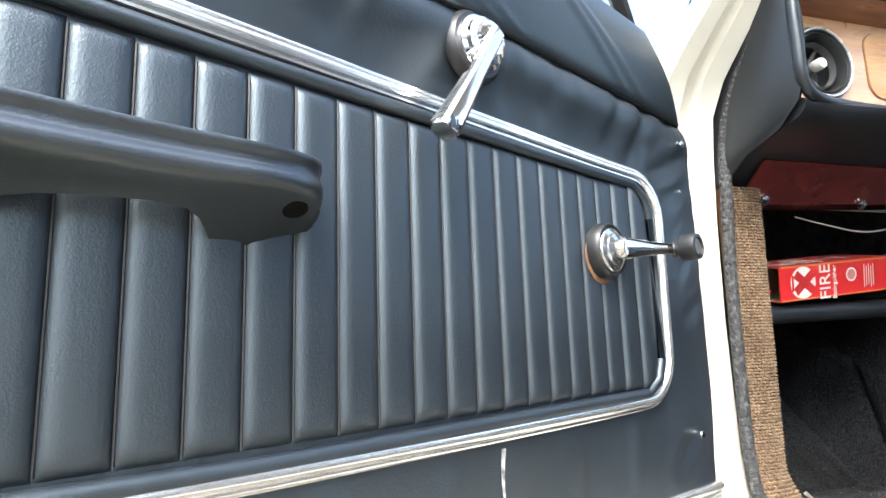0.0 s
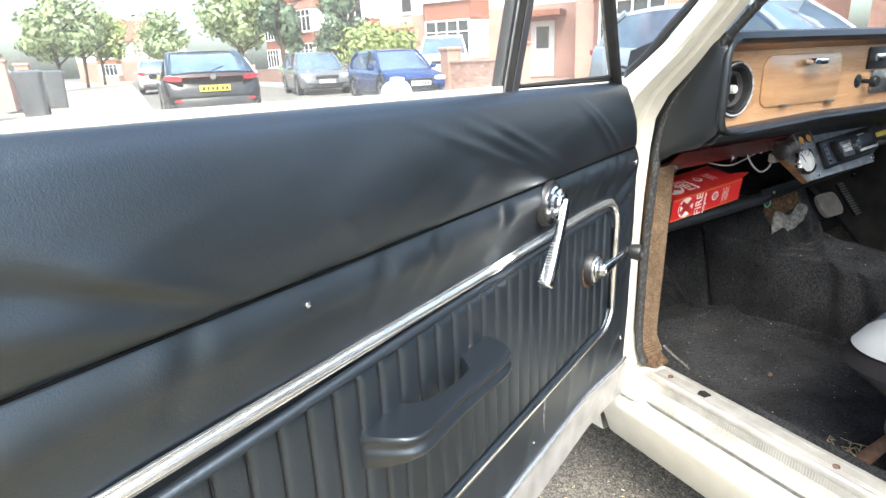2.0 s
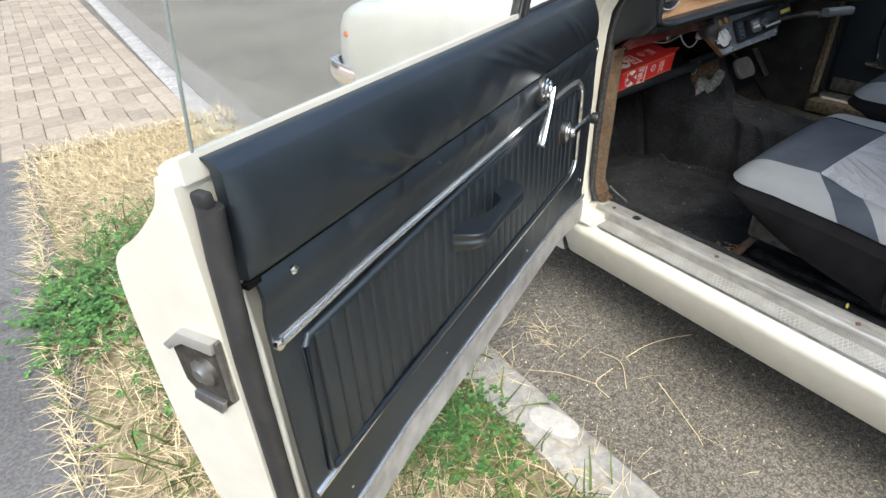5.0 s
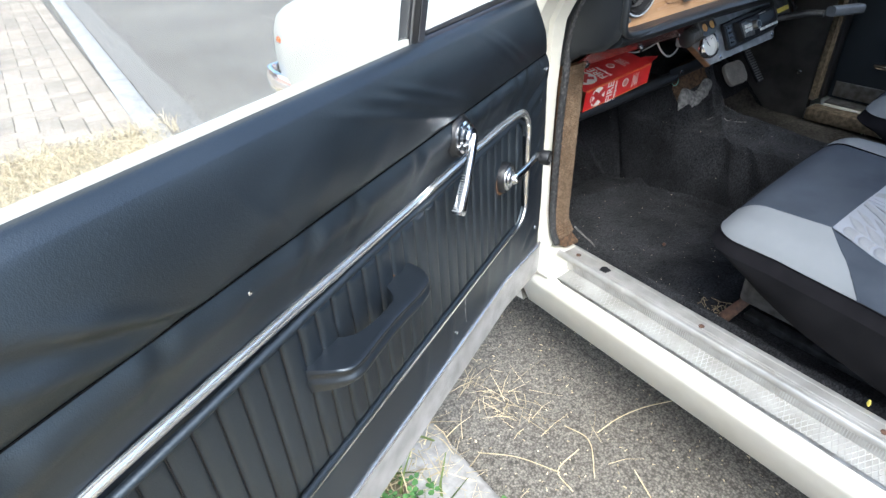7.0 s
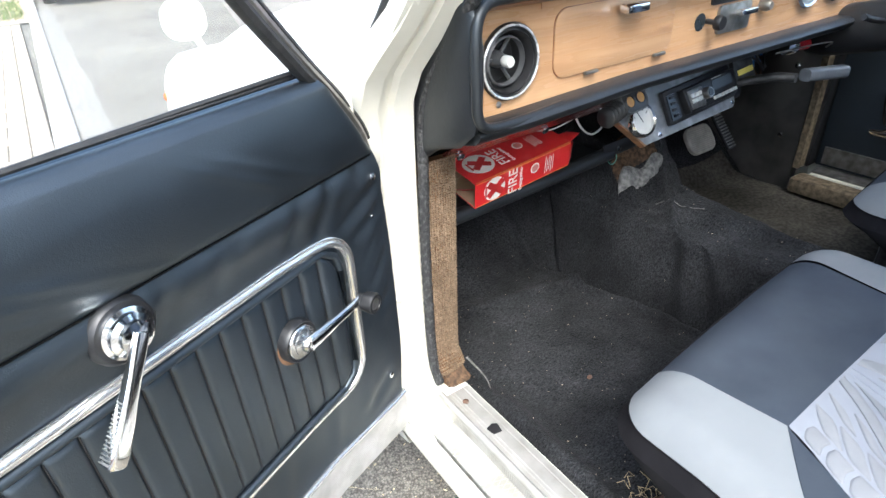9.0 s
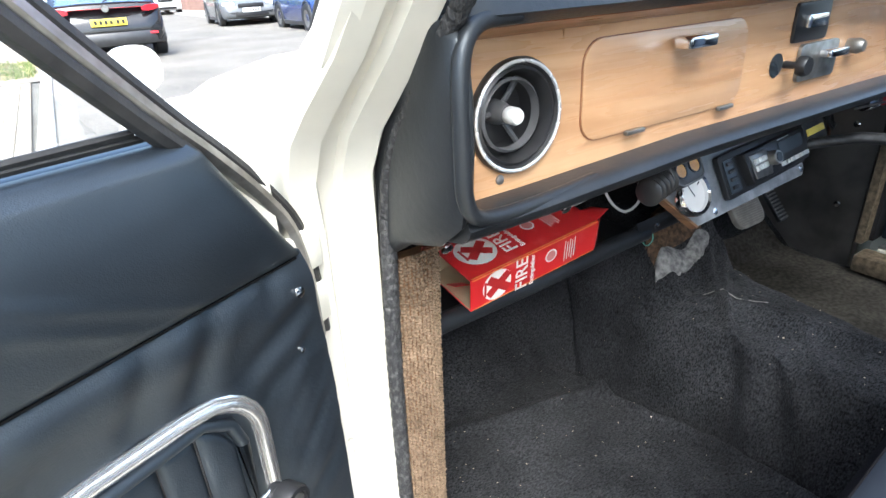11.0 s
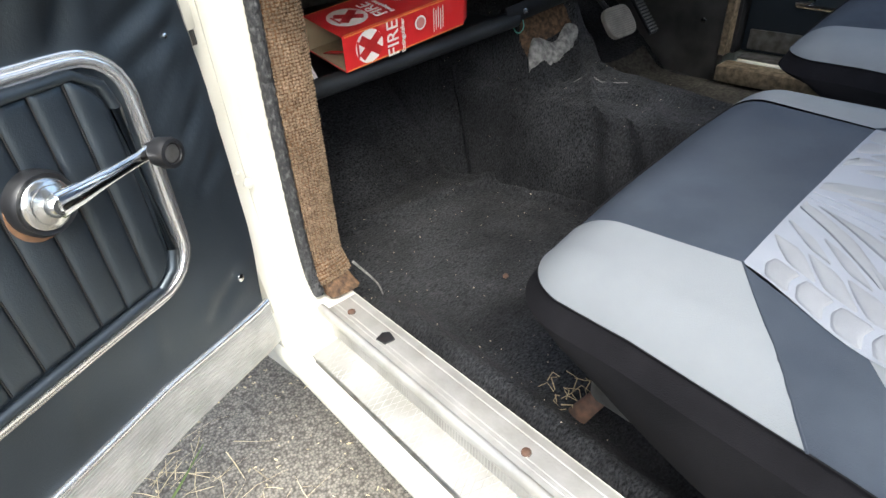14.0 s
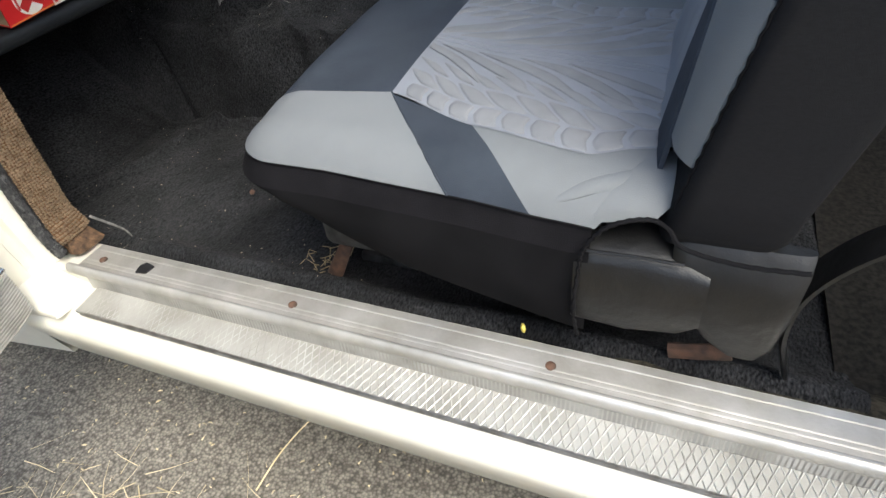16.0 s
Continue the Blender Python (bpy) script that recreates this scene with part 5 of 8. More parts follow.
def vent(x, z, deep=1.0):
    v = part("air_vent", lathe([(0.0375, 0), (0.0432, 0), (0.0436, 0.003), (0.0424, 0.0055), (0.0385, 0.0055), (0.0372, 0.003), (0.0365, 0.0)], on_dash(x, 0.466, z), 40), VENT_DARK, DASH, "round chrome-ringed air vent")
    part("vent_ring", lathe([(0.0392, 0.0050), (0.0422, 0.0050), (0.0419, 0.0066), (0.0407, 0.0072), (0.0395, 0.0066), (0.0392, 0.0050)], on_dash(x, 0.466, z), 40), SATIN, v, "thin chrome ring")
    part("vent_bowl", lathe([(0.0, -0.027 * deep), (0.027, -0.026 * deep), (0.0315, -0.014 * deep), (0.0335, 0.001), (0.0350, 0.0045), (0.0374, 0.003), (0.0376, -0.030 * deep), (0.0, -0.0302 * deep)], on_dash(x, 0.466, z), 40), VENT_DARK, v, "black plastic vent barrel")
    for a in (60, 180, 300):
        d = Vector((math.cos(radians(a)), 0, math.sin(radians(a))))
        part("spoke", tube([Vector((x, 0.466 + 0.020 * deep, z)) + d * 0.006, Vector((x, 0.466 + 0.014 * deep, z)) + d * 0.0305], 0.0024, 6), VENT_GREY, v)
    part("vent_stem", lathe([(0, -0.026 * deep), (0.010, -0.026 * deep), (0.0095, -0.018 * deep), (0.0075, -0.012 * deep), (0.0070, -0.008 * deep), (0, -0.008 * deep)], on_dash(x, 0.466, z), 18), VENT_GREY, v)
    part("vent_collar", lathe([(0.0275, -0.012 * deep), (0.0285, -0.004 * deep), (0.0265, -0.002 * deep), (0.0255, -0.010 * deep)], on_dash(x, 0.466, z), 36), VENT_GREY, v)
    part("vent_knob", lathe([(0, 0), (0.0055, 0), (0.0068, 0.003), (0.0068, 0.011), (0.0055, 0.0135), (0, 0.014)], on_dash(x, 0.475, z), 18), DIAL_FACE, v, "pale turned knob")


vent(*VENT)
vent(1.63, 0.842, 0.1)
TRAY = part("ashtray_surround", prism(rounded(0.070, 0.040, 0.004, 3), 0.004, on_dash(1.005, 0.466, 0.864), 0.001), PLASTIC, DASH, "black slotted ashtray")
part("ashtray_slide", block(0.985, 1.025, 0.456, 0.463, 0.858, 0.872, 0.002), CHROME, TRAY)
CONTROL = part("control_plate", prism(rounded(0.082, 0.040, 0.006, 4), 0.005, on_dash(1.032, 0.466, 0.821), 0.001), DULL_METAL, DASH, "satin metal switch plate")
part("plate_pull", block(1.030, 1.072, 0.448, 0.461, 0.8235, 0.8325, 0.002), CHROME, CONTROL)
part("left_knob", lathe([(0, 0), (0.004, 0), (0.004, 0.014), (0.010, 0.016), (0.011, 0.022), (0.009, 0.026), (0, 0.026)], on_dash(0.968, 0.466, 0.823), 18), PLASTIC, DASH, "black pull knob")
part("knob_hole", lathe([(0, 0), (0.012, 0), (0.0125, 0.001), (0, 0.001)], on_dash(0.951, 0.466, 0.824), 18), DIAL_DARK, DASH)
part("right_knob", lathe([(0, 0), (0.008, 0), (0.009, 0.012), (0.006, 0.018), (0, 0.018)], on_dash(1.106, 0.466, 0.829), 18), DULL_METAL, DASH)
DIAL_GREY = material("grey_dial_face", (0.16, 0.18, 0.18), (0.11, 0.125, 0.125), rough=0.12, spec=0.9, scale=30)
for x in (1.24, 1.335, 1.43, 1.525):
    dial = part("dial_bezel", lathe([(0.034, 0), (0.039, 0), (0.040, 0.006), (0.037, 0.010), (0.034, 0.008)], on_dash(x, 0.466, 0.848), 32), CHROME, DASH, "chrome ringed instrument dial")
    part("dial_plate", lathe([(0, 0.002), (0.0345, 0.002), (0.0345, 0.003), (0, 0.003)], on_dash(x, 0.466, 0.848), 28), DIAL_GREY, dial)
    for a in range(-120, 121, 40):
        d = Vector((math.sin(radians(a)), 0, math.cos(radians(a))))
        part("dial_mark", tube([Vector((x, 0.4625, 0.848)) + d * 0.024, Vector((x, 0.4625, 0.848)) + d * 0.030], 0.0012, 4), DIAL_FACE, dial)
    part("dial_needle", tube([(x, 0.462, 0.848), (x - 0.014, 0.462, 0.862)], 0.0012, 4), ORANGE, dial)
# real red strip below; its upper part paints red light reflected on the underside
part("under_dash_panel", surface(lambda u, v: Vector((0.545 + 0.36 * u, 0.512 + 0.048 * v - 0.012 * u * v, 0.729 - 0.041 * v + 0.010 * u * v)), steps(0, 1, 10), steps(0, 1, 5), 0.003, (0, 0.5, 0.85)), RED_PAINT, DASH, "red painted metal under the dash, its upper part a painted red reflection")
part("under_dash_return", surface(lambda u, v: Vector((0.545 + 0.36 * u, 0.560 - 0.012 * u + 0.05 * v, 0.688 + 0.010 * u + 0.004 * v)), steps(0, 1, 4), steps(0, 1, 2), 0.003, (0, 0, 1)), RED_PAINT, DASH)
for x in (0.578, 0.735, 0.86):
    screw(DASH, pose(x, 0.551, 0.6925) @ Matrix.Rotation(radians(120), 4, "X"), 0.0065)
COLUMN = thing("steering_column", pose(0, 0, 0), "dark steering column shroud below the dials", "steering column")
part("shroud", loft([oval(Vector((1.42, 0.52 - 0.17 * t, 0.735 + 0.04 * t)), Vector((0.05, 0, 0)) * k, Vector((0, 0.2, 0.98)) * 0.045 * k, 2.8, 20) for t, k in ((0, 0.8), (0.2, 1), (0.8, 1), (1.0, 0.9))]), PLASTIC, COLUMN)
part("stalk", tube([(1.38, 0.39, 0.775), (1.30, 0.38, 0.79), (1.255, 0.375, 0.80)], 0.005, 8), PLASTIC, COLUMN)

# ---- under-dash fittings ----
CONSOLE = thing("radio_panel", pose(0, 0, 0), "home-made black board under the dash holding radio and gauge", "console")
# board leaning back: axes along x, up the board, and out of it
BX = Vector((0.9973, 0.0197, 0.0707)).normalized()
BU = Vector((-0.0725, 0.4159, 0.9065)).normalized()
BN = BX.cross(BU)
B0 = Vector((1.082, 0.535, 0.677)) - 0.176 * BX - 0.051 * BU
M_BOARD = Matrix((( BX.x, BU.x, BN.x, B0.x), (BX.y, BU.y, BN.y, B0.y), (BX.z, BU.z, BN.z, B0.z), (0, 0, 0, 1)))
part("board", prism([(0.021, 0.009), (0.270, 0.002), (0.279, 0.010), (0.284, 0.070), (0.330, 0.078), (0.335, 0.135), (-0.01, 0.135), (-0.031, 0.071)], 0.012, M_BOARD @ pose(0, 0, -0.012), 0.001), BOARD, CONSOLE, "scuffed black board with bare edges", smooth=False)
part("board_edge", prism([(0.0195, 0.0070), (0.0225, 0.0095), (-0.0290, 0.0720), (-0.0325, 0.0705)], 0.0115, M_BOARD @ pose(0, 0, -0.0115)), RAW_WOOD, CONSOLE, smooth=False)
RADIO = thing("car_radio", M_BOARD @ pose(0.176, 0.051, 0.002) @ Matrix.Diagonal((0.95, 0.95, 1.3, 1)), "black car radio with a silver control face", "radio")
part("radio_cage", prism(rounded(0.198, 0.062, 0.004, 3), 0.006, pose(0, 0, 0), 0.001), PLASTIC, RADIO)
part("radio_face", prism([(-0.055, -0.024), (0.088, -0.024), (0.092, -0.018), (0.092, 0.022), (-0.062, 0.022)], 0.014, pose(0, 0, 0.002), 0.002), PLASTIC, RADIO, "glossy black radio face")
part("empty_slot", prism(rounded(0.026, 0.046, 0.002, 2), 0.002, pose(-0.080, -0.001, 0.0055)), DIAL_DARK, RADIO)
for i in range(4):
    part("slot_tooth", block(-0.088, -0.074, -0.019 + 0.011 * i, -0.014 + 0.011 * i, 0.006, 0.0095, 0.0008), STEEL_DARK, RADIO)
part("silver_panel", prism([(-0.050, -0.018), (-0.012, -0.020), (-0.006, 0.0), (-0.014, 0.016), (-0.054, 0.016)], 0.002, pose(0, 0, 0.0152), 0.0006), DULL_METAL, RADIO)
for i in range(3):
    for j in range(2):
        part("preset_button", block(-0.047 + 0.010 * i, -0.039 + 0.010 * i, -0.008 + 0.010 * j, -0.001 + 0.010 * j, 0.0165, 0.0192, 0.0008), DIAL_FACE, RADIO)
part("volume_knob", lathe([(0, 0), (0.0105, 0), (0.0105, 0.006), (0.009, 0.009), (0, 0.009)], pose(-0.006, 0.0, 0.016), 22), DULL_METAL, RADIO, "silver volume knob")
part("knob_top", lathe([(0, 0), (0.007, 0), (0.0065, 0.001), (0, 0.001)], pose(-0.006, 0.0, 0.0248), 18), DIAL_DARK, RADIO)
part("display", prism(rounded(0.060, 0.018, 0.003, 3), 0.0012, pose(0.048, 0.007, 0.0158)), DIAL_DARK, RADIO, "dark display")
for i in range(6):
    part("radio_button", block(0.014 + 0.0125 * i, 0.024 + 0.0125 * i, -0.018, -0.012, 0.0155, 0.0178, 0.0008), DIAL_FACE, RADIO)
part("radio_writing", block(0.02, 0.05, 0.0188, 0.0205, 0.0158, 0.0163), DIAL_FACE, RADIO)
GAUGE = thing("gauge", M_BOARD @ pose(0.018, 0.052, 0.004), "small round gauge with a pale dial and chrome rim", "gauge")
part("gauge_rim", lathe([(0.0235, 0), (0.0285, 0), (0.029, 0.008), (0.0265, 0.012), (0.0235, 0.010)], None, 32), CHROME, GAUGE)
part("gauge_plate", lathe([(0, 0.004), (0.024, 0.004), (0.024, 0.005), (0, 0.005)], None, 28), DIAL_FACE, GAUGE)
part("gauge_needle", tube([(0.002, -0.004, 0.0062), (-0.006, 0.015, 0.0062)], 0.0006, 5), DIAL_DARK, GAUGE)
for a in range(-60, 61, 30):
    d = Vector((math.sin(radians(a)), math.cos(radians(a)), 0))
    part("gauge_mark", tube([d * 0.016 + Vector((0, 0, 0.0055)), d * 0.021 + Vector((0, 0, 0.0055))], 0.0008, 4), DIAL_DARK, GAUGE)
TWIN = thing("twin_switch_pod", Matrix.Translation((0.873, 0.502, 0.718)) @ M_BOARD.to_3x3().to_4x4() @ pose(0, 0, -0.016, -6, 0, 2) @ Matrix.Scale(0.78, 4), "black two-way socket pod with amber openings and a ribbed boot", "socket")
POD_GREY = material("pod_plastic", (0.030, 0.031, 0.033), (0.050, 0.051, 0.054), rough=0.38, scale=60, spec=0.6)
part("pod_body", prism([(-0.035, 0.022), (-0.035, -0.006), (-0.030, -0.018), (-0.020, -0.024), (0.020, -0.024), (0.030, -0.018), (0.035, -0.006), (0.035, 0.022)], 0.022, pose(0, 0, 0), 0.002), POD_GREY, TWIN)
rim_path = [(-0.0335, 0.0205), (-0.0335, -0.006), (-0.029, -0.0170), (-0.0195, -0.0225), (0.0195, -0.0225), (0.029, -0.0170), (0.0335, -0.006), (0.0335, 0.0205), (-0.0335, 0.0205)]
part("pod_rim", tube([(a, b, 0.0222) for a, b in rim_path], 0.0015, 6), VENT_GREY, TWIN)
for x in (-0.0155, 0.0155):
    part("socket_ring", lathe([(0.0102, 0), (0.0122, 0), (0.0122, 0.0018), (0.0102, 0.0018)], pose(x, 0, 0.022), 26), PLASTIC, TWIN)
    part("socket_insert", lathe([(0, 0), (0.0106, 0), (0.0104, 0.0010), (0, 0.0006)], pose(x, 0, 0.0220), 24), AMBER, TWIN, "amber brown socket opening")
for i in range(5):
    part("boot_ring", lathe([(0.0, 0), (0.0170, 0), (0.0205, 0.0028), (0.0205, 0.0046), (0.0160, 0.0074), (0, 0.0074)], pose(-0.030 - 0.0078 * i, -0.003 - 0.0014 * i, 0.006 - 0.002 * i) @ pose(0, 0, 0, 0, -80, 0), 22), VENT_DARK, TWIN, "ribbed black rubber boot")
part("tape_label", block(0.290, 0.338, 0.052, 0.062, 0.0108, 0.0120), YELLOW, CONSOLE, "", smooth=False, m=M_BOARD)
part("side_box", block(0.286, 0.345, 0.040, 0.125, 0.0, 0.010, 0.002), STEEL_DARK, CONSOLE, m=M_BOARD)
for i, (x, y) in enumerate(((0.268, 0.012), (0.262, 0.092), (0.060, 0.016))):
    screw(CONSOLE, M_BOARD @ pose(x, y, 0), 0.005)
BRAKE = thing("hand_brake", pose(0, 0, 0), "under-dash pull handbrake with a flat black grip", "handbrake")
part("brake_rod", tube([(1.190, 0.545, 0.672), (1.205, 0.515, 0.683), (1.222, 0.47, 0.695), (1.226, 0.44, 0.697)], 0.008, 10), STEEL_DARK, BRAKE)
part("brake_grip", loft([oval(Vector((1.226 + 0.066 * t, 0.442 - 0.03 * t, 0.700)), Vector((0.002, 0.011, 0)), Vector((0, 0, 0.011)), 3.5, 16) for t in (0.25, 0.3, 0.6, 1.0, 1.25, 1.3)]), material("grip_plastic", (0.050, 0.055, 0.062), (0.075, 0.082, 0.092), rough=0.32, scale=40, spec=0.7), BRAKE)
CHOKE = thing("choke_knob", pose(0, 0, 0), "red plastic pull knob in a chrome collar", "knob")
part("collar", lathe([(0, 0), (0.014, 0), (0.015, 0.016), (0.013, 0.022), (0, 0.022)], Matrix.Translation((1.306, 0.512, 0.726)) @ look((0, 0, 0), (-0.9, 0.4, -0.05)).to_3x3().to_4x4(), 20), CHROME, CHOKE)
part("red_knob", lathe([(0, 0), (0.010, 0), (0.0115, 0.01), (0.0115, 0.028), (0.009, 0.034), (0, 0.034)], Matrix.Translation((1.320, 0.506, 0.728)) @ look((0, 0, 0), (-0.9, 0.4, -0.05)).to_3x3().to_4x4(), 20), RED_LENS, CHOKE)


def cable(name, pts, r, mat, label):
    return tagged(part(name, tube(smooth_path(pts, 6), r, 7), mat, None), label, "cable")


cable("white_cable", [(0.850, 0.600, 0.712), (0.842, 0.594, 0.686), (0.846, 0.583, 0.663), (0.861, 0.574, 0.649), (0.878, 0.570, 0.654), (0.886, 0.568, 0.668)], 0.0018, WIRE_WHITE, "looped white cable with plug under the dash")
cable("white_cable", [(0.70, 0.62, 0.690), (0.78, 0.60, 0.668), (0.84, 0.60, 0.672), (0.905, 0.60, 0.690)], 0.0012, WIRE_WHITE, "thin white cable behind the red box")
tagged(part("cable_plug", block(0.880, 0.900, 0.558, 0.574, 0.666, 0.684, 0.003), WIRE_WHITE, None), "white plug at the end of the cable", "plug")
cable("white_cable", [(0.884, 0.600, 0.712), (0.886, 0.592, 0.690), (0.878, 0.590, 0.684), (0.868, 0.596, 0.700)], 0.0013, WIRE_WHITE, "second short white cable loop under the dash")
cable("bare_wire", [(1.255, 0.50, 0.725), (1.30, 0.47, 0.735), (1.345, 0.45, 0.738), (1.375, 0.47, 0.722)], 0.0016, DULL_METAL, "loose pale wire beside the handbrake")
cable("green_cable", [(0.985, 0.64, 0.572), (0.98, 0.63, 0.552), (0.99, 0.628, 0.543), (1.004, 0.63, 0.55), (1.008, 0.64, 0.572)], 0.0009, WIRE_GREEN, "thin green cable hanging below the shelf")
for i in range(7):
    r = random.Random(i)
    y = 0.56 + 0.03 * r.random()
    cable("loom_cable", [(1.26 + 0.03 * r.random(), y, 0.70 + 0.04 * r.random()), (1.30 + 0.03 * r.random(), y - 0.02, 0.665 + 0.03 * r.random()), (1.34, y, 0.69 + 0.03 * r.random()), (1.40 + 0.05 * r.random(), y + 0.02, 0.70)], 0.0025, (WIRE_BLUE, PLASTIC, WIRE_WHITE, PLASTIC, RUST, WIRE_BLUE, PLASTIC)[i], "tangle of thin wires under the dash")

SHELF = thing("parcel_shelf", pose(0, 0, 0), "black under-dash parcel shelf with a rolled lip", "shelf")
part("shelf_lip", sweep([(0.552, 0.628, 0.553), (0.75, 0.628, 0.558), (0.985, 0.632, 0.566)], circle(0.013, 12, 0.013)), VINYL_SOFT, SHELF)
part("shelf_tray", surface(lambda u, v: Vector((0.552 + 0.43 * u, 0.630 + 0.30 * v, 0.549 + 0.014 * u - 0.01 * math.sin(math.pi * v) + 0.03 * v)), steps(0, 1, 4), steps(0, 1, 5), 0.006, (0, 0, -1)), VINYL_SOFT, SHELF)
part("shelf_bracket", sweep([(0.96, 0.628, 0.573), (1.10, 0.612, 0.590), (1.28, 0.60, 0.612), (1.34, 0.60, 0.622)], circle(0.004, 8, 0.014)), PLASTIC, SHELF)
screw(SHELF, pose(0.995, 0.6195, 0.577) @ TO_REAR, 0.005)

# the box on the shelf: long side along x, tipped towards the door
BOX = thing("extinguisher_box", pose(0.742, 0.645, 0.609, 10, -5, 0), "torn red and white cardboard fire extinguisher box on the shelf", "box")
bx, by, bz = 0.103, 0.043, 0.0235
for lo, hi, name, mat in ((0.0, 0.0012, "carton_wall", BOX_RED), (0.0013, 0.002, "lining_wall", CARD)):
    for k in (-1, 1):
        y0, y1 = sorted((k * (by - lo), k * (by - hi)))
        z0, z1 = sorted((k * (bz - lo), k * (bz - hi)))
        part(name, block(-bx + lo * 0.4, bx - hi, y0, y1, -bz + lo, bz - lo), mat, BOX, smooth=False)
        part(name, block(-bx + lo * 0.4, bx - hi, -by + hi, by - hi, z0, z1), mat, BOX, smooth=False)
part("carton_wall", block(bx - 0.0012, bx, -by, by, -bz, bz), BOX_RED, BOX, smooth=False)
part("open_flap", surface(lambda u, v: Vector((-bx - 0.020 * v, by - 0.001 - 0.012 * v * v, -bz + 2 * bz * u)), steps(0, 1, 3), steps(0, 1, 5), 0.001, (0, -1, 0)), CARD, BOX, "open brown card flap")
part("torn_flap", surface(lambda u, v: Vector((-bx + 0.022 * u, -by * 0.3 + 0.02 * v, -0.004 - 0.01 * v - 0.008 * u)), steps(0, 1, 4), steps(0, 1, 3), 0.001, (0, 0, -1)), BOX_RED, BOX)
part("end_flap", surface(lambda u, v: Vector((bx + 0.022 * v, -by + 0.004 + 0.03 * u, bz - 0.002 + 0.010 * v - 0.012 * v * u)), steps(0, 1, 3), steps(0, 1, 4), 0.001, (0, 0, -1)), BOX_RED, BOX, "lifted red end flap")
part("end_flap", surface(lambda u, v: Vector((bx + 0.018 * v, -by + 0.012 * v, -bz + 0.002 + 0.035 * u)), steps(0, 1, 3), steps(0, 1, 4), 0.001, (0, 1, 0)), BOX_RED, BOX)
M_FRONT = Matrix.Translation((0, -by - 0.0002, 0)) @ TO_REAR
M_TOP = Matrix.Translation((0, 0, bz + 0.0002))
GOLD_PRINT = material("orange_print", (0.72, 0.27, 0.06), (0.62, 0.22, 0.06), rough=0.45, scale=60)
for m, wide in ((M_FRONT, bz), (M_TOP, by)):
    k = wide / bz * 0.86 if wide > bz else 1.0
    part("printed_disc", lathe([(0, 0), (0.0215 * min(k, 1.25), 0), (0.0215 * min(k, 1.25), 0.0003), (0, 0.0003)], m @ pose(-0.064, 0, 0) @ Matrix.Diagonal((1, 1.0, 1, 1)), 32), PRINT_WHITE, BOX)
    for a in (38, -38):
        part("printed_cross", block(-0.0195, 0.0195, -0.0058, 0.0058, 0.0003, 0.0006), PRINT_RED, BOX, smooth=False, m=m @ pose(-0.062, 0, 0, 0, 0, a))
    part("printed_bar", block(-0.0015, 0.0015, -0.011, 0.011, 0.0003, 0.0006), PRINT_RED, BOX, smooth=False, m=m @ pose(-0.082, 0, 0))
    lettering("FIRE", 0.0265, PRINT_WHITE, BOX, m @ pose(-0.017, -0.0265, 0.0002, 0, 0, 90))
    lettering("Extinguisher", 0.0092, PRINT_WHITE, BOX, m @ pose(-0.006, -0.0265, 0.0002, 0, 0, 90))
    part("printed_seal", lathe([(0, 0), (0.0095, 0), (0.0095, 0.0003), (0, 0.0003)], m @ pose(0.022, 0.004, 0), 24), PRINT_WHITE, BOX)
    part("printed_seal_core", lathe([(0, 0), (0.0072, 0), (0.0072, 0.0003), (0, 0.0003)], m @ pose(0.022, 0.004, 0.0003), 24), material("pink_print", (0.65, 0.25, 0.22), rough=0.5), BOX)
    for i in range(5):
        part("printed_line", block(-0.0006, 0.0006, -0.016 + 0.002 * (i % 3), 0.016 - 0.003 * (i % 2), 0, 0.0003), PRINT_WHITE, BOX, smooth=False, m=m @ pose(0.046 + 0.0042 * i, 0, 0))
    for y in (-wide + 0.0015, wide - 0.0015):
        part("printed_border", block(-bx + 0.002, bx - 0.002, -0.0007, 0.0007, 0, 0.0003), GOLD_PRINT, BOX, smooth=False, m=m @ pose(0, y, 0))
tagged(part("paper_scrap", surface(lambda u, v: Vector((0.585 + 0.03 * u, 0.628 + 0.03 * v, 0.574 + 0.012 * math.sin(5 * u + 3 * v))), steps(0, 1, 5), steps(0, 1, 5), 0.001, (0, 0, -1)), PRINT_WHITE, None), "crumpled scrap of paper on the shelf", "paper")

# pedals
P_RIB = material("pedal_rib", (0.15, 0.135, 0.11), (0.21, 0.19, 0.16), rough=0.7, scale=60)
for name, x, y, z, w, h, tilt in (("clutch_pedal", 1.398, 0.705, 0.470, 0.096, 0.068, 35),):
    P = thing(name, pose(x, y, z, 90 - tilt, 0, 0), "worn grey rubber foot pedal", "pedal")
    part("pedal_pad", prism(rounded(w, h, 0.024, 6), 0.012, pose(0, 0, -0.005), 0.003), material("pedal_rubber", (0.185, 0.165, 0.135), (0.27, 0.245, 0.205), rough=0.65, scale=60), P)
    for i in range(12):
        b = -h / 2 + 0.0075 + 0.0046 * i
        reach_x = w / 2 - 0.007 - 0.014 * abs(b / (h / 2)) ** 3
        part("pad_rib", block(-reach_x, reach_x, b - 0.0014, b + 0.0014, 0.0065, 0.0078), P_RIB, P)
    part("pedal_arm", tube([(-0.0, 0.01, -0.004), (0.0, 0.06, -0.02), (-0.01, 0.12, -0.03)], 0.006, 8), STEEL_DARK, P)
ACC = thing("accelerator_pedal", pose(1.492, 0.708, 0.470, 52, 0, 4), "ribbed black accelerator pedal", "pedal")
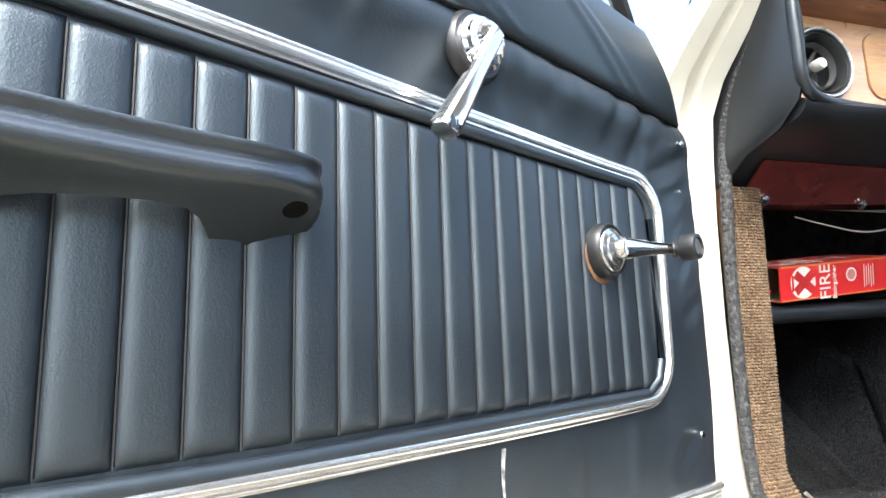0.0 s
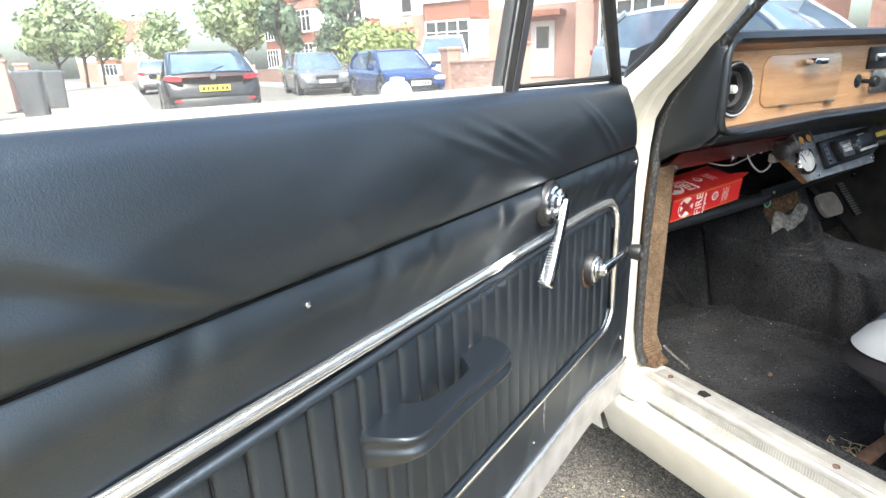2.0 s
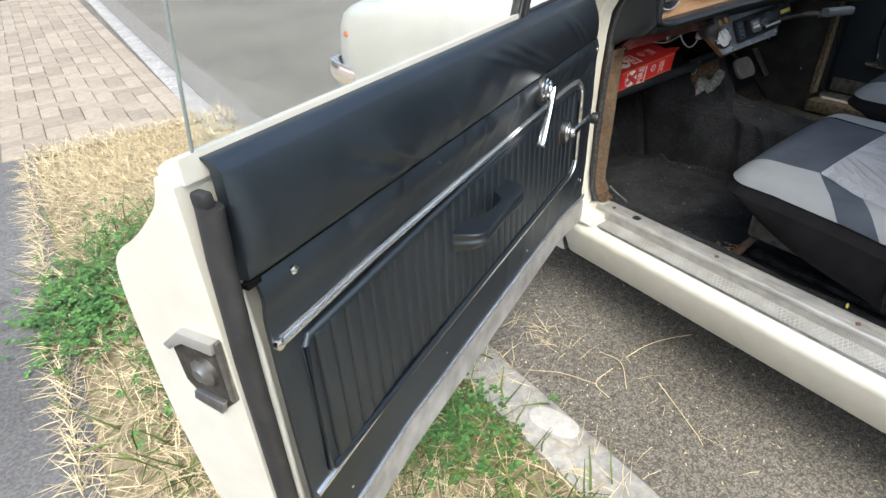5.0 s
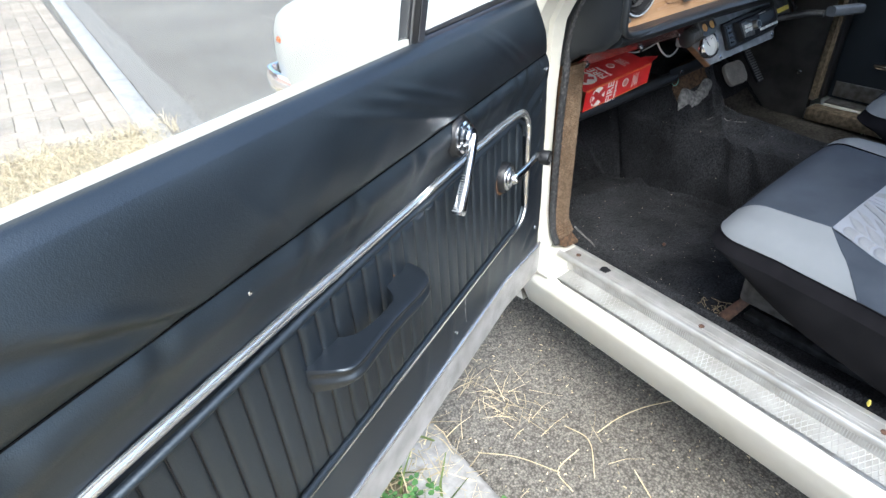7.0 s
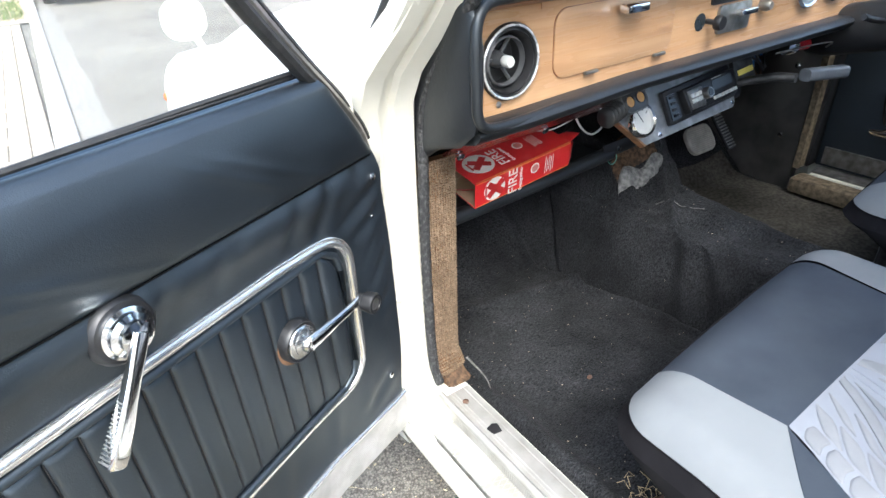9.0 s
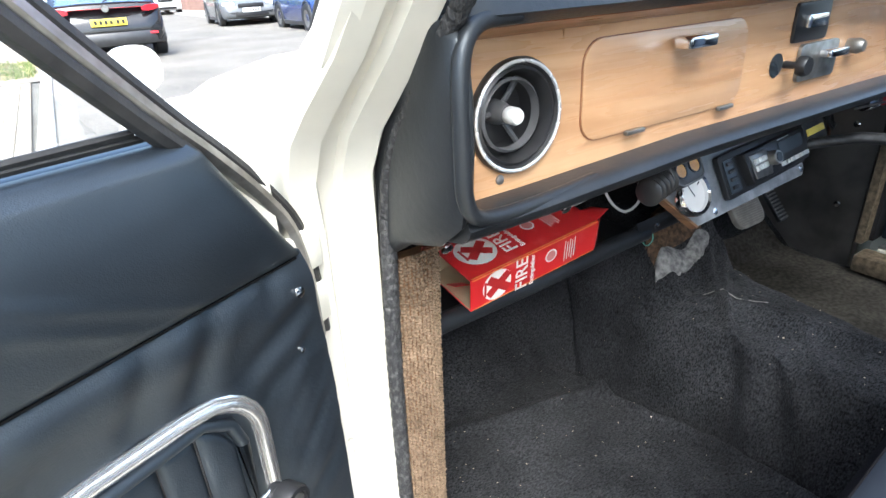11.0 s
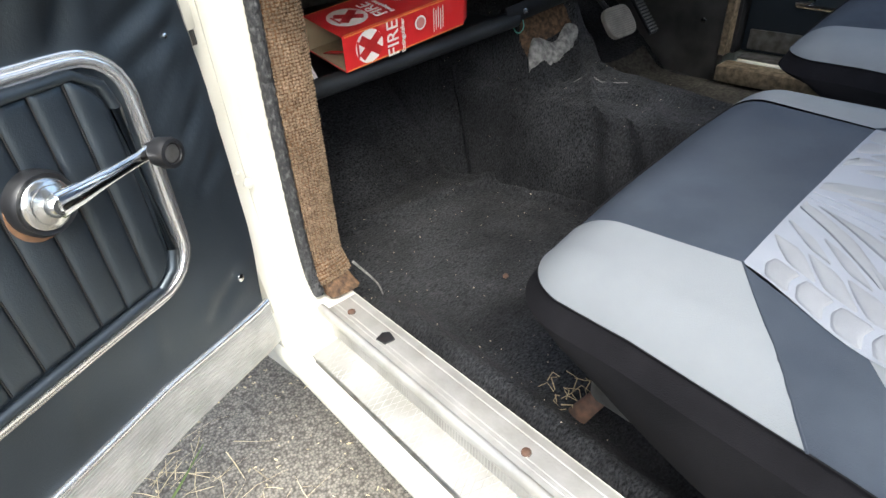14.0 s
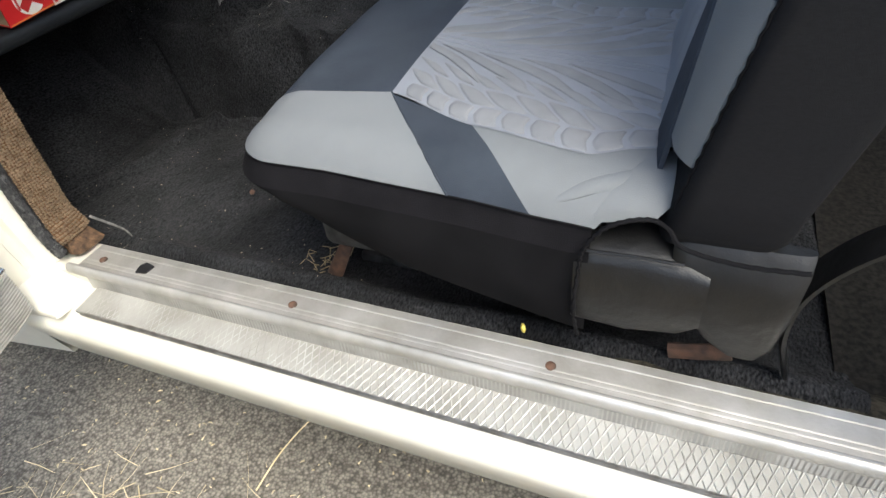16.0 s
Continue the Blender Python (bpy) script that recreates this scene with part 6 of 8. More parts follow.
part("pedal_pad", prism(rounded(0.034, 0.105, 0.006, 3), 0.008, None, 0.002), PLASTIC, ACC)
for i in range(13):
    part("pad_rib", block(-0.015, 0.015, -0.049 + 0.0078 * i, -0.0455 + 0.0078 * i, 0.008, 0.0102), DULL_METAL, ACC)


def flap(u, v):
    """A torn strip of carpet folded back, grey backing up."""
    back = Vector((1.016 + 0.112 * u, 0.630 - 0.002 * u + 0.003 * math.sin(u * 8), 0.522))
    edge = Vector((1.006 + 0.126 * u, 0.618 - 0.012 * math.sin(math.pi * u) ** 0.8 - 0.003 * u + 0.003 * noise.noise((u * 14, 0, 3)), 0.494))
    p = back.lerp(edge, v)
    return Vector((p.x, p.y, carpet(p.x, p.y).z + 0.007 + 0.010 * math.sin(math.pi * min(1, v * 0.8)) + 0.004 * math.sin(9 * u + 2 * v)))


tagged(part("carpet_flap", surface(flap, steps(0, 1, 26), steps(0, 1, 8), 0.004, (0, 0, -1)), GREY_BACKING, None), "turned-back flap of carpet showing grey backing", "carpet flap")
tagged(part("underfelt", surface(lambda u, v: carpet(1.018 + 0.115 * u + 0.006 * noise.noise((v * 6, u * 3, 1)), 0.632 + 0.044 * v * math.sin(math.pi * (0.10 + 0.80 * u)) ** 0.7) + Vector((0, 0, 0.006 + 0.006 * noise.noise((u * 9, v * 7, 2)))), steps(0, 1, 24), steps(0, 1, 14), 0.008, (0, 0, -1)), FELT, None), "brown fibrous underfelt on the tunnel", "underfelt")
part("seam_ridge", tube([carpet(x, y) + Vector((0, 0, 0.0012)) for x, y in ((1.074, 0.576), (1.080, 0.567), (1.088, 0.554), (1.100, 0.537), (1.113, 0.518), (1.126, 0.501))], 0.0008, 6), GREY_BACKING, bpy.data.objects["car_carpet"], "pale rubbed seam across the tunnel")

# ---- seats ----
SEAT = thing("front_seat", pose(0.790, 0, 0), "car front seat in a grey and charcoal fabric cover", "car seat", "front seats")
R0, A0, B0S, ZT = 0.060, 0.200, 0.198, 0.5285


def seat(a, b, lift=0.0):
    """The cushion's skin in cloth lengths: a across, b forwards; it bends down past the flat core."""
    da, db = max(0.0, abs(a) - A0), max(0.0, b - B0S)
    d = math.hypot(da, db)
    th = min(d / R0, math.pi / 2)
    out = R0 * math.sin(th)
    drop = R0 * (1 - math.cos(th)) + max(0, d - R0 * math.pi / 2)
    ca, cb = (da / d, db / d) if d else (0, 0)
    x = max(-A0, min(A0, a)) + math.copysign(ca * out, a)
    y = min(b, B0S) + cb * out
    z = ZT - drop - 0.010 * max(0, -b / 0.17) ** 1.5 + 0.005 - 0.33 * min(abs(a), A0) ** 2 + 0.05 * min(A0, max(0, a)) - 0.03 * max(0, -b - 0.02) * 0.5
    k = min(1, max(0, (b - 0.06) / 0.12))
    y += k * k * (3 - 2 * k) * (0.07 * (max(-A0, min(A0, a)) + A0) - 0.014)
    nx, ny, nz = math.copysign(ca * math.sin(th), a), cb * math.sin(th), math.cos(th)
    return Vector((x + nx * lift, y + ny * lift, z + nz * lift))


D1, D2 = 0.066, 0.090


def reach(th, d):
    """How far the edge lies out from the core round the nose: 0 at the side, a right angle at the front."""
    return d - 0.010 - 0.003 * math.sin(th)


def side_reach(b, d):
    """The same along the side, where the edge sinks towards the rear."""
    return d - 0.010 * min(1, max(0, (b + 0.07) / 0.20))


def rim(t, d):
    """Along the cushion's edge from the rear left, round the nose, to the rear right."""
    left, arc = 0.314, d * math.pi / 2
    front = 2 * A0
    s = t * (2 * left + 2 * arc + front)
    if s < left:
        return (-A0 - side_reach(B0S - left + s, d), B0S - left + s)
    s -= left
    if s < arc:
        th = s / d
        return (-A0 - reach(th, d) * math.cos(th), B0S + reach(th, d) * math.sin(th))
    s -= arc
    if s < front:
        return (-A0 + s, B0S + reach(math.pi / 2, d))
    s -= front
    if s < arc:
        th = s / d
        return (A0 + reach(math.pi / 2 - th, d) * math.sin(th), B0S + reach(math.pi / 2 - th, d) * math.cos(th))
    s -= arc
    return (A0 + side_reach(B0S - s, d), B0S - s)


def patch(name, corners, mat, nu, nv, label="", puff=0.0, bow=0.0):
    """A cloth panel between four corners, given in cloth lengths."""
    p = [Vector(c) for c in corners]

    def f(u, v):
        q = (p[0] * (1 - u) + p[1] * u) * (1 - v) + (p[3] * (1 - u) + p[2] * u) * v
        return seat(q.x, q.y, puff * (math.sin(math.pi * min(1, max(0, u))) * math.sin(math.pi * v)) ** 0.5 if puff else 0.0)
    return part(name, surface(f, steps(0, 1, nu), steps(0, 1, nv)), mat, SEAT, label)


def mirror(c):
    return [(-x, y) for x, y in c]


patch("front_band", [(-0.151, 0.097), (0.140, 0.097), (0.160, B0S + D1 - 0.013), (-0.170, B0S + D1 - 0.013)], CLOTH_DARK, 24, 24, "charcoal front band")
for side in (1, -1):
    apex = Vector((-0.151, 0.097)) if side == 1 else Vector((-0.140, 0.097))
    waist, tail = (-0.189, -0.180) if side == 1 else (-0.099, -0.028)
    # outline of the pale corner panel along the piping
    edge = [(x, B0S + D1 - 0.013) for x in (-0.166, -0.185, -A0)] + [(-A0 - reach(radians(90 - k), D1) * math.sin(radians(k)), B0S + reach(radians(90 - k), D1) * math.cos(radians(k))) for k in range(10, 91, 10)] + [(-A0 - side_reach(y, D1), y) for y in (0.15, 0.11, 0.07, 0.035, 0.002)]

    def corner(u, v):
        i = min(len(edge) - 2, int(u * (len(edge) - 1)))
        f = u * (len(edge) - 1) - i
        e = Vector(edge[i]) * (1 - f) + Vector(edge[i + 1]) * f
        q = apex * (1 - v) + e * v
        return seat(q.x * side, q.y, 0.0015)
    part("corner_panel", surface(corner, steps(0, 1, 40), steps(0, 1, 20)), CLOTH_LIGHT, SEAT, "pale grey corner panel")
    flip = (lambda c: c) if side == 1 else mirror
    c1, c2 = [tuple(apex), (-A0 - side_reach(0.002, D1), 0.002), (-A0 - D1, -0.068), (waist, 0.0)], [(waist, 0.0), (-A0 - D1, -0.068), (-A0 - D1, -0.118), (tail, -0.175)]
    patch("dark_wedge", flip(c1), CLOTH_DARK, 18, 12, "charcoal side wedge")
    patch("tucked_panel", flip([(-0.185, -0.150), (-0.262, -0.112), (-0.250, -0.160), (-0.200, -0.195)]), CLOTH_LIGHT, 12, 10, "pale grey cloth tucked behind the cushion", puff=0.003)
    patch("rear_side_panel", flip(c2), CLOTH_LIGHT, 18, 14, "pale grey rear side panel")
    for k in range(3):
        q0, q1 = Vector((-0.256 + 0.012 * k, -0.070 - 0.022 * k)), Vector((-0.200 + 0.004 * k, -0.158 - 0.008 * k))
        fold = [q0.lerp(q1, t) for t in steps(0, 1, 10)]
        part("cloth_fold", loft([oval(seat(q.x * side, q.y, -0.0050), (0.010 * math.sin(math.pi * (0.08 + 0.84 * i / 9)) * side, 0.004, 0), (0, 0, 0.0062 * math.sin(math.pi * (0.08 + 0.80 * i / 9))), 2, 12) for i, q in enumerate(fold)]), CLOTH_LIGHT, SEAT)
    part("seam", tube([seat(q.x * side, q.y, 0.0012) for q in (Vector(c1[0]).lerp(Vector(c1[1]), k / 8) for k in range(9))], 0.0011, 5), CLOTH_DARK, SEAT)


def along(b, table):
    """A width read from stations along the cushion, front to rear."""
    for (b0, w0), (b1, w1) in zip(table, table[1:]):
        if b >= b1:
            k = min(1, (b0 - b) / (b0 - b1))
            k = k * k * (3 - 2 * k) * 0.5 + k * 0.5
            return w0 + (w1 - w0) * k
    return table[-1][1]


def across(u, b):
    """From the panel's middle rib to its seams: -1 at the outer, 1 at the inner one."""
    mid = along(b, [(0.097, -0.033), (0.0, -0.058), (-0.178, -0.062)])
    outer = along(b, [(0.097, -0.151), (0.0, -0.190), (-0.10, -0.205), (-0.14, -0.186), (-0.178, -0.170)])
    inner = along(b, [(0.097, 0.140), (0.0, 0.106), (-0.06, 0.078), (-0.13, 0.094), (-0.178, 0.105)])
    return mid + abs(u) * ((inner if u > 0 else outer) - mid)


def centre(u, b):
    return seat(across(u, b), b, 0.0010)


part("centre_panel", surface(centre, steps(-1, 1, 40), steps(0.097, -0.178, 36)), CLOTH_PALE, SEAT, "pale blue-grey centre panel quilted in a fanned pattern")


def quilt(poly, side, name="quilted_cell", high=0.0024, rounds=2):
    """A low raised pad of cloth on a rounded outline in (across, forwards)."""
    for _ in range(rounds):
        poly = [q for (u0, b0), (u1, b1) in zip(poly, poly[1:] + poly[:1]) for q in ((0.86 * u0 + 0.14 * u1, 0.86 * b0 + 0.14 * b1), (0.14 * u0 + 0.86 * u1, 0.14 * b0 + 0.86 * b1))]
    cu, cb = sum(p[0] for p in poly) / len(poly), sum(p[1] for p in poly) / len(poly)
    if cb > 0.092 or cb < -0.172:
        return
    rings = []
    for k, h in ((1.05, -0.0006), (0.95, 0.62 * high), (0.78, high), (0.4, high * 1.08), (0.02, high * 1.1)):
        ring = []
        for u, b in poly:
            uu, bb = cu + (u - cu) * k, cb + (b - cb) * k
            bb = min(0.094, max(-0.176, bb))
            ring.append(seat(across(min(0.985, uu) * side, bb), bb, h))
        rings.append(ring)
    part(name, loft(rings, caps=False), CLOTH_PAD, SEAT)


# a fan of long leaves from the middle, shorter cells beyond them, rounded squares at the edge
for side in (1, -1):
    shift = 0.0 if side == 1 else 0.013
    for i in range(10):
        b = 0.085 + shift - 0.0265 * i
        quilt([(0.80, b + 0.009), (0.89, b + 0.0125), (0.985, b + 0.007), (0.985, b - 0.0135), (0.89, b - 0.0095), (0.80, b - 0.013)], side, rounds=1)
    for i in range(11):
        b = 0.135 + shift - 0.030 * i
        quilt([(0.38, b + 0.010), (0.56, b - 0.021), (0.585, b - 0.043), (0.45, b - 0.020)], side, rounds=1)
        quilt([(0.590, b - 0.021), (0.70, b - 0.033), (0.785, b - 0.047), (0.785, b - 0.073), (0.615, b - 0.049)], side, rounds=1)
    for i in range(8):
        b = 0.215 + shift - 0.047 * i
        quilt([(0.075, b + 0.004), (0.18, b - 0.030), (0.33, b - 0.072), (0.47, b - 0.104), (0.55, b - 0.122), (0.44, b - 0.116), (0.27, b - 0.090), (0.13, b - 0.050)], side, "quilted_leaf", 0.0024, 1)
for u in (-0.035, 0.035):
    part("centre_rib", tube([seat(across(u, b), b, 0.0008) for b in steps(0.094, -0.172, 24)], 0.0014, 6), CLOTH_PALE, SEAT)


def bottom(y):
    t = min(1, max(0, (0.20 - y) / 0.31))
    return 0.462 - 0.098 * t ** 0.62


def skirt(t, v):
    a, b = rim(t, D1)
    a2, b2 = rim(t, D2)
    p, q = seat(a, b), seat(a2, b2)
    if v < 0.12:
        return p.lerp(q, v / 0.12)
    k = (v - 0.12) / 0.88
    e = Vector((q.x * (1 - 0.03 * k), q.y - 0.045 * k * max(0, (q.y - 0.05) / 0.2), 0))
    z = q.z + (bottom(q.y) - q.z) * k
    s = 0.004 * math.sin(math.pi * k)
    return Vector((e.x + math.copysign(s, q.x), e.y + (s if q.y > 0.2 else 0), z))


part("side_band", surface(skirt, steps(0.0, 1.0, 90), steps(0, 0.12, 4)), material("dark_band_cloth", (0.0070, 0.0066, 0.0075), (0.0105, 0.0098, 0.011), rough=0.95, spec=0.08, scale=30, grain=0.4, grain_scale=1000), SEAT, "dark stretch band under the piping")
part("side_skirt", surface(skirt, steps(0.0, 1.0, 90), steps(0.12, 1, 13)), CLOTH_BLACK, SEAT, "black stretch fabric side skirt")
part("piping", tube([seat(*rim(t, D1), 0.001) for t in steps(0.0, 1, 90)], 0.0010, 5), CLOTH_BLACK, SEAT)
part("seat_pan", block(-0.22, 0.22, -0.25, 0.17, 0.375, 0.46, 0.01), STEEL_DARK, SEAT)
part("rear_base", loft([oval((0, y, (z0 + z1) / 2), (0.262, 0, 0), (0, 0, (z1 - z0) / 2), 7, 32) for y, z0, z1 in ((-0.105, 0.372, 0.468), (-0.15, 0.368, 0.471), (-0.19, 0.376, 0.468), (-0.205, 0.39, 0.46))]), VINYL_GREY, SEAT, "original grey vinyl seat base")
part("base_edge", tube([(-0.262, -0.11, 0.4655), (-0.264, -0.15, 0.4690), (-0.261, -0.185, 0.466)], 0.0014, 6), VINYL_GREY, SEAT)
hem = smooth_path([(-0.262, -0.112, 0.366), (-0.266, -0.108, 0.40), (-0.267, -0.110, 0.45), (-0.266, -0.114, 0.473), (-0.264, -0.130, 0.494), (-0.258, -0.155, 0.500), (-0.256, -0.170, 0.492), (-0.262, -0.182, 0.482), (-0.266, -0.22, 0.478), (-0.266, -0.262, 0.480)], 8)
part("cover_hem", sweep([p + Vector((0, 0.0005 * (-1) ** i, 0.0003 * (-1) ** i)) for i, p in enumerate(hem)], circle(0.0021, 6, 0.0017)), CLOTH_BLACK, SEAT, "crimped elastic hem of the seat cover")


def back_front(z):
    return -0.163 - 0.22 * (z - 0.49)


def back_rear(z):
    return -0.258 - 0.27 * (z - 0.50)


rings = []
for z in [0.470, 0.474, 0.486, 0.52] + steps(0.56, 1.0, 8) + [1.03, 1.05, 1.06]:
    k = 0.97 if z < 0.485 else (1.0 if z < 0.9 else math.sqrt(max(0.05, 1 - ((z - 0.9) / 0.17) ** 2)) * 0.3 + 0.7)
    rings.append(oval((0, (back_front(z) + back_rear(z)) / 2, z), (0.252 * k, 0, 0), (0, (back_front(z) - back_rear(z)) / 2 * k, 0), 9, 64))
part("backrest", loft(rings), TWILL, SEAT, "black fabric covered backrest")


def front_face(a, z):
    """The front of the backrest: a across, z upwards."""
    return Vector((a, back_front(z) + 0.003 + 0.020 * (1 - (a / 0.245) ** 2) - 0.011 * max(0, (abs(a) - 0.212) / 0.03) ** 2, z))


part("backrest_centre", surface(lambda u, z: front_face((0.15 + 0.012 * (z < 0.6)) * u, z) + Vector((0, 0.002 + 0.004 * noise.noise((u * 5, z * 14, 2)), 0)), steps(-1, 1, 24), steps(0.50, 1.04, 24), 0.004, (0, -1, 0)), CLOTH_PALE, SEAT, "pale blue-grey backrest centre with soft folds")
for side in (1, -1):
    w0 = lambda z: 0.138 + 0.022 * bump(z, 0.50, 0.05)
    w1 = lambda z: 0.1385 + 0.074 * max(0, (0.645 - z) / 0.145) ** 0.75
    w2 = lambda z: 0.240 - 0.09 * max(0, (z - 0.64) / 0.3)
    part("backrest_wedge", surface(lambda u, z: front_face(-side * (w0(z) + (w1(z) - w0(z)) * u), z) + Vector((0, 0.0045, 0)), steps(0, 1, 8), steps(0.495, 0.640, 14), 0.004, (0, -1, 0)), CLOTH_DARK, SEAT, "charcoal wedge on the backrest")
    part("backrest_side", surface(lambda u, z: front_face(-side * (w1(z) + (w2(z) - w1(z)) * u), z) + Vector((0, 0.0025, 0)), steps(0, 1, 10), steps(0.535, 1.04, 24), 0.004, (0, -1, 0)), CLOTH_LIGHT, SEAT, "pale grey backrest side panel")
    part("backrest_shoulder", surface(lambda u, z: front_face(-side * (w2(z) + (0.241 - w2(z)) * u), z) + Vector((0, 0.002, 0)), steps(0, 1, 6), steps(0.645, 1.04, 16), 0.004, (0, -1, 0)), CLOTH_DARK, SEAT, "charcoal shoulder panel")
    zig = [front_face(-side * (0.242 + 0.0006 * (-1) ** i), z) + Vector((0, 0.002, 0)) for i, z in enumerate(steps(0.50, 1.04, 90))]
    part("backrest_seam", tube(zig, 0.0012, 5), CLOTH_BLACK, SEAT, "overlocked black seam")
    part("hinge_cover", loft([oval((side * -x, y, z), (0.006, 0, 0), (0, w, 0), 3.5, 18) for x, y, z, w in ((0.238, -0.222, 0.476, 0.047), (0.248, -0.222, 0.462, 0.046), (0.253, -0.225, 0.425, 0.040), (0.250, -0.236, 0.385, 0.025), (0.244, -0.242, 0.366, 0.012))]), VINYL_GREY, SEAT, "creased grey vinyl hinge cover")
part("seat_runner", block(-0.150, -0.125, -0.22, 0.18, 0.290, 0.303, 0.003), STEEL_DARK, SEAT, "dark seat runner")
part("seat_leg", loft([oval((-0.180 + 0.01 * k, 0.202 - 0.03 * k, 0.290 + 0.06 * k), (0.008 * (1 - 0.3 * k), 0.003, 0), (0, 0.012 * (1 - 0.3 * k), 0), 2.4, 12) for k in (0, 0.3, 0.7, 1)]), RUST, SEAT, "rusty front mounting leg")
part("rear_leg", sweep([(-0.225, -0.19, 0.330), (-0.225, -0.215, 0.336), (-0.225, -0.24, 0.344)], circle(0.006, 8, 0.009)), RUST, SEAT, "rusty rear mounting")
copy_thing(SEAT, pose(1.437, 0.065, 0.018))
REAR = thing("rear_seat", pose(0, 0, 0), "dark vinyl rear bench seat", "car seat")
part("bench", block(0.58, 1.65, -1.40, -0.85, 0.30, 0.50, 0.04, 4), VINYL_SOFT, REAR)
part("bench_back", loft([oval((1.115, y, z), (0.53, 0, 0), (0, 0.07, 0.03), 6, 28) for y, z in ((-1.32, 0.48), (-1.38, 0.7), (-1.43, 0.88))]), VINYL_SOFT, REAR)
tagged(part("belt_strap", sweep(smooth_path([(0.575, -0.285, 0.33), (0.572, -0.272, 0.38), (0.570, -0.275, 0.43), (0.568, -0.30, 0.475), (0.566, -0.34, 0.51)], 5), circle(0.003, 6, 0.018), up=(1, 0, 0)), VINYL_GREY, None), "grey looped seat belt stalk behind the seat", "seat belt")

# small litter on carpet and threshold
flecks = bmesh.new()
rng = random.Random(5)
for i in range(330):
    x, y = rng.uniform(0.56, 1.3), rng.uniform(0.15, 0.80)
    p = carpet(x, y)
    r = rng.uniform(0.0004, 0.0010) * (1.6 if rng.random() < 0.06 else 1)
    a = rng.uniform(0, 3.14)
    q = [Vector((math.cos(a) * r * k, math.sin(a) * r * k, 0.0018)) for k in (1.4, -1.4)] + [Vector((-math.sin(a) * r, math.cos(a) * r, 0.0022)), Vector((math.sin(a) * r, -math.cos(a) * r, 0.0026))]
    vs = [flecks.verts.new(p + v) for v in q]
    for f in ((0, 2, 1), (0, 1, 3), (0, 3, 2), (1, 2, 3)):
        flecks.faces.new([vs[k] for k in f])
tagged(part("carpet_litter", flecks, material("pale_flecks", (0.42, 0.36, 0.27), (0.2, 0.16, 0.11), rough=0.9, scale=80, island=0.4), None), "pale crumbs and fluff on the carpet", "litter", "", "stuff")
tagged(part("berry", loft([oval((0.735, 0.421, 0.293 + h), (0.005 * k, 0, 0), (0, 0.004 * k, 0), 2, 8) for h, k in ((-0.004, 0.4), (-0.001, 1), (0.002, 0.8), (0.004, 0.3))]), RUST, None), "small dried brown leaf crumb", "litter")
tagged(part("yellow_crumb", loft([oval((0.546, -0.058, 0.338 + h), (0.005 * k, 0.001, 0), (0, 0.004 * k, 0), 2.5, 8) for h, k in ((-0.004, 0.4), (0, 0.7), (0.003, 0.6), (0.006, 0.3))]), YELLOW, None), "small yellow crumb on the sill carpet", "litter")
parts_f = []
for i in range(20):
    x, y = 0.625 + rng.uniform(-0.02, 0.03), 0.225 + rng.uniform(-0.03, 0.03)
    p = carpet(x, y)
    a = rng.uniform(0, 6.28)
    l = rng.uniform(0.012, 0.03)
    parts_f.append(tube([p + Vector((0, 0, 0.001)), p + Vector((math.cos(a) * l * 0.5, math.sin(a) * l * 0.5, 0.008)), p + Vector((math.cos(a + 0.6) * l, math.sin(a + 0.6) * l, 0.003))], 0.0006, 4))
tagged(part("frayed_threads", join(parts_f), material("straw_thread", (0.36, 0.28, 0.16), rough=0.9), None), "tuft of frayed pale threads by the seat", "threads", "", "stuff")

# ---- street ----
ASPHALT = material("asphalt", (0.152, 0.137, 0.111), (0.246, 0.222, 0.182), rough=0.85, scale=60, grain=0.8, grain_scale=230, cells=True, wave=0.05, wave_scale=90, spec=0.3, sharp=(0.33, 0.70), detail=6, blotch=0.22, blotch_scale=0.9, chips=230)
PATH_TAR = material("footway_tarmac", (0.095, 0.092, 0.088), (0.165, 0.158, 0.148), rough=0.88, scale=120, grain=0.9, grain_scale=200, wave=0.2, wave_scale=5, spec=0.3, blotch=0.2, blotch_scale=1.3)
CONCRETE = material("kerb_concrete", (0.40, 0.385, 0.355), (0.28, 0.268, 0.245), rough=0.9, scale=55, grain=0.9, grain_scale=150, spec=0.2, blotch=0.15, blotch_scale=6)
SOIL = material("dry_verge_soil", (0.33, 0.27, 0.17), (0.19, 0.155, 0.095), rough=1.0, scale=40, grain=1.0, grain_scale=120, spec=0.1)
STRAW = material("dry_straw", (0.62, 0.52, 0.33), (0.46, 0.37, 0.215), rough=0.7, scale=30, island=0.35, spec=0.3)
BLADE = material("green_grass", (0.135, 0.175, 0.045), (0.085, 0.115, 0.028), rough=0.6, scale=20, island=0.4, spec=0.3)
CLOVER = material("clover_leaf", (0.085, 0.19, 0.045), (0.055, 0.13, 0.03), rough=0.55, scale=30, island=0.35, spec=0.35)
PAVER = material("buff_block", (0.345, 0.292, 0.226), (0.285, 0.240, 0.184), rough=0.9, scale=30, grain=0.8, grain_scale=200, island=0.16, spec=0.2)
JOINT = material("joint_sand", (0.125, 0.105, 0.083), (0.085, 0.072, 0.056), rough=1.0, scale=40, spec=0.1)
BRICK = material("red_brick", (0.43, 0.275, 0.22), (0.35, 0.21, 0.165), rough=0.9, scale=12, island=0.22, grain=0.4, grain_scale=60, spec=0.2, blotch=0.15, blotch_scale=0.8)
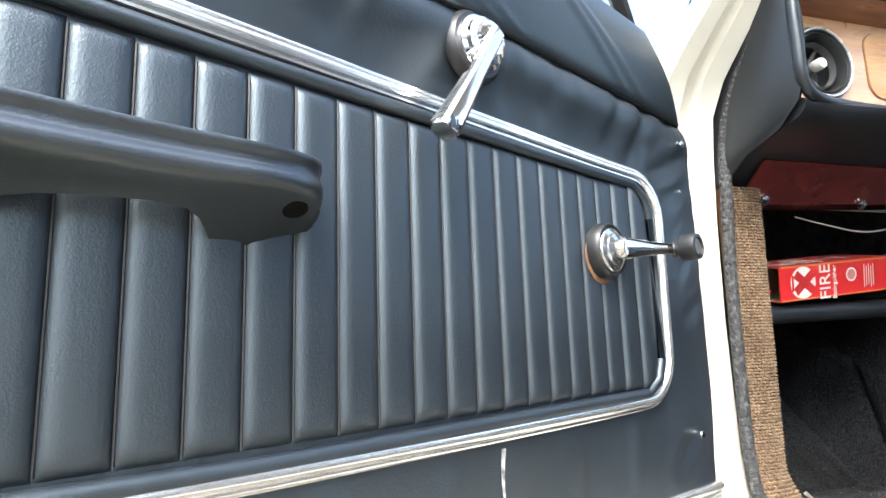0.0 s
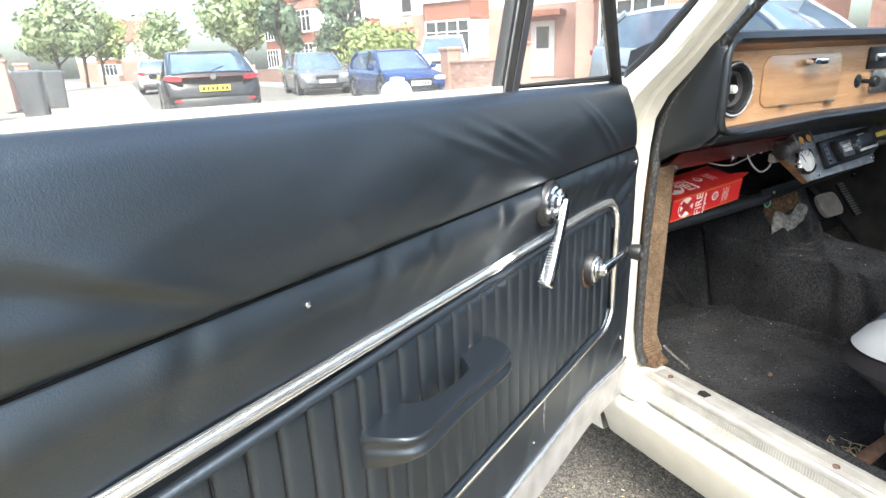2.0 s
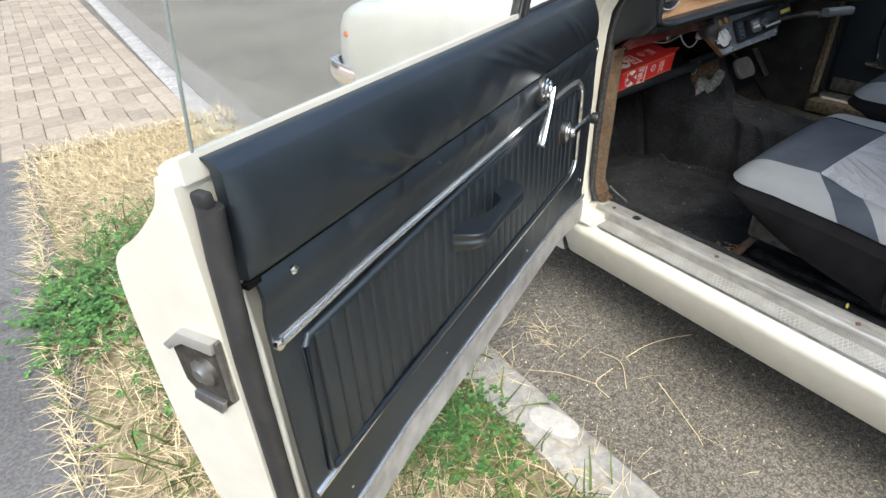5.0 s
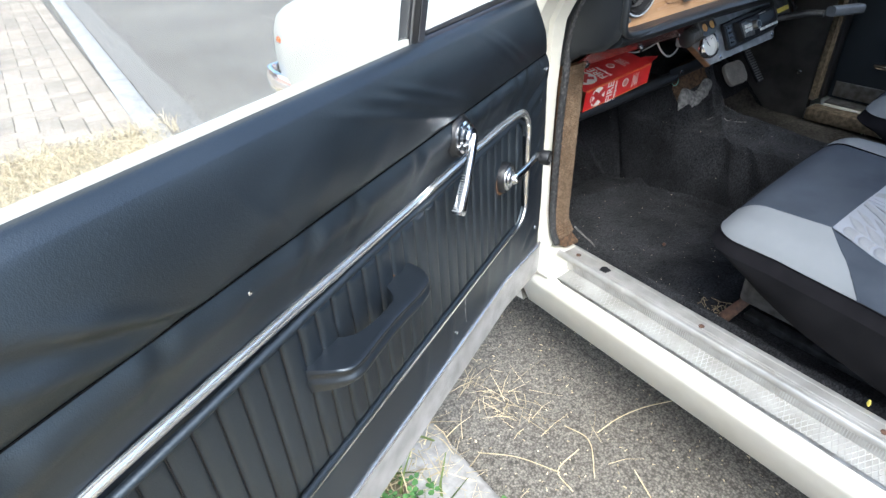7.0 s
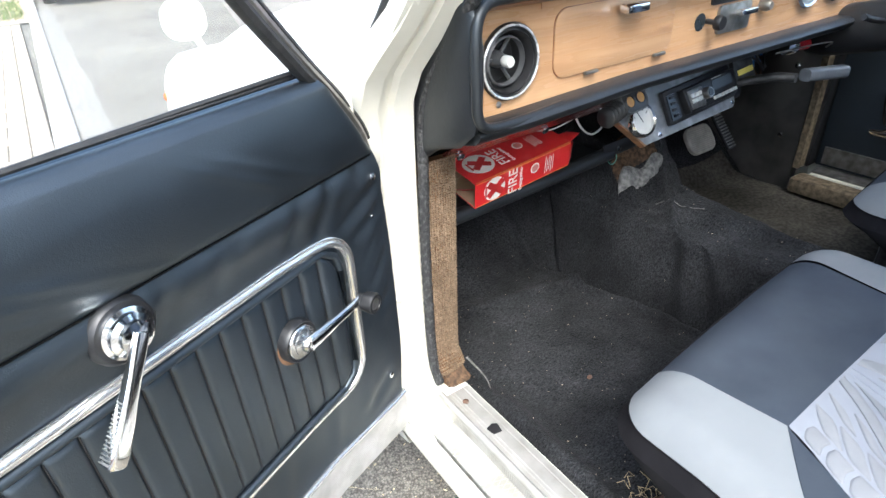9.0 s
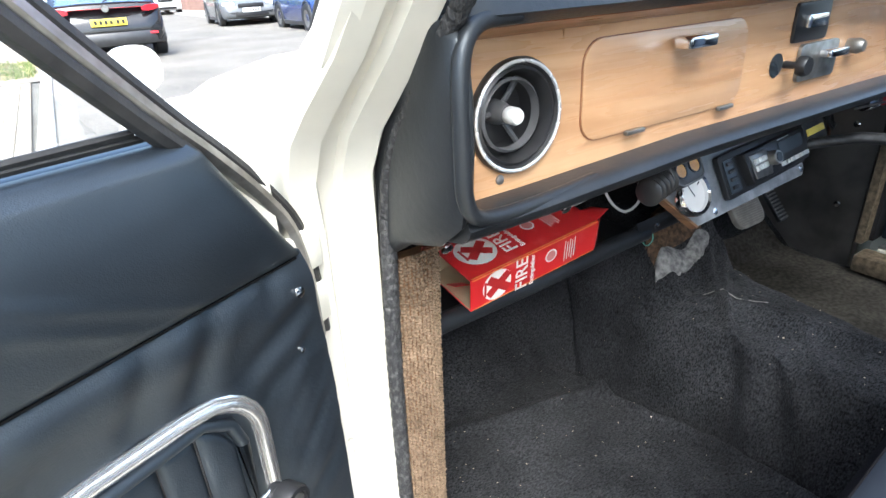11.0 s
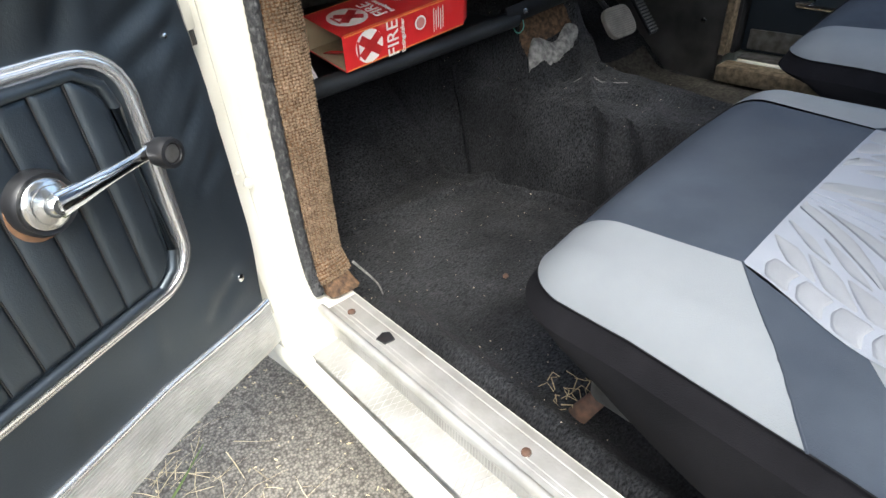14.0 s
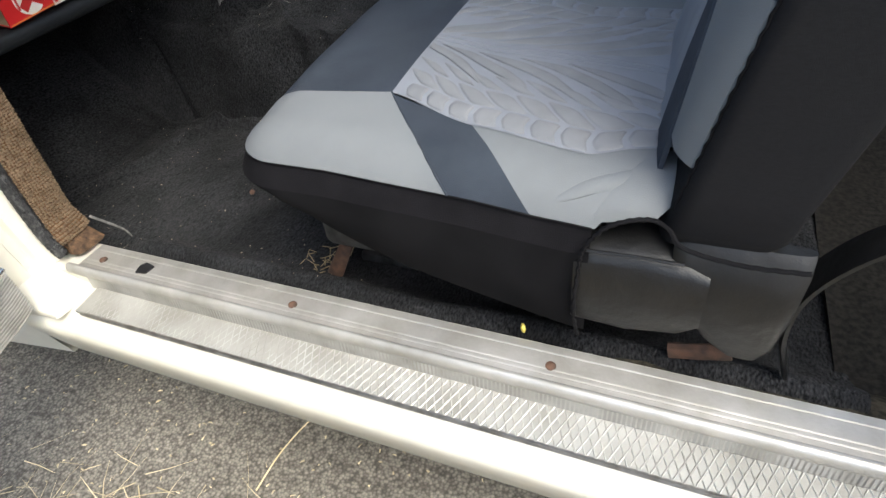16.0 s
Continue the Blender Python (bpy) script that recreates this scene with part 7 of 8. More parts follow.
MORTAR = material("mortar", (0.36, 0.33, 0.29), (0.28, 0.26, 0.23), rough=0.95, scale=30, spec=0.1)
RENDER = material("white_render", (0.74, 0.72, 0.68), (0.66, 0.64, 0.60), rough=0.85, scale=3, grain=0.2, grain_scale=40)
TILE = material("clay_roof_tile", (0.30, 0.12, 0.075), (0.20, 0.085, 0.06), rough=0.85, scale=4, grain=0.5, grain_scale=18, stretch=(1, 1, 6))
UPVC = material("white_frame", (0.78, 0.78, 0.77), rough=0.35, scale=10)
PANE_DARK = material("window_glass", (0.03, 0.035, 0.04), (0.05, 0.055, 0.06), rough=0.05, scale=2, rough_var=0.02, spec=0.8)
BIN = material("grey_bin_plastic", (0.09, 0.095, 0.10), (0.12, 0.125, 0.13), rough=0.5, scale=8)
BARK = material("bark", (0.10, 0.075, 0.05), (0.055, 0.04, 0.028), rough=0.95, scale=14, grain=0.8, grain_scale=40)
LEAF = material("leaf_green", (0.31, 0.38, 0.19), (0.23, 0.29, 0.13), rough=0.6, scale=6, island=0.45)
LEAF_LIGHT = material("leaf_yellow_green", (0.27, 0.32, 0.10), (0.19, 0.25, 0.07), rough=0.6, scale=6, island=0.45)
LEAF_DARK = material("conifer_green", (0.12, 0.17, 0.10), (0.08, 0.12, 0.07), rough=0.7, scale=6, island=0.4)


def kerb_x(y):
    return 0.165 + max(0, y - 3) * 0.018


tagged(part("ground", surface(lambda x, y: Vector((x, y, 0)), [-160, -20, -3, 0.17, 2, 10, 30, 160], [-150, -10, 0, 3, 10, 30, 60, 320]), ASPHALT, None, "grey tarmac road"), "", "road", "", "structure")
tagged(part("pavement", surface(lambda u, y: Vector((-2.9 + 2.18 * u, y, 0.022 + 0.004 * noise.noise((u * 3, y, 0)))), steps(0, 1, 8), [-20, -6, -2] + steps(-1, 3, 16) + [4, 6]), PATH_TAR, None, "dark tarmac footway"), "", "pavement", "", "structure")
tagged(part("pavement_far", surface(lambda u, y: Vector((-2.9 + (kerb_x(y) + 2.78) * u, y, 0.022)), steps(0, 1, 6), [9.4, 12, 20, 40, 90]), material("pale_footway", (0.36, 0.315, 0.255), (0.28, 0.242, 0.195), rough=0.9, scale=14, grain=0.6, grain_scale=90, spec=0.2, blotch=0.18, blotch_scale=1.1), None, "grey tarmac footway along the road"), "", "pavement", "", "structure")
tagged(part("tarmac_patch", surface(lambda u, v: Vector((-1.9 + 1.42 * u - 0.10 * v, 9.75 + 5.4 * v, 0.027)), steps(0, 1, 3), steps(0, 1, 4), 0.005, (0, 0, -1)), PATH_TAR, None, "dark tarmac patch in the paved footway"), "", "pavement", "", "structure")
tagged(part("pavement_across", surface(lambda u, y: Vector((6.75 + 1.7 * u, y, 0.08)), steps(0, 1, 3), [-30, 0, 10, 20, 40, 90], 0.08, (0, 0, -1)), CONCRETE, None, "pale footway across the road"), "", "pavement", "", "structure")
tagged(part("front_gardens", surface(lambda u, y: Vector((8.45 + 22 * u, y, 0.10)), steps(0, 1, 3), [-30, 0, 10, 20, 40, 120]), material("pink_paving", (0.36, 0.22, 0.17), (0.28, 0.18, 0.14), rough=0.9, scale=3), None, "pinkish paved front drives"), "", "drive", "", "structure")
tagged(part("gardens", surface(lambda u, y: Vector((-30 + 27.1 * u, y, 0.02)), steps(0, 1, 3), [-30, 0, 10, 20, 40, 120]), CONCRETE, None, "pale front gardens and drives"), "", "garden", "", "structure")


tagged(part("road_channel", surface(lambda u, y: Vector((0.172 + max(0, y - 3) * 0.018 + (0.17 + 0.02 * noise.noise((y * 2.3, 0, 1))) * u, y, 0.004 * (1 - u * u))), steps(0, 1, 6), steps(1.9, 12, 100), 0.004, (0, 0, -1)), material("worn_channel_tarmac", (0.150, 0.138, 0.118), (0.255, 0.236, 0.205), rough=0.9, scale=60, grain=0.8, grain_scale=180, spec=0.3), None, "dusty browner strip of tarmac beside the kerb"), "", "road", "", "structure")


def kerb_stone(y0, y1, top, name="kerb_stone"):
    def ring(y):
        x = kerb_x(y)
        n = lambda k: 0.003 * noise.noise((y * 9, k, 3))
        return [Vector((x + n(0), y, -0.02)), Vector((x - 0.004 + n(1), y, top - 0.010)), Vector((x - 0.016, y, top + n(2))), Vector((x - 0.115, y, top + n(3))), Vector((x - 0.125, y, top - 0.006)), Vector((x - 0.125, y, -0.02))]
    return part(name, loft([ring(y) for y in steps(y0 + 0.003, y1 - 0.003, 8)]), CONCRETE, KERB)


KERB = thing("kerb", pose(0, 0, 0), "pale concrete kerb stones beside the parked car", "kerb", "", "structure")
ys = [0.525]
while ys[-1] > -3:
    ys.append(ys[-1] - 0.915)
for a, b in zip(ys[1:], ys):
    kerb_stone(a, b, 0.036)
y = 2.62
while y < 34:
    kerb_stone(y, y + 0.915, 0.028 + (0.05 if y > 10 else 0))
    y += 0.915
tagged(part("mortar_patch", loft([oval((0.115, 0.245, 0.034 + h), (0.030 * k, 0.012 * k, 0), (-0.02 * k, 0.055 * k, 0), 2.4, 18) for h, k in ((0, 1), (0.004, 0.97), (0.006, 0.85), (0.0065, 0.3))]), material("pale_mortar", (0.5, 0.48, 0.44), (0.40, 0.385, 0.35), rough=0.9, scale=60, grain=0.7, grain_scale=200), None), "pale smear of mortar on the kerb stone", "mortar")
tagged(part("kerb_across", loft([[Vector((6.62, y, 0)), Vector((6.63, y, 0.085)), Vector((6.76, y, 0.09)), Vector((6.76, y, 0))] for y in (-30, 0, 30, 90)]), CONCRETE, None, "concrete kerb across the road"), "", "kerb", "", "structure")

tagged(part("verge", surface(lambda u, v: (lambda y: Vector((-0.74 + (kerb_x(y) - 0.115 + (0.10 if y > 0.53 else 0.0) + 0.74) * u, y, 0.014 + 0.012 * math.sin(math.pi * u) + 0.010 * noise.noise((u * 6, y * 6, 0)))))(-3 + 5.8 * v), steps(0, 1, 24), steps(0, 1, 130)), SOIL, None, "dry grass verge between kerb and footway"), "", "verge", "", "structure")


def straws(name, count, area, length, seed, mat, label, upright=0.12, width=0.0014, base=0.02):
    rng = random.Random(seed)
    verts, faces = [], []
    for i in range(count):
        x, y = area(rng)
        if x is None:
            continue
        l = length * rng.uniform(0.4, 1.2)
        a, e = rng.uniform(0, 2 * math.pi), abs(rng.gauss(0, upright))
        d = Vector((math.cos(a) * math.cos(e), math.sin(a) * math.cos(e), math.sin(e)))
        s = Vector((-math.sin(a), math.cos(a), 0)) * width * rng.uniform(0.6, 1.4)
        p = Vector((x, y, base + rng.uniform(0, 0.012)))
        mid = p + d * l * 0.5 + Vector((rng.uniform(-1, 1), rng.uniform(-1, 1), 0.6)) * l * 0.06
        end = p + d * l
        k = len(verts)
        verts += [p - s, p + s, mid - s * 0.9 + Vector((0, 0, width)), mid + s * 0.9, end - s * 0.3, end + s * 0.3]
        faces += [(k, k + 1, k + 3, k + 2), (k + 2, k + 3, k + 5, k + 4)]
    me = bpy.data.meshes.new(name)
    me.from_pydata([tuple(v) for v in verts], [], faces)
    me.materials.append(mat)
    return tagged(new(name, me), label, "grass", "", "stuff")


straws("dry_grass", 22000, lambda r: (min(0.10, max(-0.76, r.gauss(-0.36, 0.25))), r.uniform(-0.6, 2.85)), 0.085, 11, STRAW, "matted dry straw-coloured grass on the verge", 0.30, 0.0009)
straws("dry_grass_strip", 2600, lambda r: (r.uniform(-0.72, 0.20), r.uniform(2.25, 2.95)), 0.07, 12, STRAW, "dry grass tufts at the end of the verge", 0.5)
straws("green_grass", 2600, lambda r: (r.gauss(-0.30, 0.16), r.choice((r.gauss(0.75, 0.25), r.gauss(1.5, 0.2)))), 0.11, 13, BLADE, "green grass blades among dry straw", 0.7, 0.0022)
straws("kerb_grass", 480, lambda r: (r.uniform(-0.30, 0.05), r.uniform(0.0, 0.62)), 0.09, 14, BLADE, "green grass growing by the kerb", 0.7, 0.002)
straws("kerb_straw", 700, lambda r: (r.uniform(-0.2, 0.16), r.gauss(0.56, 0.09)), 0.07, 15, STRAW, "dry straw at the kerb's end", 0.35)
straws("road_straw", 95, lambda r: r.choice(((r.gauss(0.335, 0.035), r.gauss(0.49, 0.055)), (r.gauss(0.285, 0.04), r.gauss(0.68, 0.065)))), 0.080, 16, STRAW, "loose heap of straw on the tarmac", 0.12, 0.0007, 0.002)
straws("loose_straw", 24, lambda r: (r.uniform(0.18, 0.43), r.uniform(-0.2, 0.62)), 0.07, 17, STRAW, "single dry stalks on the tarmac", 0.04, 0.0006, 0.001)
straws("road_flecks", 900, lambda r: (r.uniform(0.17, 0.75), r.uniform(-1.2, 1.0)), 0.007, 18, STRAW, "pale chaff scattered on the tarmac", 0.1, 0.0012, 0.0008)
straws("far_grass", 2500, lambda r: (r.uniform(-0.75, 0.12), r.uniform(9.8, 12.6)), 0.09, 19, BLADE, "small green grass plot by the kerb", 0.8, 0.004)
straws("far_dry_grass", 1200, lambda r: (r.uniform(-0.75, 0.16), r.uniform(9.6, 12.8)), 0.09, 20, STRAW, "dry grass round the small plot", 0.5, 0.003)
for k, pts in enumerate(([(0.43, 0.305, 0.003), (0.49, 0.30, 0.010), (0.56, 0.287, 0.006), (0.63, 0.26, 0.003)], [(0.20, 0.42, 0.004), (0.255, 0.36, 0.008), (0.30, 0.285, 0.003)], [(0.39, 0.36, 0.003), (0.40, 0.30, 0.006), (0.345, 0.235, 0.003)], [(0.37, 0.30, 0.003), (0.30, 0.29, 0.004), (0.29, 0.24, 0.003)], [(0.42, 0.20, 0.003), (0.36, 0.06, 0.006), (0.345, 0.03, 0.003)])):
    tagged(part("straw_stalk", tube(smooth_path(pts, 5), 0.0012, 5), STRAW, None), "long single dry stalk lying on tarmac", "straw", "loose stalks")


def clover(seed, cx, cy, sx, sy, count):
    rng = random.Random(seed)
    verts, faces = [], []
    for i in range(count):
        x, y = rng.gauss(cx, sx), rng.gauss(cy, sy)
        h = rng.uniform(0.02, 0.07)
        t = Vector((rng.uniform(-0.4, 0.4), rng.uniform(-0.4, 0.4), 1)).normalized()
        u = t.orthogonal().normalized()
        a0 = rng.uniform(0, 6.28)
        for j in range(3):
            q = Matrix.Rotation(a0 + j * 2.094, 3, t) @ u
            w = t.cross(q)
            r = rng.uniform(0.006, 0.010)
            c = Vector((x, y, h))
            k = len(verts)
            for f, g, z in ((0, 0, 0), (0.7, 0.65, 0.12), (1.35, 0.6, 0.1), (1.6, 0, 0.0), (1.35, -0.6, 0.1), (0.7, -0.65, 0.12)):
                verts.append(tuple(c + q * r * f + w * r * g + t * r * z))
            faces += [(k, k + 1, k + 2, k + 3), (k, k + 3, k + 4, k + 5)]
    me = bpy.data.meshes.new("clover")
    me.from_pydata(verts, [], faces)
    me.materials.append(CLOVER)
    return tagged(new("clover", me), "patch of leafy green clover on the verge", "clover", "", "stuff")


clover(5, -0.69, 1.36, 0.07, 0.13, 800)
clover(1, -0.50, 1.55, 0.09, 0.20, 700)
clover(2, -0.30, 0.72, 0.10, 0.14, 900)
clover(3, -0.08, 0.40, 0.07, 0.10, 340)
clover(4, -0.45, 0.95, 0.08, 0.1, 350)
rng = random.Random(8)
for i in range(16):
    x, y = rng.gauss(-0.18, 0.13), rng.gauss(0.55, 0.16)
    F = thing("clover_flower", pose(x, y, 0.02), "small white clover flower head among leaves", "flower", "clover flowers")
    part("stem", tube([(0, 0, 0), (0.003, 0.002, 0.03), (0.004, 0.003, 0.055)], 0.0008, 4), BLADE, F)
    part("flower_head", loft([oval((0.004, 0.003, 0.055 + h), (0.008 * k, 0, 0), (0, 0.008 * k, 0), 2, 9) for h, k in ((-0.004, 0.3), (0, 0.9), (0.005, 1.0), (0.010, 0.7), (0.013, 0.2))]), PRINT_WHITE, F)

# block paving of the crossing: pairs laid square to one another
PAVING = thing("block_paving", pose(0, 0, 0), "buff concrete block paving across the footway", "paving", "", "structure")
part("joint_bed", block(-3.3, 0.05, 2.86, 9.4, -0.02, 0.020), JOINT, PAVING)


def paver():
    bm = block(-0.0485, 0.0485, -0.0985, 0.0985, -0.02, 0.006)
    bmesh.ops.bevel(bm, geom=[e for e in bm.edges if all(v.co.z > 0 for v in e.verts)], offset=0.0035, segments=1, affect="EDGES")
    return bm


# a single course along the kerb, then right-angled herringbone
halves = []
rest = [(-0.003, 2.97 + 0.2 * j, 0) for j in range(32)]
for c in range(32):
    for r in range(64):
        x, y = -0.105 - 0.1 * c, 2.92 + 0.1 * r
        k = (c - r) % 4
        if k == 0 and c < 31:
            rest.append((x - 0.05, y, 90))
        elif k == 3 and r < 63:
            rest.append((x, y + 0.05, 0))
        elif (k == 1 and c == 0) or (k == 2 and r == 0):
            halves.append((x, y))
rest.sort(key=lambda q: math.hypot(q[0] + 0.1, q[1] - 2.4))
near, far = rest[:290], rest[290:]
stone = part("paving_block", paver(), PAVER, PAVING, smooth=False, m=pose(near[0][0], near[0][1], 0.022, 0, 0, near[0][2]))
for x, y, a in near[1:]:
    again(stone, pose(x, y, 0.022 + rng.uniform(-0.0015, 0.0015), rng.uniform(-0.6, 0.6), rng.uniform(-0.6, 0.6), a + rng.uniform(-0.5, 0.5)), PAVING)
verts, faces = [], []
for x, y, turn in far + [(x, y, None) for x, y in halves]:
    k = len(verts)
    zt = 0.028 + rng.uniform(-0.0015, 0.0015)
    for q, h in ((0, zt - 0.005), (0.0035, zt)):
        a, b = (0.0485 - q, 0.0985 - q) if turn == 0 else ((0.0985 - q, 0.0485 - q) if turn else (0.0485 - q, 0.0485 - q))
        verts += [(x - a, y - b, h), (x + a, y - b, h), (x + a, y + b, h), (x - a, y + b, h)]
    faces += [(k + 4, k + 5, k + 6, k + 7)] + [(k + i, k + (i + 1) % 4, k + 4 + (i + 1) % 4, k + 4 + i) for i in range(4)]
me = bpy.data.meshes.new("far_blocks")
me.from_pydata(verts, [], faces)
me.materials.append(PAVER)
o = tagged(new("far_blocks", me), "", "", "", "stuff")
o.parent = PAVING

# ---- parked cars ----


# the blue base colour paints the sky's reflection into the glass
CAR_GLASS = material("car_window", (0.20, 0.27, 0.36), (0.13, 0.18, 0.25), rough=0.08, metal=0.45, scale=2, rough_var=0.03, spec=0.8)
CHIN = material("body_plastic", (0.02, 0.02, 0.021), (0.03, 0.03, 0.031), rough=0.45, scale=10)


def paint(name, c, rough=0.22):
    return material(name, c, tuple(0.9 * k for k in c), rough=rough, scale=3, coat=0.5, rough_var=0.03, spec=0.3)


def parked(m, colour, label, L=4.3, W=1.78, H=1.47, kind="hatch", plate=(0.75, 0.75, 0.72)):
    """A modern parked car: front towards local +y, ground at z = 0."""
    C = thing("parked_car", m, label, "car", "parked cars")
    w = W / 2
    belt = H * 0.63
    rows = [(-0.500, 0.72, 0.42, 0.60), (-0.490, 0.90, 0.30, 0.66), (-0.46, 0.97, 0.24, belt + (0.10 if kind != "saloon" else 0.06)), (-0.36, 1.0, 0.20, belt + 0.03), (-0.15, 1.0, 0.19, belt), (0.10, 1.0, 0.19, belt - 0.01),
            (0.24, 1.0, 0.19, belt - 0.02), (0.30, 0.99, 0.20, belt - 0.05), (0.40, 0.97, 0.22, belt - 0.12), (0.465, 0.92, 0.24, belt - 0.22), (0.492, 0.83, 0.28, belt - 0.32), (0.500, 0.70, 0.34, belt - 0.42)]
    rings = []
    for t, k, z0, z1 in rows:
        y, hw = t * L, w * k
        zm = z0 + (z1 - z0) * 0.55
        pr = [(-hw * 0.92, z0), (-hw * 0.985, z0 + 0.08), (-hw, zm), (-hw * 0.985, z1 - 0.10), (-hw * 0.94, z1 - 0.02), (-hw * 0.80, z1), (0, z1 + 0.02)]
        pr += [(-x, z) for x, z in pr[-2::-1]]
        rings.append([Vector((x, y, z)) for x, z in pr])
    part("body", loft(rings), colour, C)
    y0, y1, yf, yb = -0.46 * L, -0.36 * L, 0.25 * L, 0.07 * L
    if kind == "saloon":
        y0, y1 = -0.455 * L, -0.14 * L
    prof = [(y0, belt + 0.04, 0.86), (y0 + (y1 - y0) * 0.55, belt + (H - belt) * 0.68, 0.80), (y1, H - 0.03, 0.72), (y1 + 0.5, H, 0.71), (yb - 0.25, H - 0.01, 0.71), (yb, H - 0.05, 0.73), ((yb + yf) / 2, (belt + H) / 2 - 0.02, 0.82), (yf, belt - 0.02, 0.88)]
    part("glazing", loft([[Vector((-w * k, y, belt - 0.06)), Vector((-w * k * 1.0, y, z - 0.06)), Vector((-w * k * 0.9, y, z)), Vector((w * k * 0.9, y, z)), Vector((w * k, y, z - 0.06)), Vector((w * k, y, belt - 0.06))] for y, z, k in prof]), CAR_GLASS, C, "windows with reflected sky painted in as blue")
    part("roof", loft([[Vector((-w * k * 1.01, y, z - 0.055)), Vector((-w * k * 0.92, y, z + 0.012)), Vector((0, y, z + 0.035)), Vector((w * k * 0.92, y, z + 0.012)), Vector((w * k * 1.01, y, z - 0.055)), Vector((0, y, z - 0.03))] for y, z, k in prof[2:6]]), colour, C)
    for sx in (-1, 1):
        part("pillar", tube([(sx * w * 0.88, yf, belt - 0.02), (sx * w * 0.80, (yb + yf) / 2, (belt + H) / 2), (sx * w * 0.72, yb, H - 0.03)], 0.032, 6), colour, C)
        part("pillar", tube([(sx * w * 0.86, y0 + 0.03, belt + 0.02), (sx * w * 0.80, y0 + (y1 - y0) * 0.5, belt + (H - belt) * 0.66), (sx * w * 0.72, y1, H - 0.03)], 0.045, 6), colour, C)
        part("pillar", tube([(sx * w * 0.90, -0.02 * L, belt - 0.02), (sx * w * 0.73, -0.05 * L, H - 0.03)], 0.03, 6), PLASTIC, C)
        part("door_mirror", loft([oval((sx * (w + 0.07), 0.20 * L + d, belt + 0.03), (0.09 * k, 0, 0), (0, 0, 0.065 * k), 2.6, 12) for d, k in ((-0.05, 0.9), (0, 1), (0.05, 0.5))]), colour, C)
        for ty in (-0.31 * L, 0.31 * L):
            tyre = part("tyre", lathe([(0.20, -0.10), (0.30, -0.10), (0.33, -0.07), (0.33, 0.07), (0.30, 0.10), (0.20, 0.10)], pose(sx * (w - 0.09), ty, 0.33) @ Matrix.Rotation(radians(90), 4, "Y"), 24), RUBBER, C)
            part("rim", lathe([(0, 0.045), (0.05, 0.05), (0.19, 0.08), (0.215, 0.085), (0.215, -0.085), (0, -0.02)] if sx > 0 else [(0, 0.02), (0.215, 0.085), (0.215, -0.085), (0.19, -0.08), (0.05, -0.05), (0, -0.045)], pose(sx * (w - 0.075), ty, 0.33) @ Matrix.Rotation(radians(90), 4, "Y"), 10), DULL_METAL, tyre)
        part("headlight", loft([oval((sx * w * 0.72, 0.468 * L + d, belt - 0.25), (0.17 * k, -0.05 * sx * k, 0.0), (0, 0, 0.06 * k), 3, 14) for d, k in ((0, 1), (0.045, 1), (0.07, 0.8))]), DIAL_FACE, C, "clear headlight")
        part("tail_light", loft([oval((sx * w * 0.78, -0.478 * L - d, belt - 0.02), (0.145 * k, 0.060 * sx * k, 0.016 * sx * k), (0, 0, 0.050 * k), 3, 14) for d, k in ((0, 1), (0.05, 1), (0.075, 0.85))]), RED_LENS, C, "red tail light")
        part("rear_reflector", block(sx * w * 0.72 - 0.08, sx * w * 0.72 + 0.08, -0.505 * L, -0.48 * L, 0.40, 0.44, 0.005), RED_LENS, C)
    part("tail_strip", block(-w * 0.62, w * 0.62, -0.497 * L, -0.47 * L, belt - 0.004, belt + 0.006, 0.002), RED_LENS, C)
    part("rear_bumper", sweep([(-w * 0.92, -0.47 * L, 0.36), (-w * 0.6, -0.508 * L, 0.36), (w * 0.6, -0.508 * L, 0.36), (w * 0.92, -0.47 * L, 0.36)], circle(0.03, 8, 0.10)), CHIN, C)
    part("tail_lip", sweep([(-w * 0.80, -0.485 * L, belt + 0.055), (-w * 0.4, -0.502 * L, belt + 0.075), (w * 0.4, -0.502 * L, belt + 0.075), (w * 0.80, -0.485 * L, belt + 0.055)], circle(0.05, 8, 0.018)), colour, C)
    part("rear_wiper", tube([(0.0, y0 - 0.02, belt + 0.10), (0.22, y0 + 0.06, belt + 0.17)], 0.012, 5), PLASTIC, C)
    for sx in (-1, 1):
        part("side_sill", block(min(sx * w * 0.90, sx * w * 0.985), max(sx * w * 0.90, sx * w * 0.985), -0.22 * L, 0.22 * L, 0.17, 0.27, 0.01), CHIN, C)
        part("door_handle", block(min(sx * w * 0.985, sx * (w + 0.012)), max(sx * w * 0.985, sx * (w + 0.012)), -0.10 * L, -0.055 * L, belt - 0.15, belt - 0.12, 0.004), colour, C)
        for ty in (-0.31 * L, 0.31 * L):
            part("wheel_arch", sweep([(sx * (w - 0.008), ty + 0.375 * math.cos(radians(a)), 0.33 + 0.375 * math.sin(radians(a))) for a in range(-10, 191, 20)], circle(0.022, 6, 0.02), up=(1, 0, 0)), CHIN, C)
    part("grille", block(-w * 0.42, w * 0.42, 0.48 * L, 0.507 * L, belt - 0.36, belt - 0.24, 0.01), PLASTIC, C)
    part("lower_grille", block(-w * 0.55, w * 0.55, 0.47 * L, 0.510 * L, 0.28, 0.40, 0.01), PLASTIC, C)
    part("badge", lathe([(0, 0), (0.055, 0), (0.05, 0.01), (0, 0.01)], on_dash(0, -0.502 * L, belt + 0.0), 16), DULL_METAL, C)
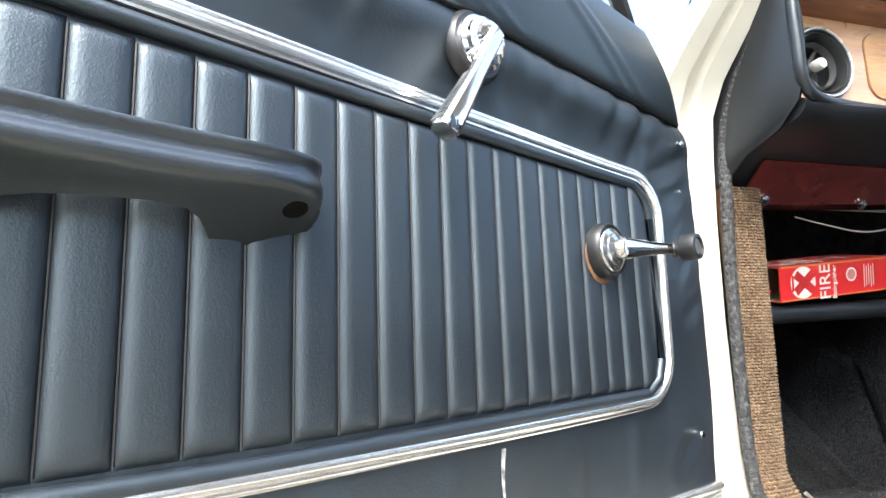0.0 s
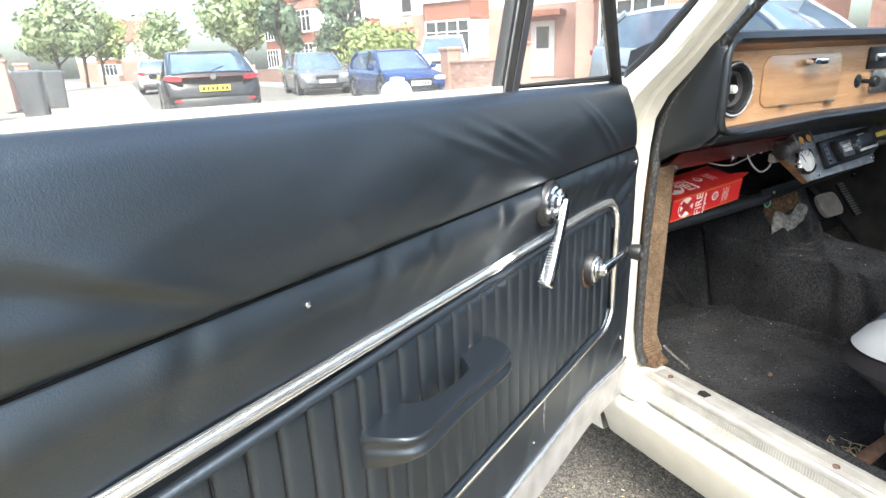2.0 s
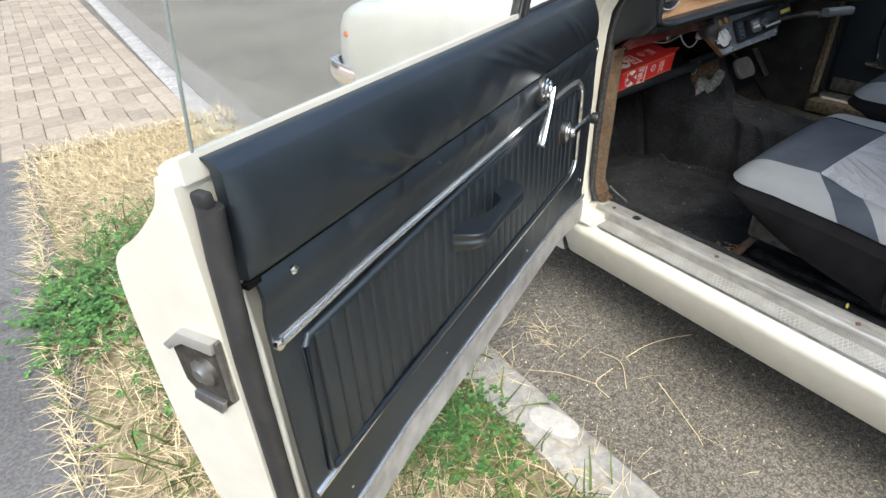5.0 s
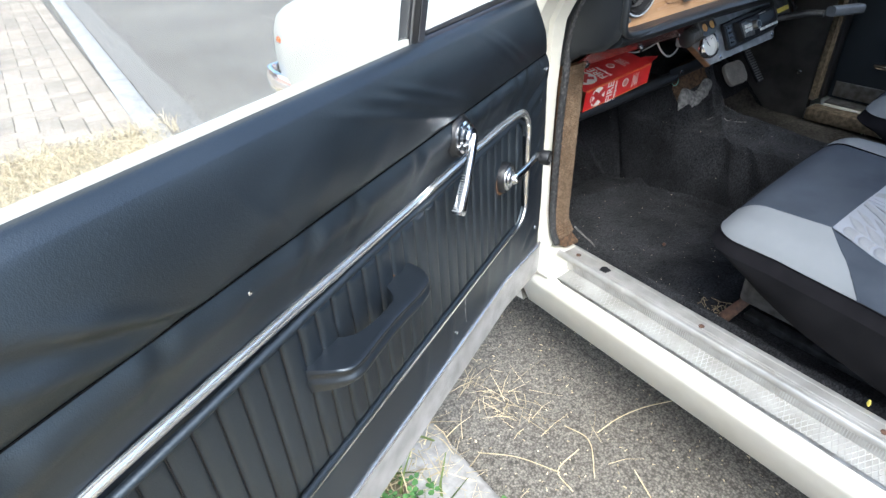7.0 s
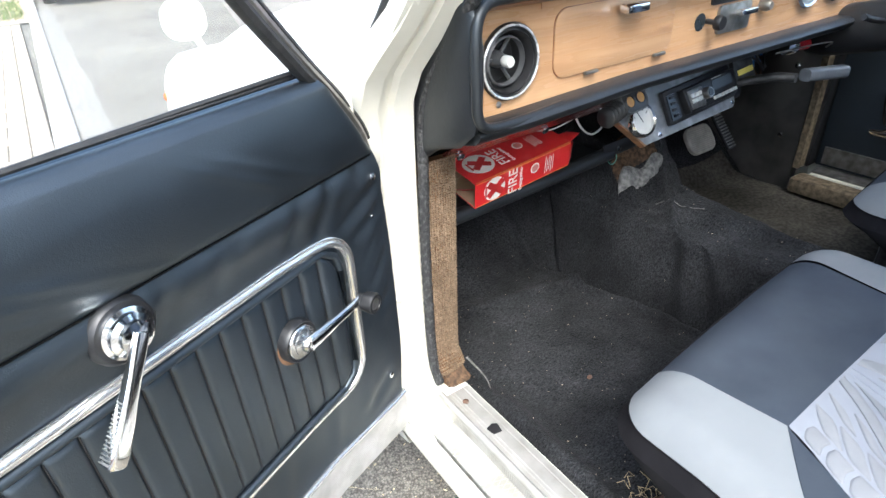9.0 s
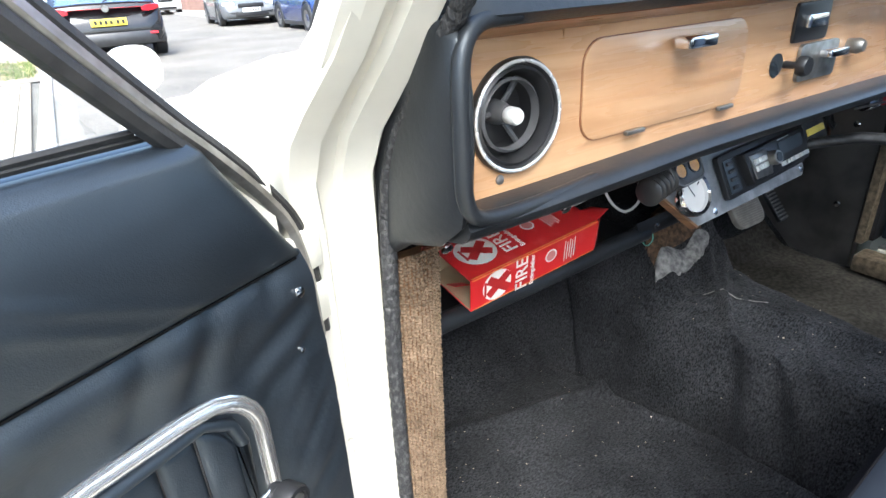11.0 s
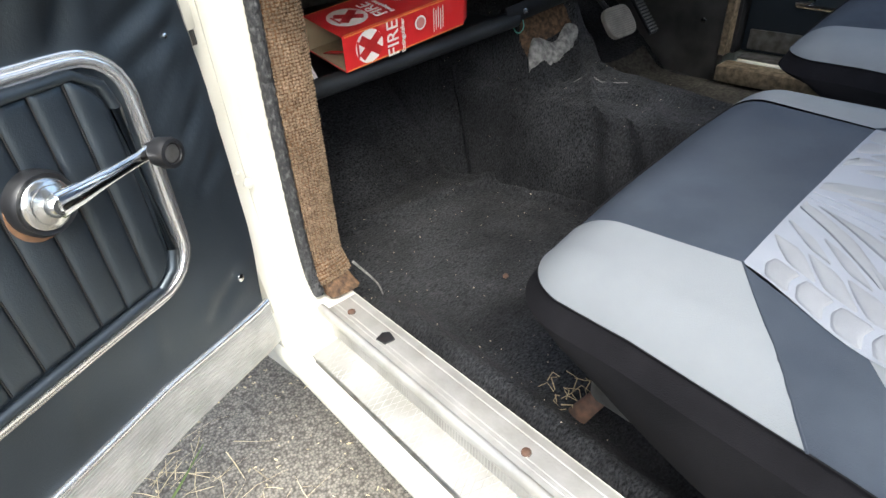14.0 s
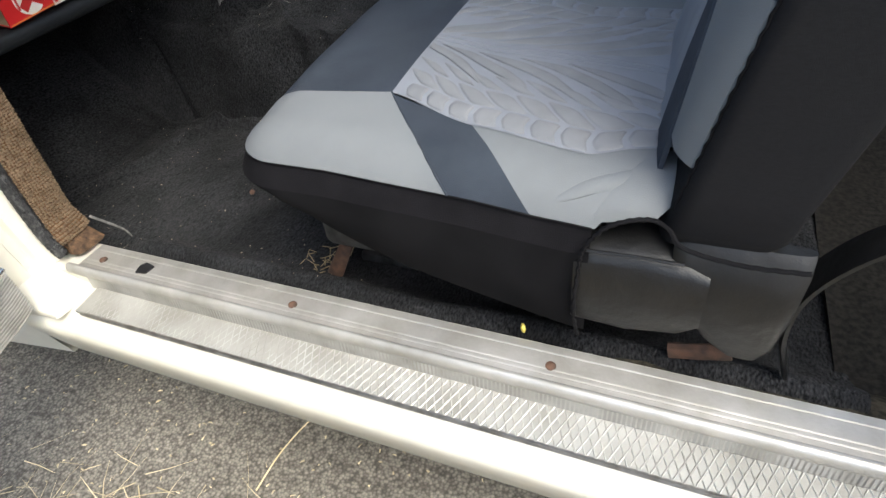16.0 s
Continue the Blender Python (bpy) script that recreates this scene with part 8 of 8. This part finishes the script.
    for yy, zz, cc in ((-0.512 * L, belt - 0.20, plate if plate[2] < 0.3 else (0.7, 0.55, 0.06)), (0.508 * L, 0.46, (0.75, 0.75, 0.72))):
        P = part("number_plate", block(-0.26, 0.26, min(yy, yy * 1.004), max(yy, yy * 1.004), zz - 0.055, zz + 0.055, 0.003), material("plate", cc, rough=0.4), C, "plain number plate")
        for k in range(6):
            x = -0.19 + 0.075 * k + (0.02 if k > 3 else 0)
            ys_ = (yy * 1.0045, yy * 1.006)
            part("plate_bar", block(x - 0.02, x + 0.02, min(ys_), max(ys_), zz - 0.03, zz + 0.03), PLASTIC, P)
    return C


parked(pose(1.36, 13.5, -0.02, 0, 0, -2), paint("black_car_paint", (0.012, 0.012, 0.013)), "black saloon hatchback parked along the kerb", 4.55, 1.70, 1.30, "saloon", (0.7, 0.55, 0.06))
parked(pose(6.45, 14.9, -0.06, 0, 0, 176), paint("blue_car_paint", (0.015, 0.035, 0.13)), "dark blue hatchback parked across the road", 3.85, 1.60, 1.30)
parked(pose(5.95, 20.6, -0.03, 0, 0, 174), paint("grey_car_paint", (0.13, 0.135, 0.14)), "grey compact sport utility car parked across the road", 4.2, 1.74, 1.40)
parked(pose(7.1, 4.9, 0, 0, 0, 181), paint("silver_blue_paint", (0.22, 0.25, 0.28)), "silver blue hatchback parked opposite the classic car", 4.3, 1.78, 1.48)
parked(pose(1.55, 31, 0, 0, 0, -3), paint("silver_paint", (0.35, 0.36, 0.38)), "silver car parked further along the kerb", 4.2, 1.75, 1.45)
parked(pose(10.6, 19.5, 0.1, 0, 0, 150), paint("white_car_paint", (0.72, 0.73, 0.74)), "white sport utility car on a front drive", 4.5, 1.85, 1.68)
parked(pose(6.2, 38, 0, 0, 0, 184), paint("white_far_paint", (0.7, 0.7, 0.7)), "white car far along the road", 4.4, 1.8, 1.6)
parked(pose(-5.6, 27, 0.02, 0, 0, 80), paint("pale_car_paint", (0.45, 0.46, 0.48)), "pale car on a front drive", 4.3, 1.75, 1.45)

# ---- houses ----


def window(parent, x, z, w, h, y, n=3):
    f = part("window_frame", join([block(x - w / 2, x + w / 2, y - 0.06, y, z, z + 0.06), block(x - w / 2, x + w / 2, y - 0.06, y, z + h - 0.06, z + h)] + [block(x - w / 2 + (w - 0.06) * i / n, x - w / 2 + (w - 0.06) * i / n + 0.06, y - 0.06, y, z + 0.06, z + h - 0.06) for i in range(n + 1)] + [block(x - w / 2, x + w / 2, y - 0.05, y, z + h * 0.68, z + h * 0.68 + 0.05)]), UPVC, parent, smooth=False)
    part("pane", block(x - w / 2 + 0.03, x + w / 2 - 0.03, y - 0.02, y - 0.005, z + 0.03, z + h - 0.03), PANE_DARK, f, smooth=False)
    part("sill", block(x - w / 2 - 0.06, x + w / 2 + 0.06, y - 0.12, y, z - 0.07, z), UPVC, f, smooth=False)
    return f


def house(m, label, upper, lower=BRICK, width=7.5, depth=8.0, eaves=5.2, ridge=8.3):
    """A suburban house facing local -y: two storeys, bay, hipped tiled roof."""
    Hs = thing("house", m, label, "house", "street houses")
    w = width / 2
    part("wall_lower", block(-w, w, 0, depth, 0, 2.7), lower, Hs, smooth=False)
    part("wall_upper", block(-w + 0.002, w - 0.002, 0.01, depth - 0.01, 2.7, eaves), upper, Hs, smooth=False)
    R = [[Vector((-w - 0.4, -0.4, eaves)), Vector((w + 0.4, -0.4, eaves)), Vector((w + 0.4, depth + 0.4, eaves)), Vector((-w - 0.4, depth + 0.4, eaves))],
         [Vector((-w - 0.4, -0.4, eaves + 0.12)), Vector((w + 0.4, -0.4, eaves + 0.12)), Vector((w + 0.4, depth + 0.4, eaves + 0.12)), Vector((-w - 0.4, depth + 0.4, eaves + 0.12))],
         [Vector((-w * 0.45, depth * 0.45, ridge)), Vector((w * 0.45, depth * 0.45, ridge)), Vector((w * 0.45, depth * 0.55, ridge)), Vector((-w * 0.45, depth * 0.55, ridge))]]
    roof = part("roof", loft(R), TILE, Hs, smooth=False)
    part("chimney", block(w * 0.5, w * 0.5 + 0.7, depth * 0.45, depth * 0.45 + 0.9, eaves + 1, ridge + 1.1), BRICK, roof, smooth=False)
    x = -w * 0.45
    bay = [(x - 1.5, 0), (x - 1.0, -0.8), (x + 1.0, -0.8), (x + 1.5, 0)]
    part("bay", prism(bay, 0.85, pose(0, 0, 0)), lower, Hs, smooth=False)
    part("bay_panel", prism(bay, 0.75, pose(0, 0, 2.35)), TILE, Hs, smooth=False)
    part("bay_roof", loft([[Vector((a, b - 0.1, 4.55)) for a, b in bay], [Vector((x - 0.9, 0, 5.3)), Vector((x - 0.6, -0.1, 5.3)), Vector((x + 0.6, -0.1, 5.3)), Vector((x + 0.9, 0, 5.3))]]), TILE, Hs, smooth=False)
    part("bay_core", prism([(a * 0.0 + x + (a - x) * 0.97, b * 0.97) for a, b in bay], 3.8, pose(0, 0, 0.8)), upper, Hs, smooth=False)
    for z, h in ((0.85, 1.5), (3.1, 1.4)):
        window(Hs, x, z, 2.0, h, -0.80, 4)
    window(Hs, w * 0.55, 3.2, 1.6, 1.2, -0.0, 2)
    door = part("house_door", block(w * 0.55 - 0.48, w * 0.55 + 0.48, -0.06, 0, 0.05, 2.1), material("door_paint", (0.55, 0.54, 0.52), rough=0.4), Hs, smooth=False)
    part("door_pane", block(w * 0.55 - 0.25, w * 0.55 + 0.25, -0.07, -0.05, 1.1, 1.9), PANE_DARK, door, smooth=False)
    part("porch", block(w * 0.55 - 0.9, w * 0.55 + 0.9, -0.9, 0, 2.25, 2.45), TILE, Hs, smooth=False)
    return Hs


house(pose(13.5, 20.5, 0.1, 0, 0, -55), "brick semi-detached house with white bay windows", RENDER)
house(pose(15.2, 12.2, 0.1, 0, 0, -62), "brick house with white bay and tiled roof", BRICK)
house(pose(16.4, 4.0, 0.1, 0, 0, -75), "white rendered house opposite", RENDER)
house(pose(12.8, 30, 0.1, 0, 0, -62), "white rendered house with red tiled roof", RENDER)
house(pose(13.0, 40, 0.1, 0, 0, -70), "white and brick house further along the street", RENDER)
house(pose(13.5, 52, 0.1, 0, 0, -75), "white rendered house far along the street", RENDER)
house(pose(2.5, 95, 0.0, 0, 0, -8), "white house closing the street's end", RENDER, width=14)
house(pose(-8.5, 45, 0.02, 0, 0, 62), "white and brick house with red tiled roof", RENDER)
house(pose(-9.0, 34, 0.02, 0, 0, 65), "rendered house with red roof and bay", RENDER)
house(pose(-9.6, 23, 0.02, 0, 0, 70), "rendered house with red roof behind a brick wall", RENDER)


def garden_wall(p, q, h, piers=True, label="low red brick garden wall with piers"):
    p, q = Vector((*p, 0.08)), Vector((*q, 0.08))
    d = (q - p)
    n = d.length
    G = thing("garden_wall", Matrix.Translation(p) @ Matrix.Rotation(math.atan2(d.y, d.x), 4, "Z"), label, "wall", "garden walls")
    part("wall_core", block(0, n, -0.09, 0.09, 0, h - 0.01), MORTAR, G, smooth=False)
    part("coping", block(-0.02, n + 0.02, -0.14, 0.14, h, h + 0.06, 0.01), BRICK, G, smooth=False)
    verts, faces = [], []
    for j in range(int(h / 0.075)):
        k0 = -0.11 if j % 2 else 0.0
        for i in range(int(n / 0.225) + 1):
            x0, x1 = max(0, k0 + 0.225 * i), min(n, k0 + 0.225 * i + 0.215)
            if x1 - x0 < 0.03:
                continue
            z0, z1 = 0.075 * j + 0.005, 0.075 * j + 0.07
            for y0, y1 in ((-0.105, -0.085), (0.085, 0.105)):
                k = len(verts)
                verts += [(x, y, z) for x in (x0, x1) for y in (y0, y1) for z in (z0, z1)]
                faces += [(k, k + 1, k + 3, k + 2), (k + 4, k + 6, k + 7, k + 5), (k, k + 4, k + 5, k + 1), (k + 2, k + 3, k + 7, k + 6), (k + 1, k + 5, k + 7, k + 3), (k, k + 2, k + 6, k + 4)]
    me = bpy.data.meshes.new("wall_bricks")
    me.from_pydata(verts, [], faces)
    me.materials.append(BRICK)
    o = tagged(new("wall_bricks", me), "", "", "", "stuff")
    o.parent = G
    if piers:
        for x in (0, n):
            pier = part("pier", block(x - 0.2, x + 0.2, -0.2, 0.2, 0, h + 0.35, 0.01), BRICK, G, smooth=False)
            part("pier_cap", block(x - 0.24, x + 0.24, -0.24, 0.24, h + 0.35, h + 0.43, 0.02), BRICK, pier, smooth=False)
    return G


garden_wall((8.3, 15.0), (8.5, 11.9), 0.75)
garden_wall((8.5, 15.2), (11.6, 17.0), 0.75)
garden_wall((8.4, 23.0), (8.4, 29), 0.7)
garden_wall((8.4, 33.0), (8.4, 44), 0.7)
garden_wall((8.5, 7.5), (8.5, 0.0), 0.6)
garden_wall((-2.95, 12.5), (-2.95, 16.5), 1.0)
garden_wall((-2.95, 19.5), (-2.95, 24.5), 0.9)
garden_wall((-2.95, 1.0), (-2.95, -6.0), 0.9)


def bin_(x, y, a, z=0.022, lid=BIN, label="grey plastic wheelie bin standing on the footway"):
    Bn = thing("wheelie_bin", pose(x, y, z, 0, 0, a), label, "bin", "bins")
    part("bin_body", loft([oval((0, 0, z), (k * 0.29, 0, 0), (0, k * 0.31, 0), 5, 16) for z, k in ((0, 0.82), (0.1, 0.85), (0.9, 1.0), (0.98, 1.03))]), BIN, Bn)
    part("bin_lid", loft([oval((0, 0.02, z), (k * 0.31, 0, 0), (0, k * 0.34, 0), 5, 16) for z, k in ((0.98, 1.0), (1.03, 1.0), (1.08, 0.7))]), lid, Bn)
    for sx in (-0.24, 0.24):
        part("bin_wheel", lathe([(0, -0.03), (0.1, -0.03), (0.1, 0.03), (0, 0.03)], pose(sx, 0.26, 0.1) @ Matrix.Rotation(radians(90), 4, "Y"), 14), RUBBER, Bn)


bin_(-1.9, 21.0, 10)
bin_(-2.6, 25.0, -20)
bin_(-2.1, 17.3, 0)
BIN_GREEN = material("green_bin_plastic", (0.05, 0.16, 0.07), (0.04, 0.12, 0.05), rough=0.5, scale=8)
BIN_BLUE = material("blue_bin_plastic", (0.03, 0.07, 0.22), (0.025, 0.055, 0.17), rough=0.5, scale=8)
bin_(9.2, 3.2, 90, 0.1, BIN_GREEN, "grey wheelie bin with a green lid behind the wall")
bin_(9.2, 2.3, 90, 0.1, BIN_GREEN, "grey wheelie bin with a green lid behind the wall")
bin_(9.3, 0.9, 90, 0.1, BIN_BLUE, "grey wheelie bin with a blue lid behind the wall")

# ---- trees ----


def tree(x, y, h, r, mat, seed, label, conifer=False, leaves=2600, leaf=0.16):
    rng = random.Random(seed)
    T = thing("tree", pose(x, y, 0.05), label, "tree", "street trees")
    trunk = [tube([(0, 0, 0), (0.05 * r, 0.02, h * 0.3), (-0.03, 0.05 * r, h * 0.55), (0, 0, h * 0.8)], 0.045 * h ** 0.6, 8)]
    for i in range(9):
        a = i * 2.4
        z = h * (0.28 + 0.06 * i)
        k = r * (0.7 if not conifer else 0.6 * (1 - z / h))
        trunk.append(tube([(0, 0, z), (math.cos(a) * k * 0.5, math.sin(a) * k * 0.5, z + 0.12 * h), (math.cos(a) * k, math.sin(a) * k, z + 0.2 * h)], 0.02 * h ** 0.6, 5))
    part("trunk", join(trunk), BARK, T)
    lobes = []
    for i in range(26):
        if conifer:
            z = rng.uniform(0.06, 0.98)
            k = r * (1 - z) ** 0.7 * 0.8
            a = rng.uniform(0, 6.28)
            lobes.append((math.cos(a) * k * 0.6, math.sin(a) * k * 0.6, z * h, r * 0.42 * (1.1 - z)))
        else:
            a, k = rng.uniform(0, 6.28), r * rng.uniform(0.15, 0.75)
            lobes.append((math.cos(a) * k, math.sin(a) * k, h * rng.uniform(0.45, 0.9), r * rng.uniform(0.25, 0.45)))
    verts, faces = [], []
    for i in range(leaves):
        cx, cy, cz, cr = lobes[i % len(lobes)]
        v = Vector((rng.gauss(0, 1), rng.gauss(0, 1), rng.gauss(0, 1))).normalized() * cr * rng.uniform(0.6, 1.1)
        p = Vector((cx, cy, cz)) + v
        n = (v.normalized() + Vector((rng.uniform(-1, 1), rng.uniform(-1, 1), rng.uniform(-0.3, 1))) * 0.8).normalized()
        u = n.orthogonal().normalized()
        u = Matrix.Rotation(rng.uniform(0, 6.28), 3, n) @ u
        w = n.cross(u)
        s = leaf * rng.uniform(0.6, 1.3)
        k = len(verts)
        for a, b in ((-1, 0), (-0.3, 0.5), (0.6, 0.4), (1, 0), (0.5, -0.45), (-0.4, -0.4)):
            verts.append(tuple(p + u * s * a + w * s * b))
        faces.append((k, k + 1, k + 2, k + 3, k + 4, k + 5))
    me = bpy.data.meshes.new("crown")
    me.from_pydata(verts, [], faces)
    me.materials.append(mat)
    o = tagged(new("crown", me), "", "", "", "stuff")
    o.parent = T


tree(9.3, 26.5, 7.5, 1.9, LEAF_DARK, 1, "tall dark conifer in a front garden", True, 4200, 0.14)
tree(8.2, 34.0, 7.0, 2.0, LEAF_DARK, 2, "dark conifer beside the road", True, 3600, 0.16)
tree(9.2, 22.6, 2.2, 1.7, LEAF_LIGHT, 3, "bushy yellow-green garden shrub", False, 3000, 0.09)
tree(7.8, 44.0, 6.5, 2.6, LEAF, 4, "leafy green street tree", False, 3000, 0.2)
tree(4.6, 70.0, 7.0, 3.0, LEAF, 5, "leafy tree far down the road", False, 2600, 0.25)
tree(-3.4, 46.0, 5.2, 2.0, LEAF, 6, "leafy green street tree by the footway", False, 3200, 0.18)
tree(-2.2, 54.0, 7.0, 2.8, LEAF, 7, "leafy street tree far along the footway", False, 3000, 0.2)
tree(-5.2, 19.5, 2.0, 1.3, LEAF, 8, "rounded green garden hedge bush", False, 2200, 0.08)
tree(-6.0, 30.5, 2.4, 1.6, LEAF, 9, "rounded green bush in a front garden", False, 2200, 0.1)
tree(11.0, 8.0, 6.0, 1.6, LEAF_DARK, 10, "green clipped conifer opposite the car", True, 4000, 0.12)
tree(-1.2, 66.0, 6.5, 2.6, LEAF_LIGHT, 11, "leafy tree in the distance", False, 2400, 0.22)
tree(10.5, 60.0, 8.0, 3.2, LEAF, 12, "large leafy tree in the distance", False, 2600, 0.25)
